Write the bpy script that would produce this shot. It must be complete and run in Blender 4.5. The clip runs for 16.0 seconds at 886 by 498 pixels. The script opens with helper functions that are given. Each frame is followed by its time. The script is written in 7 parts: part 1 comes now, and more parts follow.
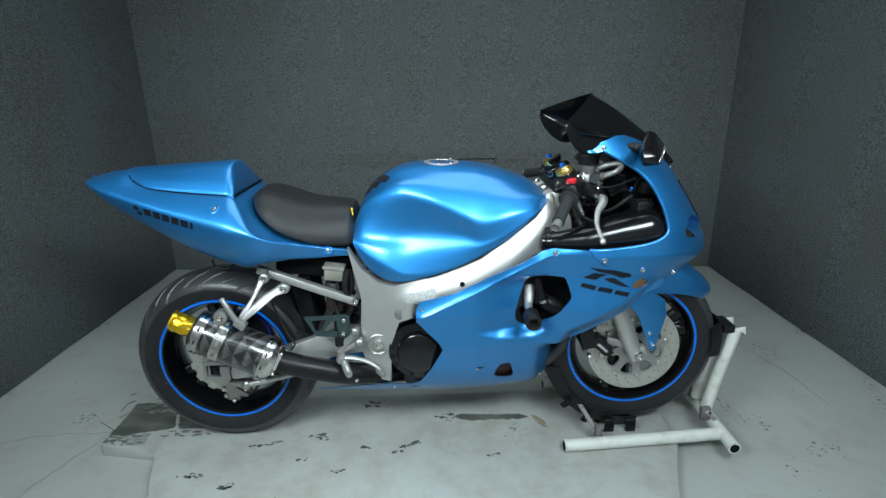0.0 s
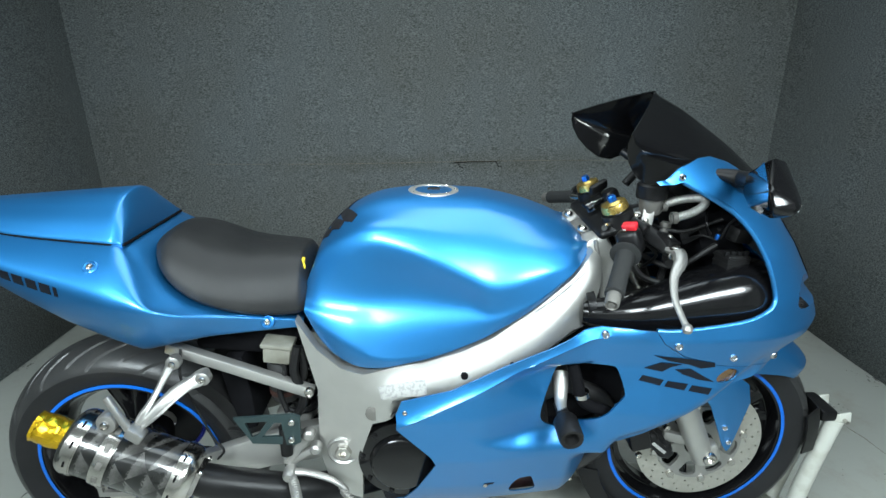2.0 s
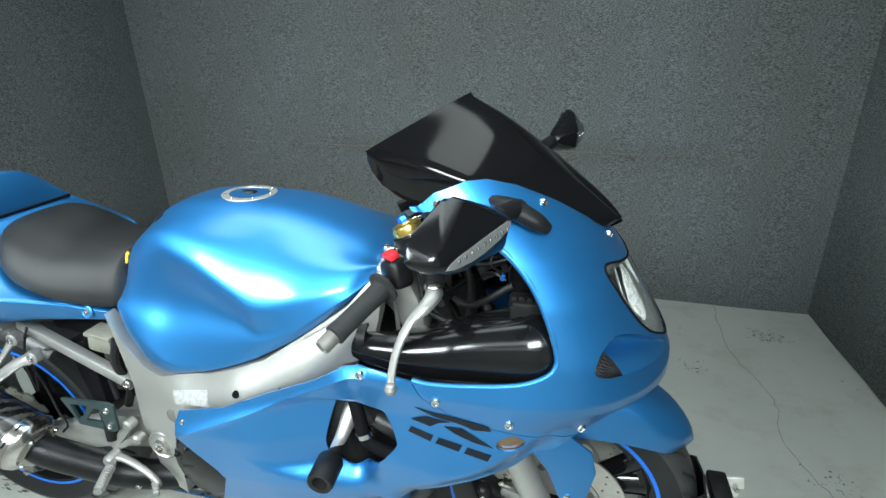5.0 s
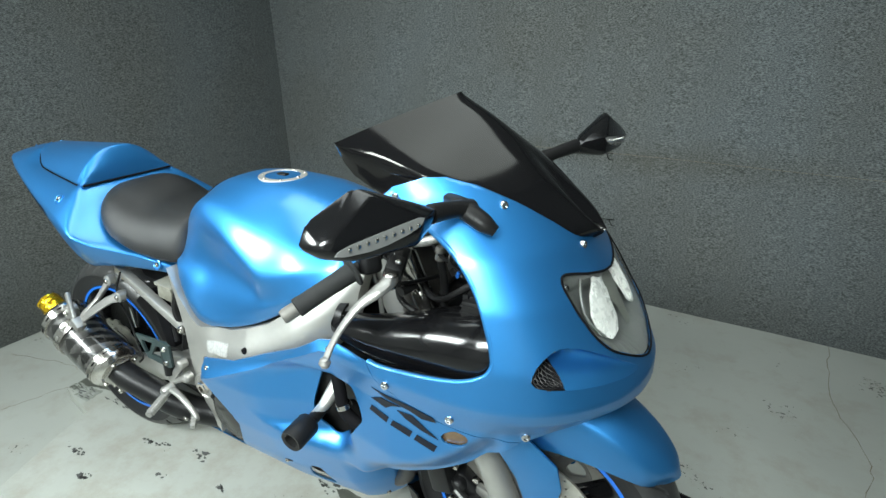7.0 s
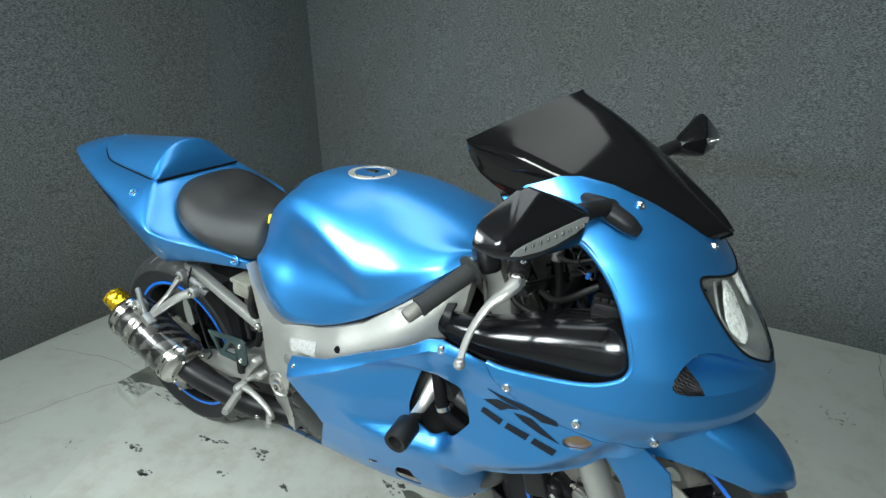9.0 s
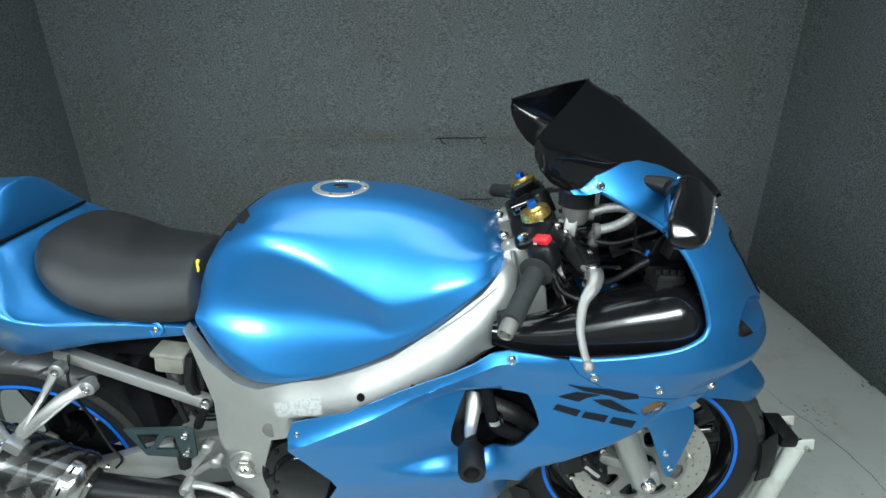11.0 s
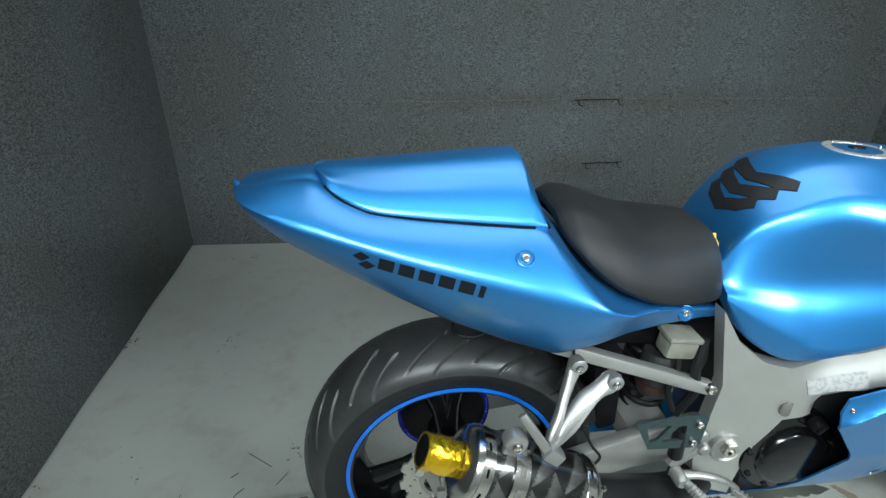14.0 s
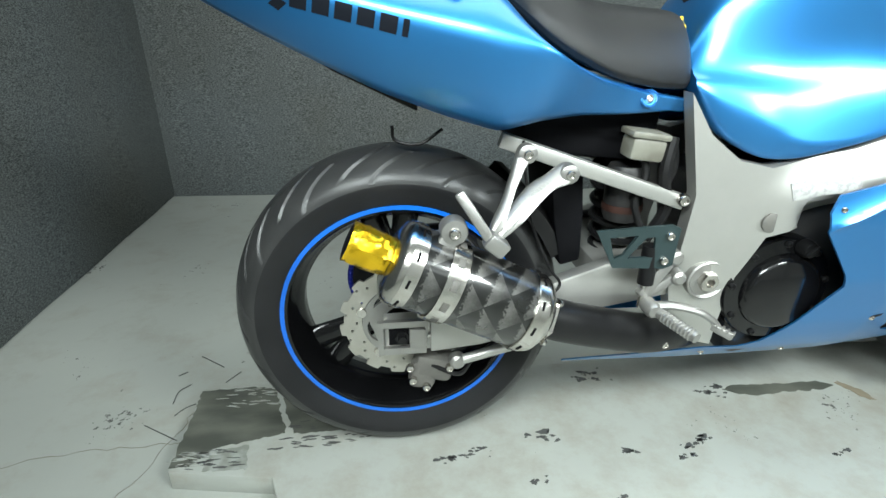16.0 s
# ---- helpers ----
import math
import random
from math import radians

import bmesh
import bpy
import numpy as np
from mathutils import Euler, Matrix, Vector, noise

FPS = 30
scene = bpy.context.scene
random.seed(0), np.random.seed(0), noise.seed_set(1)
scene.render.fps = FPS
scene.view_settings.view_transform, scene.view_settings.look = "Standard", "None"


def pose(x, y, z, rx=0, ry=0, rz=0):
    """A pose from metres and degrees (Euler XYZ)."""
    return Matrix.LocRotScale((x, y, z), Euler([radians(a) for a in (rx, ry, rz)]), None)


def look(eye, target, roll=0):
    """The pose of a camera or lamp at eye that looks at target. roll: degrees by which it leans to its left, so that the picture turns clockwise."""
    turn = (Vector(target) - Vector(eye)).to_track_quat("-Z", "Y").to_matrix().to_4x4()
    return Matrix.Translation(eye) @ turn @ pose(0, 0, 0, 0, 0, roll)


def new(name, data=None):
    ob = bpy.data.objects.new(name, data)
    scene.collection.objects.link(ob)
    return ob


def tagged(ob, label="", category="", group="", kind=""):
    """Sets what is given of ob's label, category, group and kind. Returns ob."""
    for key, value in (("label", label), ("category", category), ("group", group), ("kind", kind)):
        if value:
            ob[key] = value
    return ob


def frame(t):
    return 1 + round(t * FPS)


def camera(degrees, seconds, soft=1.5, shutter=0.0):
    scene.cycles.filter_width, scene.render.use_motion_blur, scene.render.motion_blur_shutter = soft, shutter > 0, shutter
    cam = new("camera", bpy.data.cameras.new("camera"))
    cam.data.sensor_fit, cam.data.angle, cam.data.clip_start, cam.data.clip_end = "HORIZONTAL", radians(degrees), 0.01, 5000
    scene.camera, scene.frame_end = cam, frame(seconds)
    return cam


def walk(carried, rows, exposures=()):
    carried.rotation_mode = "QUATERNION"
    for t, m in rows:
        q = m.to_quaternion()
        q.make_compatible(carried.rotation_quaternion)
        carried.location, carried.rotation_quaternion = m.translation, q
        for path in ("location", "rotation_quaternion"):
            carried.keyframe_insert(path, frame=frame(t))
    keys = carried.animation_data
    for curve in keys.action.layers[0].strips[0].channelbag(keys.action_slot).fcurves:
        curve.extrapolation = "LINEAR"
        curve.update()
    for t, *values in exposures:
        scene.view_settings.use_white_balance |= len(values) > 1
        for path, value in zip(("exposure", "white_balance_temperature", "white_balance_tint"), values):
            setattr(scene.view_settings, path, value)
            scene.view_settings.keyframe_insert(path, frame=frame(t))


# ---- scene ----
cam = camera(79.5, 16.0)
PATH = [
    (0, (0.041, -1.703, 1.235), (0.054, 0.197, 0.611), -1.1),
    (0.5, (-0.008, -1.566, 1.224), (-0.001, 0.33, 0.586), -0.9),
    (1, (-0.065, -1.421, 1.24), (-0.051, 0.465, 0.576), -0.8),
    (1.5, (-0.041, -1.307, 1.24), (-0.026, 0.576, 0.564), -1.0),
    (2, (0.052, -1.152, 1.239), (0.084, 0.732, 0.57), -0.9),
    (2.5, (0.144, -1.081, 1.258), (0.164, 0.794, 0.562), -0.9),
    (3, (0.248, -1.115, 1.268), (0.242, 0.758, 0.566), -1.1),
    (3.5, (0.346, -1.125, 1.261), (0.28, 0.745, 0.554), -1.1),
    (4, (0.46, -1.052, 1.265), (0.306, 0.806, 0.541), -1.1),
    (4.2, (0.516, -1.011, 1.265), (0.308, 0.837, 0.53), -1.2),
    (6.3, (0.905, -0.904, 1.275), (0.11, 0.768, 0.519), -1.1),
    (6.5, (0.933, -0.887, 1.273), (0.099, 0.765, 0.514), -1.1),
    (7, (0.975, -0.867, 1.271), (0.053, 0.738, 0.515), -1.1),
    (7.5, (0.982, -0.854, 1.269), (-0.003, 0.714, 0.513), -0.9),
    (8, (0.935, -0.882, 1.273), (-0.075, 0.67, 0.516), -0.7),
    (8.5, (0.879, -0.931, 1.276), (-0.124, 0.628, 0.525), -0.4),
    (9, (0.789, -0.955, 1.266), (-0.137, 0.648, 0.51), -0.3),
    (9.2, (0.74, -0.948, 1.265), (-0.126, 0.687, 0.506), -0.3),
    (11.3, (0.172, -1.015, 1.273), (0.199, 0.821, 0.48), -0.7),
    (11.5, (0.087, -0.995, 1.274), (0.151, 0.837, 0.475), -0.7),
    (12, (-0.121, -0.961, 1.26), (0.017, 0.86, 0.445), -0.7),
    (12.5, (-0.363, -0.964, 1.269), (-0.173, 0.842, 0.431), -0.5),
    (13, (-0.554, -0.921, 1.269), (-0.332, 0.866, 0.398), -0.3),
    (13.5, (-0.721, -0.874, 1.258), (-0.48, 0.9, 0.367), 0.2),
    (14, (-0.834, -0.858, 1.242), (-0.596, 0.911, 0.339), 0.6),
    (14.5, (-0.886, -0.863, 1.184), (-0.668, 0.913, 0.291), 0.6),
    (15, (-0.904, -0.859, 1.064), (-0.674, 0.923, 0.187), 0.8),
    (15.5, (-0.863, -0.88, 0.936), (-0.626, 0.914, 0.084), 0.6),
    (16, (-0.72, -0.949, 0.847), (-0.516, 0.866, 0.03), 0.1),
]
walk(cam, [(t, look(eye, target, roll)) for t, eye, target, roll in PATH],
     exposures=[(0, -0.66, 6250, 10), (1, -0.47, 6250, 10), (2, -0.23, 6500, 10), (2.5, -0.28, 6450, 10), (3.5, -0.12, 6600, 10), (4, -0.1, 6600, 10), (6.5, 0.06, 6800, 10), (7.5, -0.03, 6900, 10), (9, -0.25, 6750, 10),
                (11.5, -0.38, 6450, 10), (12, -0.38, 6450, 10), (12.5, -0.2, 6550, 10), (13, 0.14, 6850, 10), (13.5, -0.36, 6650, 10), (14, -0.54, 6550, 10), (14.5, -0.12, 6700, 10), (15, 0.08, 6750, 10), (15.5, 0.16, 6850, 10), (16, 0.05, 6850, 10)])

# ---- light: added ceiling panels and hung lamps, none in view, daylight-white ----
world = bpy.data.worlds.new("world")
scene.world = world
world.use_nodes = True
world.node_tree.nodes["Background"].inputs[0].default_value = (0.75, 0.85, 0.9, 1)
world.node_tree.nodes["Background"].inputs[1].default_value = 0.02
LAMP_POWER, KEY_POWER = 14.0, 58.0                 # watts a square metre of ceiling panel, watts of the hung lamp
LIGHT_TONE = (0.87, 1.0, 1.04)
LAMPS = [(0.3, -2.5, 3.6, 0.7, 0.6), (0.3, -4.2, 3.6, 0.7, 0.6), (0.1, 0.15, 2.4, 1.2, 0.34)]   # x, y, size and strength of the added ceiling panels, none in view
KEY = [(-1.15, -1.75, 2.0), (0.85, -1.75, 2.0)]    # added lamps, out of view, placed where the paint highlights point
CEILING = 2.75


# ---- materials ----
def nodes_of(m):
    return m.node_tree.nodes, m.node_tree.links


def mat(name, colour, rough=0.5, metal=0.0, second=None, scale=30.0, amount=0.5, bump=0.0, bump_scale=200.0, coat=0.0,
        rough_spread=0.12, detail=6.0, coat_rough=0.06, spec=0.5, stretch=(1, 1, 1), edge=(0.35, 0.7)):
    """A principled surface with two scales of colour and gloss variation and a fine relief."""
    m = bpy.data.materials.new(name)
    m.use_nodes = True
    n, l = nodes_of(m)
    p = n["Principled BSDF"]
    tc = n.new("ShaderNodeTexCoord")
    mp = n.new("ShaderNodeMapping")
    mp.inputs["Scale"].default_value = stretch
    l.new(tc.outputs["Object"], mp.inputs["Vector"])
    big = n.new("ShaderNodeTexNoise")
    big.inputs["Scale"].default_value, big.inputs["Detail"].default_value = scale, detail
    l.new(mp.outputs["Vector"], big.inputs["Vector"])
    ramp = n.new("ShaderNodeMapRange")
    ramp.inputs["From Min"].default_value, ramp.inputs["From Max"].default_value = edge
    ramp.inputs["To Max"].default_value = amount
    l.new(big.outputs["Fac"], ramp.inputs["Value"])
    mix = n.new("ShaderNodeMix")
    mix.data_type = "RGBA"
    l.new(ramp.outputs["Result"], mix.inputs["Factor"])
    mix.inputs["A"].default_value = (*colour, 1)
    mix.inputs["B"].default_value = (*(second or [c * 0.75 for c in colour]), 1)
    l.new(mix.outputs["Result"], p.inputs["Base Color"])
    rr = n.new("ShaderNodeMapRange")
    rr.inputs["To Min"].default_value, rr.inputs["To Max"].default_value = max(0.02, rough - rough_spread), min(1, rough + rough_spread)
    l.new(big.outputs["Fac"], rr.inputs["Value"])
    l.new(rr.outputs["Result"], p.inputs["Roughness"])
    p.inputs["Metallic"].default_value = metal
    p.inputs["Coat Weight"].default_value = coat
    p.inputs["Coat Roughness"].default_value = coat_rough
    p.inputs["Specular IOR Level"].default_value = spec
    if bump:
        fine = n.new("ShaderNodeTexNoise")
        fine.inputs["Scale"].default_value, fine.inputs["Detail"].default_value = bump_scale, 3
        l.new(mp.outputs["Vector"], fine.inputs["Vector"])
        b = n.new("ShaderNodeBump")
        b.inputs["Strength"].default_value, b.inputs["Distance"].default_value = bump, 0.002
        l.new(fine.outputs["Fac"], b.inputs["Height"])
        l.new(b.outputs["Normal"], p.inputs["Normal"])
    return m


def carpet_material():
    m = mat("grey_carpet", (0.105, 0.114, 0.115), 0.95, second=(0.088, 0.086, 0.074), scale=1.3, amount=0.6, rough_spread=0.03, spec=0.1)
    n, l = nodes_of(m)
    p = n["Principled BSDF"]
    tc = n.new("ShaderNodeTexCoord")
    fleck = n.new("ShaderNodeTexNoise")
    fleck.inputs["Scale"].default_value, fleck.inputs["Detail"].default_value, fleck.inputs["Roughness"].default_value = 300, 2.5, 0.6
    stretch = n.new("ShaderNodeMapping")
    stretch.inputs["Scale"].default_value = (0.4, 0.4, 1.1)
    l.new(tc.outputs["Object"], stretch.inputs["Vector"])
    l.new(stretch.outputs["Vector"], fleck.inputs["Vector"])
    r = n.new("ShaderNodeValToRGB")
    r.color_ramp.elements[0].position, r.color_ramp.elements[0].color = 0.36, (0.45, 0.46, 0.465, 1)
    r.color_ramp.elements[1].position, r.color_ramp.elements[1].color = 0.66, (1.58, 1.62, 1.66, 1)
    l.new(fleck.outputs["Fac"], r.inputs["Fac"])
    mul = n.new("ShaderNodeMix")
    mul.data_type, mul.blend_type = "RGBA", "MULTIPLY"
    mul.inputs["Factor"].default_value = 1.0
    old = p.inputs["Base Color"].links[0].from_socket
    l.new(old, mul.inputs["A"])
    l.new(r.outputs["Color"], mul.inputs["B"])
    l.new(mul.outputs["Result"], p.inputs["Base Color"])
    # old brown stains and a faded band along the seam of the back wall
    for centre, size, strength in (((0.18, 1.75, 0.36), (3.6, 0.6, 8.0), 0.55), ((0.75, 1.75, 0.70), (1.2, 0.5, 9.0), 0.35), ((-0.2, 1.75, 0.71), (1.3, 0.5, 14.0), 0.35)):
        local = n.new("ShaderNodeMapping")
        local.vector_type = "TEXTURE"
        local.inputs["Location"].default_value = centre
        local.inputs["Scale"].default_value = [1 / k for k in size]
        l.new(tc.outputs["Object"], local.inputs["Vector"])
        length = n.new("ShaderNodeVectorMath")
        length.operation = "LENGTH"
        l.new(local.outputs["Vector"], length.inputs[0])
        ragged_ = n.new("ShaderNodeTexNoise")
        ragged_.inputs["Scale"].default_value, ragged_.inputs["Detail"].default_value = 9, 5
        l.new(tc.outputs["Object"], ragged_.inputs["Vector"])
        total = n.new("ShaderNodeMath")
        total.operation = "ADD"
        l.new(length.outputs["Value"], total.inputs[0])
        l.new(ragged_.outputs["Fac"], total.inputs[1])
        fade = n.new("ShaderNodeMapRange")
        fade.inputs["From Min"].default_value, fade.inputs["From Max"].default_value = 0.5, 1.5
        fade.inputs["To Min"].default_value, fade.inputs["To Max"].default_value = strength, 0.0
        l.new(total.outputs["Value"], fade.inputs["Value"])
        stain = n.new("ShaderNodeMix")
        stain.data_type, stain.blend_type = "RGBA", "MULTIPLY"
        l.new(fade.outputs["Result"], stain.inputs["Factor"])
        l.new(p.inputs["Base Color"].links[0].from_socket, stain.inputs["A"])
        stain.inputs["B"].default_value = (0.62, 0.52, 0.36, 1)
        l.new(stain.outputs["Result"], p.inputs["Base Color"])
    b = n.new("ShaderNodeBump")
    b.inputs["Strength"].default_value, b.inputs["Distance"].default_value = 0.12, 0.002
    l.new(fleck.outputs["Fac"], b.inputs["Height"])
    l.new(b.outputs["Normal"], p.inputs["Normal"])
    return m


def floor_material(name, tone, dirt=0.6, reach=0.50):
    """Light grey floor paint with grime clouds, scuffs and small dark chips."""
    m = mat(name, tone, 0.42, second=[c * 0.8 for c in tone], scale=1.6, amount=0.55, bump=0.12, bump_scale=35, rough_spread=0.12)
    n, l = nodes_of(m)
    p = n["Principled BSDF"]
    tc = n.new("ShaderNodeTexCoord")
    grime = n.new("ShaderNodeTexNoise")
    grime.inputs["Scale"].default_value, grime.inputs["Detail"].default_value, grime.inputs["Roughness"].default_value = 7, 9, 0.7
    l.new(tc.outputs["Object"], grime.inputs["Vector"])
    r = n.new("ShaderNodeMapRange")
    r.inputs["From Min"].default_value, r.inputs["From Max"].default_value, r.inputs["To Max"].default_value = reach, 0.78, dirt
    l.new(grime.outputs["Fac"], r.inputs["Value"])
    mix = n.new("ShaderNodeMix")
    mix.data_type = "RGBA"
    l.new(r.outputs["Result"], mix.inputs["Factor"])
    l.new(p.inputs["Base Color"].links[0].from_socket, mix.inputs["A"])
    mix.inputs["B"].default_value = (0.24, 0.215, 0.17, 1)
    speck = n.new("ShaderNodeTexNoise")
    speck.inputs["Scale"].default_value, speck.inputs["Detail"].default_value, speck.inputs["Roughness"].default_value = 75, 4, 0.6
    l.new(tc.outputs["Object"], speck.inputs["Vector"])
    zone = n.new("ShaderNodeTexNoise")
    zone.inputs["Scale"].default_value, zone.inputs["Detail"].default_value = 4.5, 3
    l.new(tc.outputs["Object"], zone.inputs["Vector"])
    add = n.new("ShaderNodeMath")
    add.operation = "MULTIPLY"
    l.new(speck.outputs["Fac"], add.inputs[0])
    l.new(zone.outputs["Fac"], add.inputs[1])
    r2 = n.new("ShaderNodeMapRange")
    r2.inputs["From Min"].default_value, r2.inputs["From Max"].default_value = 0.408, 0.435
    l.new(add.outputs["Value"], r2.inputs["Value"])
    mix2 = n.new("ShaderNodeMix")
    mix2.data_type = "RGBA"
    l.new(r2.outputs["Result"], mix2.inputs["Factor"])
    l.new(mix.outputs["Result"], mix2.inputs["A"])
    mix2.inputs["B"].default_value = (0.05, 0.05, 0.045, 1)
    l.new(mix2.outputs["Result"], p.inputs["Base Color"])
    return m


def carbon_material():
    """Carbon weave: a skewed checker of lighter and darker fibre bundles under clear resin."""
    m = mat("carbon_weave", (0.02, 0.02, 0.02), 0.3, 0.3, coat=1.0)
    n, l = nodes_of(m)
    p = n["Principled BSDF"]
    tc = n.new("ShaderNodeTexCoord")
    mp = n.new("ShaderNodeMapping")
    mp.inputs["Rotation"].default_value = (radians(30), radians(18), radians(20))
    l.new(tc.outputs["Object"], mp.inputs["Vector"])
    big = n.new("ShaderNodeVectorMath")
    big.operation = "SCALE"
    big.inputs["Scale"].default_value = 24
    l.new(mp.outputs["Vector"], big.inputs[0])
    cell = n.new("ShaderNodeVectorMath")
    cell.operation = "FRACTION"
    l.new(big.outputs["Vector"], cell.inputs[0])
    axes = n.new("ShaderNodeSeparateXYZ")
    l.new(cell.outputs["Vector"], axes.inputs["Vector"])
    gap = n.new("ShaderNodeMath")
    gap.operation = "SUBTRACT"
    l.new(axes.outputs["X"], gap.inputs[0])
    l.new(axes.outputs["Z"], gap.inputs[1])
    fray = n.new("ShaderNodeTexNoise")
    fray.inputs["Scale"].default_value, fray.inputs["Detail"].default_value = 260, 1.0
    l.new(tc.outputs["Object"], fray.inputs["Vector"])
    edge_ = n.new("ShaderNodeMath")
    edge_.operation = "MULTIPLY_ADD"
    edge_.inputs[1].default_value, edge_.inputs[2].default_value = 0.5, -0.25
    l.new(fray.outputs["Fac"], edge_.inputs[0])
    size = n.new("ShaderNodeMath")
    size.operation = "ADD"
    l.new(gap.outputs["Value"], size.inputs[0])
    l.new(edge_.outputs["Value"], size.inputs[1])
    c = n.new("ShaderNodeValToRGB")
    c.color_ramp.elements[0].position, c.color_ramp.elements[0].color = 0.0, (0.012, 0.012, 0.011, 1)
    c.color_ramp.elements[1].position, c.color_ramp.elements[1].color = 0.10, (0.17, 0.165, 0.155, 1)
    dim = c.color_ramp.elements.new(0.85)
    dim.color = (0.05, 0.048, 0.045, 1)
    l.new(size.outputs["Value"], c.inputs["Fac"])
    w = n.new("ShaderNodeTexNoise")
    w.inputs["Scale"].default_value = 35
    l.new(tc.outputs["Object"], w.inputs["Vector"])
    mul = n.new("ShaderNodeMix")
    mul.data_type, mul.blend_type = "RGBA", "MULTIPLY"
    mul.inputs["Factor"].default_value = 0.9
    l.new(c.outputs["Color"], mul.inputs["A"])
    l.new(w.outputs["Fac"], mul.inputs["B"])
    l.new(mul.outputs["Result"], p.inputs["Base Color"])
    return m


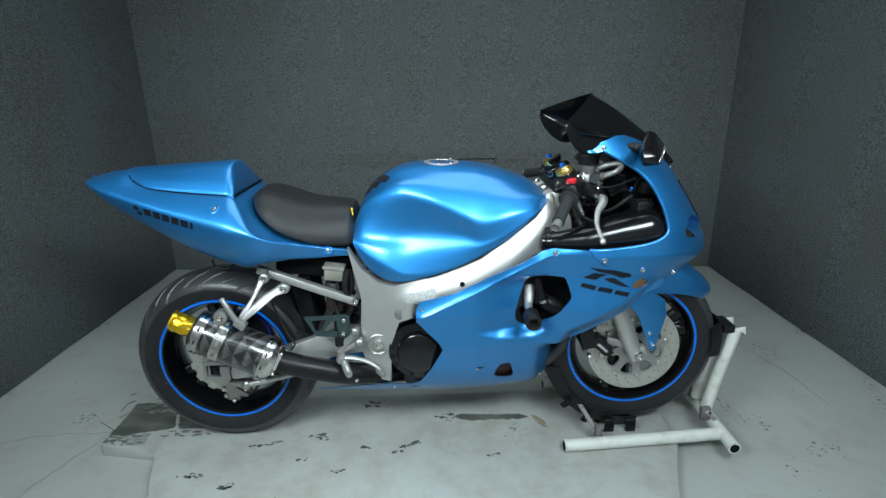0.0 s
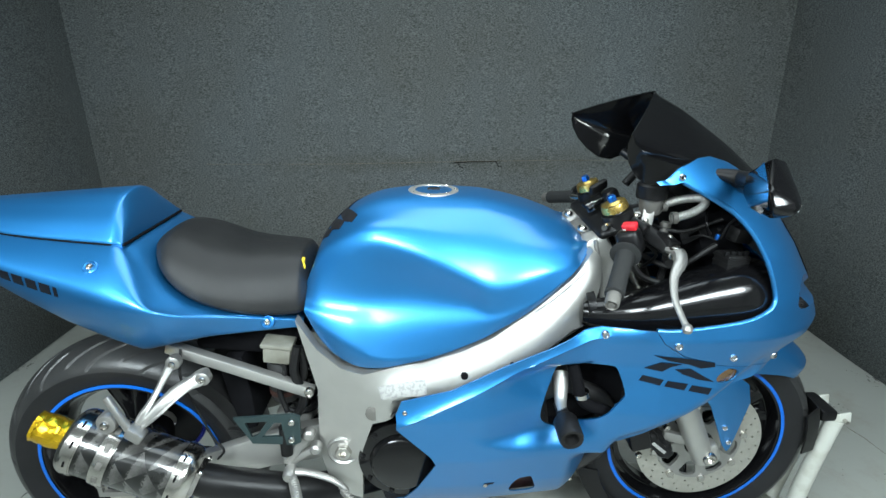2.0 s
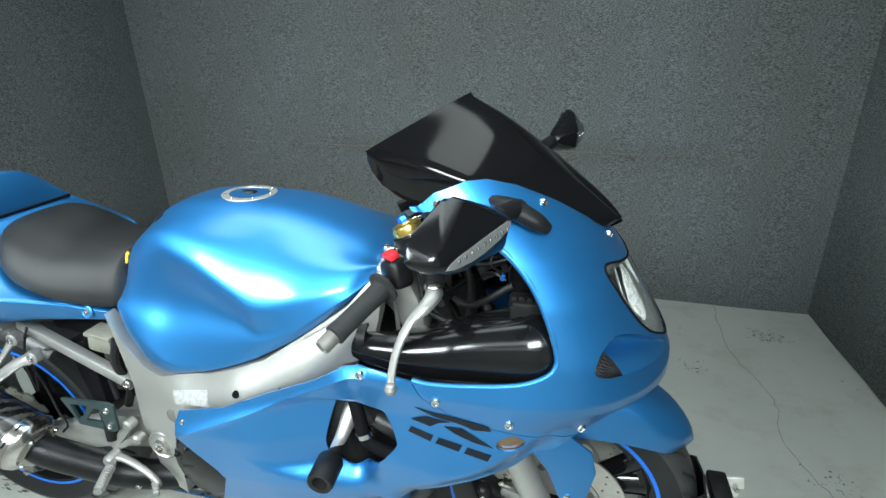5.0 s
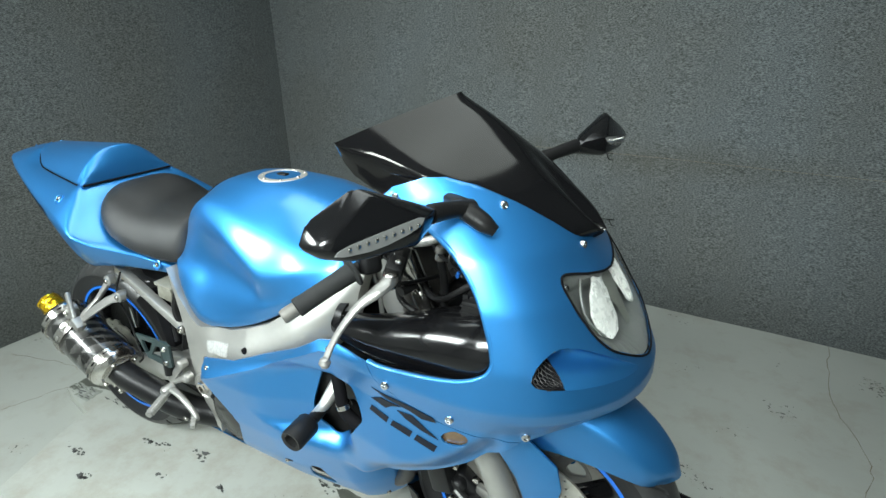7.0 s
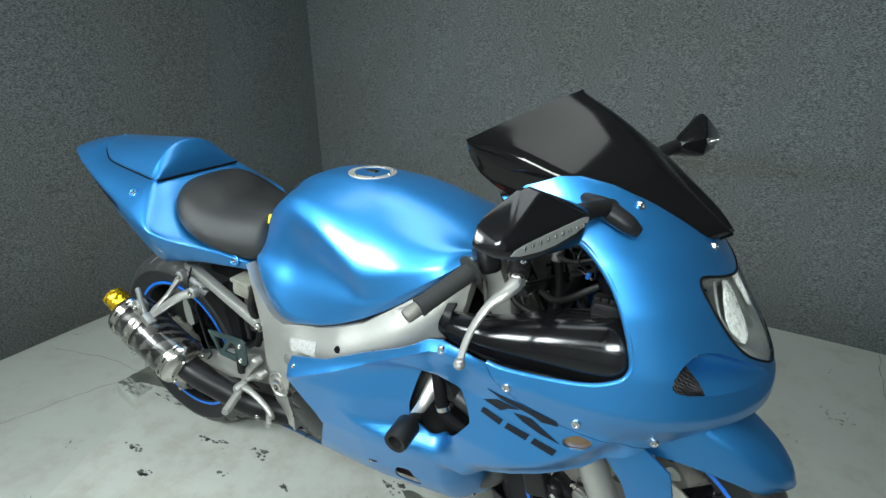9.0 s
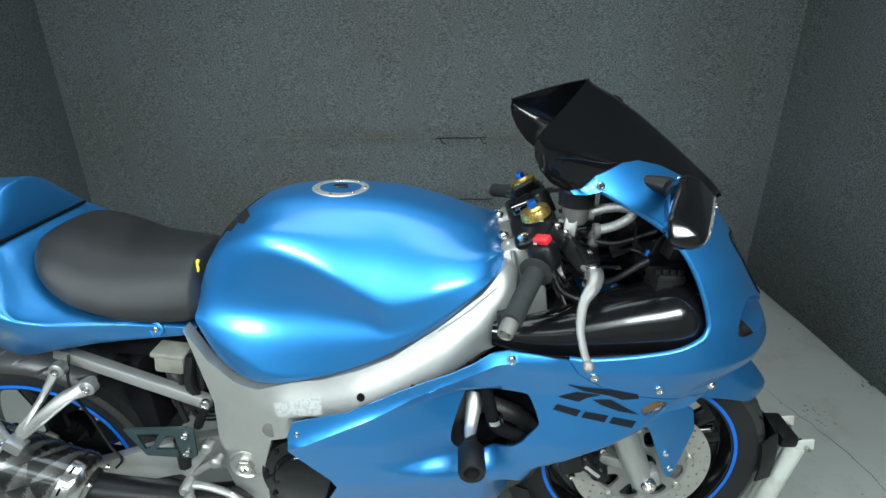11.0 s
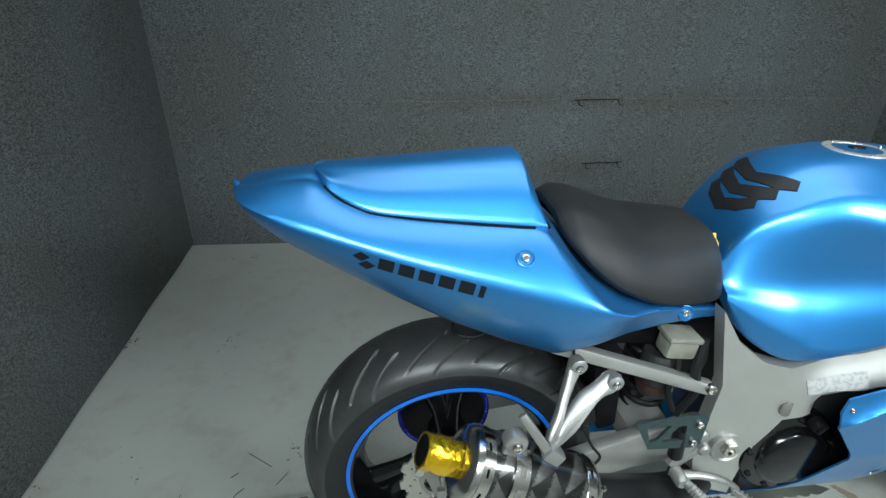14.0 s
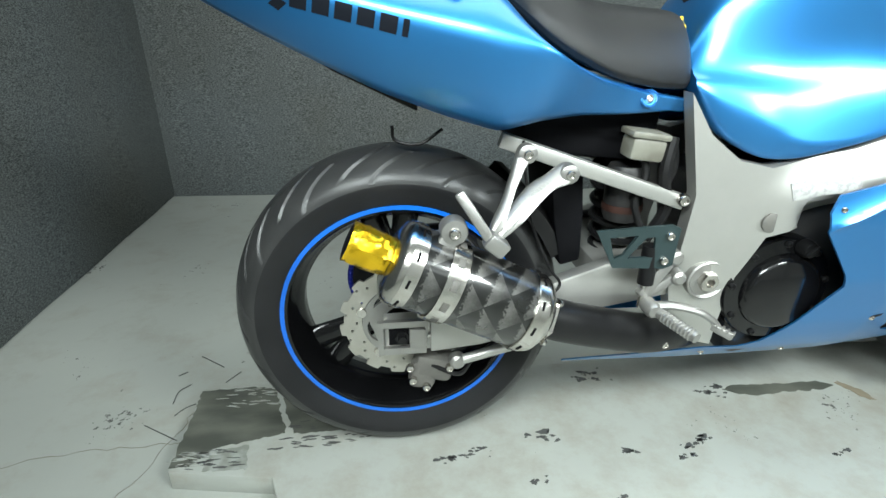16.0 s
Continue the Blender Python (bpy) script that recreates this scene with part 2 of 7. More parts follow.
M = dict(
    carpet=carpet_material(),
    floor=floor_material("floor_paint", (0.35, 0.365, 0.335)),
    platform=floor_material("platform_paint", (0.36, 0.375, 0.345), 0.85, 0.44),
    ceiling=mat("ceiling_white", (0.5, 0.5, 0.48), 0.9, scale=3),
    bouncewall=mat("bounce_paint", (0.74, 0.75, 0.73), 0.8, scale=2, bump=0.05),
    bare=mat("bare_dark_plate", (0.060, 0.064, 0.054), 0.5, second=(0.115, 0.118, 0.098), scale=7, amount=1.0, edge=(0.40, 0.66), detail=9, stretch=(1, 2.5, 1), bump=0.15),
    stain=mat("grey_stain", (0.20, 0.21, 0.185), 0.6, second=(0.30, 0.315, 0.29), scale=30, amount=1.0, edge=(0.45, 0.6), detail=9, bump=0.1),
    chip=mat("chipped_dark", (0.07, 0.072, 0.07), 0.7, scale=40, bump=0.2),
    crack=mat("crack_brown", (0.2, 0.17, 0.12), 0.8, scale=40),
    blue=mat("blue_metallic_paint", (0.021, 0.210, 0.52), 0.46, 0.86, second=(0.023, 0.220, 0.54), scale=6, amount=0.6, rough_spread=0.04,
             coat=0.8, coat_rough=0.22, bump=0.03, bump_scale=900),
    silver=mat("silver_frame_paint", (0.48, 0.475, 0.45), 0.47, 0.8, second=(0.41, 0.405, 0.385), scale=14, amount=0.5, bump=0.05, bump_scale=160, rough_spread=0.08),
    cast=mat("cast_aluminium", (0.34, 0.335, 0.32), 0.40, 0.75, second=(0.3, 0.29, 0.27), scale=25, bump=0.25, bump_scale=260),
    steel=mat("polished_steel", (0.62, 0.6, 0.57), 0.2, 1.0, second=(0.45, 0.42, 0.38), scale=30, rough_spread=0.08),
    chrome=mat("chrome", (0.75, 0.77, 0.8), 0.07, 1.0, scale=10, rough_spread=0.03),
    disc=mat("brake_disc_steel", (0.50, 0.485, 0.44), 0.42, 0.75, second=(0.4, 0.38, 0.33), scale=60, stretch=(1, 1, 1)),
    tyre=mat("tyre_rubber", (0.0105, 0.0108, 0.0115), 0.44, second=(0.021, 0.021, 0.022), scale=9, amount=0.6, bump=0.2, bump_scale=300, spec=0.22),
    tread=mat("worn_tread_rubber", (0.024, 0.0245, 0.025), 0.36, second=(0.042, 0.042, 0.041), scale=14, amount=0.8, detail=8, bump=0.2, bump_scale=300, spec=0.42, rough_spread=0.1),
    rim=mat("black_rim", (0.004, 0.004, 0.0045), 0.14, coat=0.15, scale=20, rough_spread=0.06, spec=0.35),
    tape=mat("blue_rim_tape", (0.002, 0.13, 0.60), 0.32, scale=30, rough_spread=0.08),
    black=mat("gloss_black", (0.004, 0.004, 0.0045), 0.16, coat=0.1, scale=12, rough_spread=0.06, spec=0.4),
    smoke=mat("smoked_screen", (0.0045, 0.0045, 0.005), 0.10, scale=5, rough_spread=0.04, spec=0.24),
    satin=mat("satin_black", (0.006, 0.006, 0.0066), 0.38, second=(0.012, 0.012, 0.012), scale=30, bump=0.1, spec=0.24),
    plastic=mat("black_plastic", (0.008, 0.008, 0.0084), 0.46, second=(0.014, 0.0135, 0.013), scale=40, bump=0.15, spec=0.2),
    rubber=mat("grip_rubber", (0.02, 0.021, 0.021), 0.75, second=(0.032, 0.032, 0.032), scale=50, bump=0.3, bump_scale=500, spec=0.2),
    vinyl=mat("seat_vinyl", (0.011, 0.0115, 0.012), 0.42, second=(0.02, 0.02, 0.02), scale=8, amount=0.6, bump=0.35, bump_scale=700, spec=0.3),
    engine=mat("dark_engine_metal", (0.03, 0.03, 0.031), 0.45, 0.4, second=(0.06, 0.058, 0.055), scale=30, bump=0.15),
    gold=mat("gold_foil", (0.85, 0.55, 0.03), 0.22, 0.9, second=(0.75, 0.42, 0.01), scale=30, bump=0.5, bump_scale=60),
    anod=mat("gold_anodised", (0.6, 0.42, 0.12), 0.3, 0.9, scale=30),
    blueanod=mat("blue_anodised", (0.02, 0.16, 0.6), 0.3, 0.8, scale=30),
    red=mat("red_plastic", (0.6, 0.02, 0.03), 0.4, scale=30),
    white=mat("white_plastic", (0.22, 0.22, 0.185), 0.45, second=(0.12, 0.112, 0.09), scale=20, amount=0.9),
    label=mat("printed_label", (0.36, 0.36, 0.345), 0.5, second=(0.24, 0.24, 0.24), scale=160, amount=0.8, edge=(0.45, 0.6)),
    green=mat("dark_green_plate", (0.022, 0.04, 0.042), 0.42, 0.2, scale=30, bump=0.08),
    standpaint=mat("white_stand_paint", (0.52, 0.53, 0.48), 0.4, second=(0.28, 0.27, 0.22), scale=18, amount=0.7, edge=(0.5, 0.75), bump=0.15),
    decal=mat("dark_decal", (0.008, 0.010, 0.015), 0.45, scale=30, spec=0.15),
    pad=mat("tank_pad_rubber", (0.012, 0.012, 0.014), 0.5, scale=40, bump=0.1, spec=0.25),
    hose=mat("braided_hose", (0.5, 0.5, 0.48), 0.35, 0.7, second=(0.3, 0.3, 0.28), scale=300, amount=0.9, bump=0.5, bump_scale=700),
    copper=mat("worn_copper_tone", (0.06, 0.026, 0.02), 0.5, 0.4, scale=30),
    reflector=mat("lamp_reflector", (0.80, 0.80, 0.76), 0.28, 0.35, second=(0.62, 0.62, 0.58), scale=60, amount=0.6, bump=0.3, bump_scale=90),
    amber=mat("amber_lens", (0.07, 0.035, 0.012), 0.2, second=(0.16, 0.10, 0.045), scale=80, coat=1.0),
    yellow=mat("yellow_thread", (0.75, 0.5, 0.02), 0.8, scale=60),
    mirror=mat("mirror_glass", (0.8, 0.85, 0.9), 0.02, 1.0, scale=5, rough_spread=0.01),
    bluechain=mat("blue_chain", (0.02, 0.03, 0.3), 0.35, 0.6, scale=80),
    dust=mat("dusty_metal", (0.13, 0.125, 0.115), 0.6, 0.4, second=(0.22, 0.21, 0.19), scale=40, bump=0.2),
    signal=mat("signal_lens_grey", (0.22, 0.225, 0.22), 0.2, 0.3, second=(0.2, 0.2, 0.2), scale=90, coat=0.6),
    pale=mat("pale_inner_plastic", (0.42, 0.44, 0.43), 0.6, second=(0.3, 0.31, 0.3), scale=8),
    lampshell=mat("grey_lamp_shell", (0.12, 0.125, 0.117), 0.4, 0.1, second=(0.07, 0.075, 0.07), scale=9),
    seam=mat("dark_gap", (0.006, 0.006, 0.007), 0.7, scale=30, spec=0.05),
)


def glass_material(name, colour, rough):
    m = bpy.data.materials.new(name)
    m.use_nodes = True
    p = m.node_tree.nodes["Principled BSDF"]
    p.inputs["Base Color"].default_value = (*colour, 1)
    p.inputs["Transmission Weight"].default_value = 1.0
    p.inputs["Roughness"].default_value = rough
    p.inputs["IOR"].default_value = 1.2
    return m


# a faint warm tint is put into the screen's reflections
M["smoke"].node_tree.nodes["Principled BSDF"].inputs["Specular Tint"].default_value = (1.0, 0.99, 0.93, 1)
M["clear"] = glass_material("clear_lens", (0.93, 0.95, 0.95), 0.02)


def emitter(name, colour, strength):
    m = bpy.data.materials.new(name)
    m.use_nodes = True
    p = m.node_tree.nodes["Principled BSDF"]
    p.inputs["Emission Color"].default_value = (*colour, 1)
    p.inputs["Emission Strength"].default_value = strength
    return m


M["tube"] = emitter("lamp_glow", LIGHT_TONE, 5.0)


# ---- building helpers ----
def skin_tree(ob):
    """A search tree over a part's mesh, for laying thin things on it."""
    from mathutils.bvhtree import BVHTree
    return BVHTree.FromPolygons([v.co.copy() for v in ob.data.vertices], [tuple(p.vertices) for p in ob.data.polygons])


def drop_on(tree, start, way, lift=0.0012):
    """The first point of the skin along a way, lifted back a little."""
    hit = tree.ray_cast(Vector(start), Vector(way).normalized())
    return (hit[0] if hit[0] else Vector(start)) - Vector(way).normalized() * lift


def finish(bm, material, sharp=38):
    me = bpy.data.meshes.new("mesh")
    bmesh.ops.recalc_face_normals(bm, faces=bm.faces)
    bm.to_mesh(me)
    bm.free()
    me.polygons.foreach_set("use_smooth", [True] * len(me.polygons))
    me.set_sharp_from_angle(angle=radians(sharp))
    me.materials.append(M[material] if isinstance(material, str) else material)
    return me


def part(name, bm, material, parent, label="", sharp=38):
    me = finish(bm, material, sharp)
    me.name = name
    ob = new(name, me)
    ob.parent = parent
    if label:
        ob["label"] = label
    return ob


def thing(name, label, category, group=""):
    return tagged(new(name), label, category, group)


def setting(name, bm, material, label, category, sharp=38):
    me = finish(bm, material, sharp)
    me.name = name
    return tagged(new(name, me), label, category, "", "structure")


def lerp_table(t, xs, ys):
    return float(np.interp(t, xs, ys))


def smooth01(t):
    t = min(1.0, max(0.0, t))
    return t * t * (3 - 2 * t)


def spline(pts, n):
    """A Catmull-Rom curve through pts, n samples a span."""
    p = [Vector(q) for q in pts]
    if len(p) == 2:
        return [p[0].lerp(p[1], i / n) for i in range(n + 1)]
    p = [p[0] * 2 - p[1]] + p + [p[-1] * 2 - p[-2]]
    out = []
    for i in range(1, len(p) - 2):
        a, b, c, d = p[i - 1:i + 3]
        for k in range(n):
            t = k / n
            out.append(0.5 * ((2 * b) + (c - a) * t + (2 * a - 5 * b + 4 * c - d) * t * t + (3 * b - a - 3 * c + d) * t ** 3))
    out.append(p[-2])
    return out


def grid_faces(bm, rows, close_u=False, close_v=False, cap=False):
    v = [[bm.verts.new(p) for p in row] for row in rows]
    n, m = len(v), len(v[0])
    for i in range(n if close_u else n - 1):
        for j in range(m if close_v else m - 1):
            a, b, c, d = v[i][j], v[(i + 1) % n][j], v[(i + 1) % n][(j + 1) % m], v[i][(j + 1) % m]
            if len({a, b, c, d}) == 4:
                bm.faces.new((a, b, c, d))
    if cap:
        bm.faces.new(v[0])
        bm.faces.new(list(reversed(v[-1])))
    return v


def tube(pts, r, seg=12, n=6, cap=True, squash=1.0, bm=None):
    """A round bar along a smooth line; r is one radius or one for each point."""
    bm = bm or bmesh.new()
    line = spline(pts, n)
    radii = [r] * len(pts) if isinstance(r, (int, float)) else list(r)
    rows, prev = [], None
    for i, p in enumerate(line):
        tan = (line[min(i + 1, len(line) - 1)] - line[max(i - 1, 0)]).normalized()
        if prev is None:
            up = Vector((0, 0, 1)) if abs(tan.z) < 0.9 else Vector((1, 0, 0))
            prev = tan.cross(up).normalized()
        side = (prev - tan * prev.dot(tan)).normalized()
        prev, other = side, tan.cross(side)
        rad = float(np.interp(i / (len(line) - 1) * (len(radii) - 1), range(len(radii)), radii))
        rows.append([p + (side * math.cos(a) + other * math.sin(a) * squash) * rad for a in (2 * math.pi * k / seg for k in range(seg))])
    grid_faces(bm, rows, close_v=True, cap=cap)
    return bm


def lathe(profile, centre, axis="y", seg=48, closed=False, tilt=None, bm=None):
    """Turns (radius, along) pairs about an axis through centre; tilt: a direction for the axis."""
    bm = bm or bmesh.new()
    ax = Vector(tilt).normalized() if tilt else {"x": Vector((1, 0, 0)), "y": Vector((0, 1, 0)), "z": Vector((0, 0, 1))}[axis]
    u = ax.cross(Vector((0, 0, 1)) if abs(ax.z) < 0.9 else Vector((1, 0, 0))).normalized()
    w = ax.cross(u)
    c = Vector(centre)
    rows = []
    for k in range(seg):
        a = 2 * math.pi * k / seg
        d = u * math.cos(a) + w * math.sin(a)
        rows.append([c + d * r + ax * h for r, h in profile])
    grid_faces(bm, rows, close_u=True, close_v=closed)
    bmesh.ops.remove_doubles(bm, verts=bm.verts, dist=1e-5)
    return bm


def rounded_box(size, m, bevel=0.004, bm=None, segs=2):
    own = bmesh.new()
    bmesh.ops.create_cube(own, size=1)
    for v in own.verts:
        v.co = Vector((v.co.x * size[0], v.co.y * size[1], v.co.z * size[2]))
    if bevel:
        bmesh.ops.bevel(own, geom=own.edges[:], offset=bevel, segments=segs, affect="EDGES", profile=0.5)
    own.transform(m)
    if bm is None:
        return own
    tmp = bpy.data.meshes.new("tmp")
    own.to_mesh(tmp)
    own.free()
    bm.from_mesh(tmp)
    bpy.data.meshes.remove(tmp)
    return bm


def bar_between(a, b, width, depth, bevel=0.003, up=(0, 1, 0), bm=None):
    """A rectangular bar from a to b; depth runs along up."""
    a, b = Vector(a), Vector(b)
    d = (b - a).normalized()
    y = (Vector(up) - d * Vector(up).dot(d)).normalized()
    z = d.cross(y)
    m = Matrix((d, y, z)).transposed().to_4x4()
    m.translation = (a + b) / 2
    return rounded_box(((b - a).length, depth, width), m, bevel, bm)


def inside(pt, poly):
    x, y = pt
    hit = False
    for i in range(len(poly)):
        (x1, y1), (x2, y2) = poly[i - 1], poly[i]
        if (y1 > y) != (y2 > y) and x < (x2 - x1) * (y - y1) / (y2 - y1) + x1:
            hit = not hit
    return hit


def soften(poly, n=4, closed=True):
    """Rounds a polygon's corners by two passes of corner cutting, then evens its steps."""
    p = [Vector(q) for q in poly]
    for _ in range(n):
        q = []
        for i in range(len(p)):
            a, b = p[i], p[(i + 1) % len(p)]
            q += [a.lerp(b, 0.22), a.lerp(b, 0.78)]
        p = q
        if len(p) > 160:
            break
    return [tuple(v) for v in p]


def resample(poly, step):
    out = []
    for i in range(len(poly)):
        a, b = Vector(poly[i]), Vector(poly[(i + 1) % len(poly)])
        k = max(1, int((b - a).length / step))
        out += [tuple(a.lerp(b, j / k)) for j in range(k)]
    return out


def resample_open(line, n):
    """n points at even steps along an open line."""
    run = [0.0]
    for a, b in zip(line, line[1:]):
        run.append(run[-1] + (b - a).length)
    out = []
    for k in range(n):
        d = run[-1] * k / (n - 1)
        i = min(len(run) - 2, max(j for j in range(len(run)) if run[j] <= d + 1e-9))
        out.append(line[i].lerp(line[i + 1], (d - run[i]) / max(1e-9, run[i + 1] - run[i])))
    return out


def sheet(outline, holes, place, step, thick, inward, lines=()):
    """A shell over a plane outline with holes: place(u, v) gives the point, inward(u, v) the way to its back."""
    from mathutils.geometry import delaunay_2d_cdt
    loops = [resample(outline, step * 0.8)] + [resample(h, step * 0.6) for h in holes]
    us, vs = [p[0] for p in outline], [p[1] for p in outline]
    pts = [Vector(p) for lp in loops for p in lp]
    edges, at = [], 0
    for lp in loops:
        edges += [(at + i, at + (i + 1) % len(lp)) for i in range(len(lp))]
        at += len(lp)
    border = [Vector(p) for lp in loops for p in lp]
    for ln in lines:
        fine = [Vector(a).lerp(Vector(b), k / 4) for a, b in zip(ln, ln[1:]) for k in range(4)] + [Vector(ln[-1])]
        edges += [(at + i, at + i + 1) for i in range(len(fine) - 1)]
        pts += fine
        border += fine
        at += len(fine)
    near = np.array([(b.x, b.y) for b in border])
    j, v = 0, min(vs)
    while v < max(vs):
        u = min(us) + (step / 2 if j % 2 else 0)
        while u < max(us):
            if inside((u, v), outline) and not any(inside((u, v), h) for h in holes):
                if np.min((near[:, 0] - u) ** 2 + (near[:, 1] - v) ** 2) > (0.45 * step) ** 2:
                    pts.append(Vector((u, v)))
            u += step
        v += step * 0.87
        j += 1
    vv, _, ff, *_ = delaunay_2d_cdt(pts, edges, [], 0, 1e-6)
    faces = []
    for f in ff:
        c = (sum(vv[i].x for i in f) / 3, sum(vv[i].y for i in f) / 3)
        if inside(c, outline) and not any(inside(c, h) for h in holes):
            faces.append(f)
    used = sorted({i for f in faces for i in f})
    bm = bmesh.new()
    top = {i: bm.verts.new(place(vv[i].x, vv[i].y)) for i in used}
    for f in faces:
        bm.faces.new([top[i] for i in f])
    bmesh.ops.recalc_face_normals(bm, faces=bm.faces)
    if thick:
        back = {i: bm.verts.new(Vector(top[i].co) + Vector(inward(vv[i].x, vv[i].y)) * thick) for i in used}
        rim = {}
        for f in faces:
            for k in range(3):
                e = (f[k], f[(k + 1) % 3])
                rim[tuple(sorted(e))] = rim.get(tuple(sorted(e)), []) + [e]
        for f in faces:
            bm.faces.new([back[i] for i in reversed(f)])
        for e in rim.values():
            if len(e) == 1:
                a, b = e[0]
                bm.faces.new((top[b], top[a], back[a], back[b]))
    return bm


def mirrored(bm):
    """The same mesh on the other side of the centre plane."""
    out = bm.copy()
    for v in out.verts:
        v.co.y = -v.co.y
    bmesh.ops.reverse_faces(out, faces=out.faces)
    return out


def prism(poly, y0, y1, bevel=0.002, bm=None, plane="xz"):
    """A plate cut to an outline in x and z, from y0 to y1."""
    own = bmesh.new()
    f = own.faces.new([own.verts.new((x, y0, z)) for x, z in poly])
    r = bmesh.ops.extrude_face_region(own, geom=[f])
    for v in (g for g in r["geom"] if isinstance(g, bmesh.types.BMVert)):
        v.co.y = y1
    if bevel:
        bmesh.ops.bevel(own, geom=own.edges[:], offset=bevel, segments=2, affect="EDGES", profile=0.5)
    if bm is None:
        return own
    tmp = bpy.data.meshes.new("tmp")
    own.to_mesh(tmp)
    own.free()
    bm.from_mesh(tmp)
    bpy.data.meshes.remove(tmp)
    return bm


def bolt(name, at, way, r, parent, material="steel", label=""):
    """A button-head screw with a hex recess."""
    prof = [(0, r * 0.2), (r * 0.45, r * 0.2), (r * 0.5, r * 0.5), (r * 0.8, r * 0.42), (r, r * 0.08), (r, -r * 0.6), (0, -r * 0.6)]
    return part(name, lathe(prof, at, tilt=way, seg=12), material, parent, label)


def box_setting(name, lo, hi, material, label, category, bevel=0.0):
    c = [(a + b) / 2 for a, b in zip(lo, hi)]
    return setting(name, rounded_box([b - a for a, b in zip(lo, hi)], pose(*c), bevel), material, label, category)


# ---- the room: a carpeted photo bay ----
LEFT, RIGHT, BACK_L, BACK_R, FRONT, LOW = -1.815, 1.86, 1.845, 1.675, -1.25, -0.045
HALL, HALL_Y = 2.9, -5.2


def wall_from(name, a, b, label, out):
    """An upright padded wall over the ground line a to b, thick to the side out, with a softly rounded foot."""
    a, b, out = Vector((*a, 0)), Vector((*b, 0)), Vector((*out, 0))
    bm = bmesh.new()
    n, rows = 60, []
    for i in range(n + 1):
        p = a.lerp(b, i / n)
        row = []
        for z in (LOW - 0.1, LOW, LOW + 0.02, 0.4, 0.8, 1.2, 1.6, 2.0, 2.4, CEILING):
            wob = 0.0025 * math.sin(i * 0.55 + z * 2.1) * (1 if 0 < i < n else 0)
            foot = 0.012 if abs(z - LOW) < 0.005 else 0.0
            row.append(p + out * (wob + foot) + Vector((0, 0, z)))
        row += [p + out * 0.12 + Vector((0, 0, CEILING)), p + out * 0.12 + Vector((0, 0, LOW - 0.1))]
        rows.append(row)
    grid_faces(bm, rows, close_v=True, cap=True)
    return setting(name, bm, "carpet", label, "wall", 50)


wall_from("wall_north", (LEFT - 0.1, BACK_L), (RIGHT + 0.1, BACK_R), "dark grey ribbed carpet wall behind the motorcycle", (0.04, 1))
wall_from("wall_west", (LEFT - 0.045, FRONT), (LEFT, BACK_L), "dark grey carpeted side wall of the bay", (-1, 0))
wall_from("wall_east", (RIGHT + 0.05, FRONT), (RIGHT, BACK_R + 0.02), "dark grey carpeted side wall of the bay", (1, 0))
# added pale walls, out of view, close the place and bounce light to the bay
for side, n in ((-1, "added_wall_west"), (1, "added_wall_east")):
    lo, hi = sorted((side * HALL, side * (HALL + 0.12)))
    box_setting(n, (lo, HALL_Y, LOW - 0.1), (hi, FRONT + 0.12, CEILING), "bouncewall", "added pale hall wall, out of view", "wall")
box_setting("wall_return_west", (-HALL, FRONT, LOW - 0.1), (LEFT - 0.167, FRONT + 0.12, CEILING), "bouncewall", "added pale wall beside the bay, out of view", "wall")
box_setting("wall_return_east", (RIGHT + 0.172, FRONT, LOW - 0.1), (HALL, FRONT + 0.12, CEILING), "bouncewall", "added pale wall beside the bay, out of view", "wall")
box_setting("wall_south", (-HALL - 0.12, HALL_Y - 0.12, LOW - 0.1), (HALL + 0.12, HALL_Y, CEILING), "bouncewall", "added pale wall closing the hall, out of view", "wall")
box_setting("ceiling", (-HALL - 0.12, HALL_Y - 0.12, CEILING), (HALL + 0.12, BACK_L + 0.2, CEILING + 0.1), "ceiling", "plain pale ceiling above the bay", "ceiling")
box_setting("floor", (-HALL - 0.12, HALL_Y - 0.12, LOW - 0.1), (HALL + 0.12, BACK_L + 0.2, LOW), "floor", "worn light grey painted concrete floor", "floor")


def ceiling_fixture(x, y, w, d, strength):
    # panels added to brighten bay and hall; no such fixture is seen
    f = thing("added_ceiling_light", "added white light panel on the unseen ceiling", "light", "ceiling lights")
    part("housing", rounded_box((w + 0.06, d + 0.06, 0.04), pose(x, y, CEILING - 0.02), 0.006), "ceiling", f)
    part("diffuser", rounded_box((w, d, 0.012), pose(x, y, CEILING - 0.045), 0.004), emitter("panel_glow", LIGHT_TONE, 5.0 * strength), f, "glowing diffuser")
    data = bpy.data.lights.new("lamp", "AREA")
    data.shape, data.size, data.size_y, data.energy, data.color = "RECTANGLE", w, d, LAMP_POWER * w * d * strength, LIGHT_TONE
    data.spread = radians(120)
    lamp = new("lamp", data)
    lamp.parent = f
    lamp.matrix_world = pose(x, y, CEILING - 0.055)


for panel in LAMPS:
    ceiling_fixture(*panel)


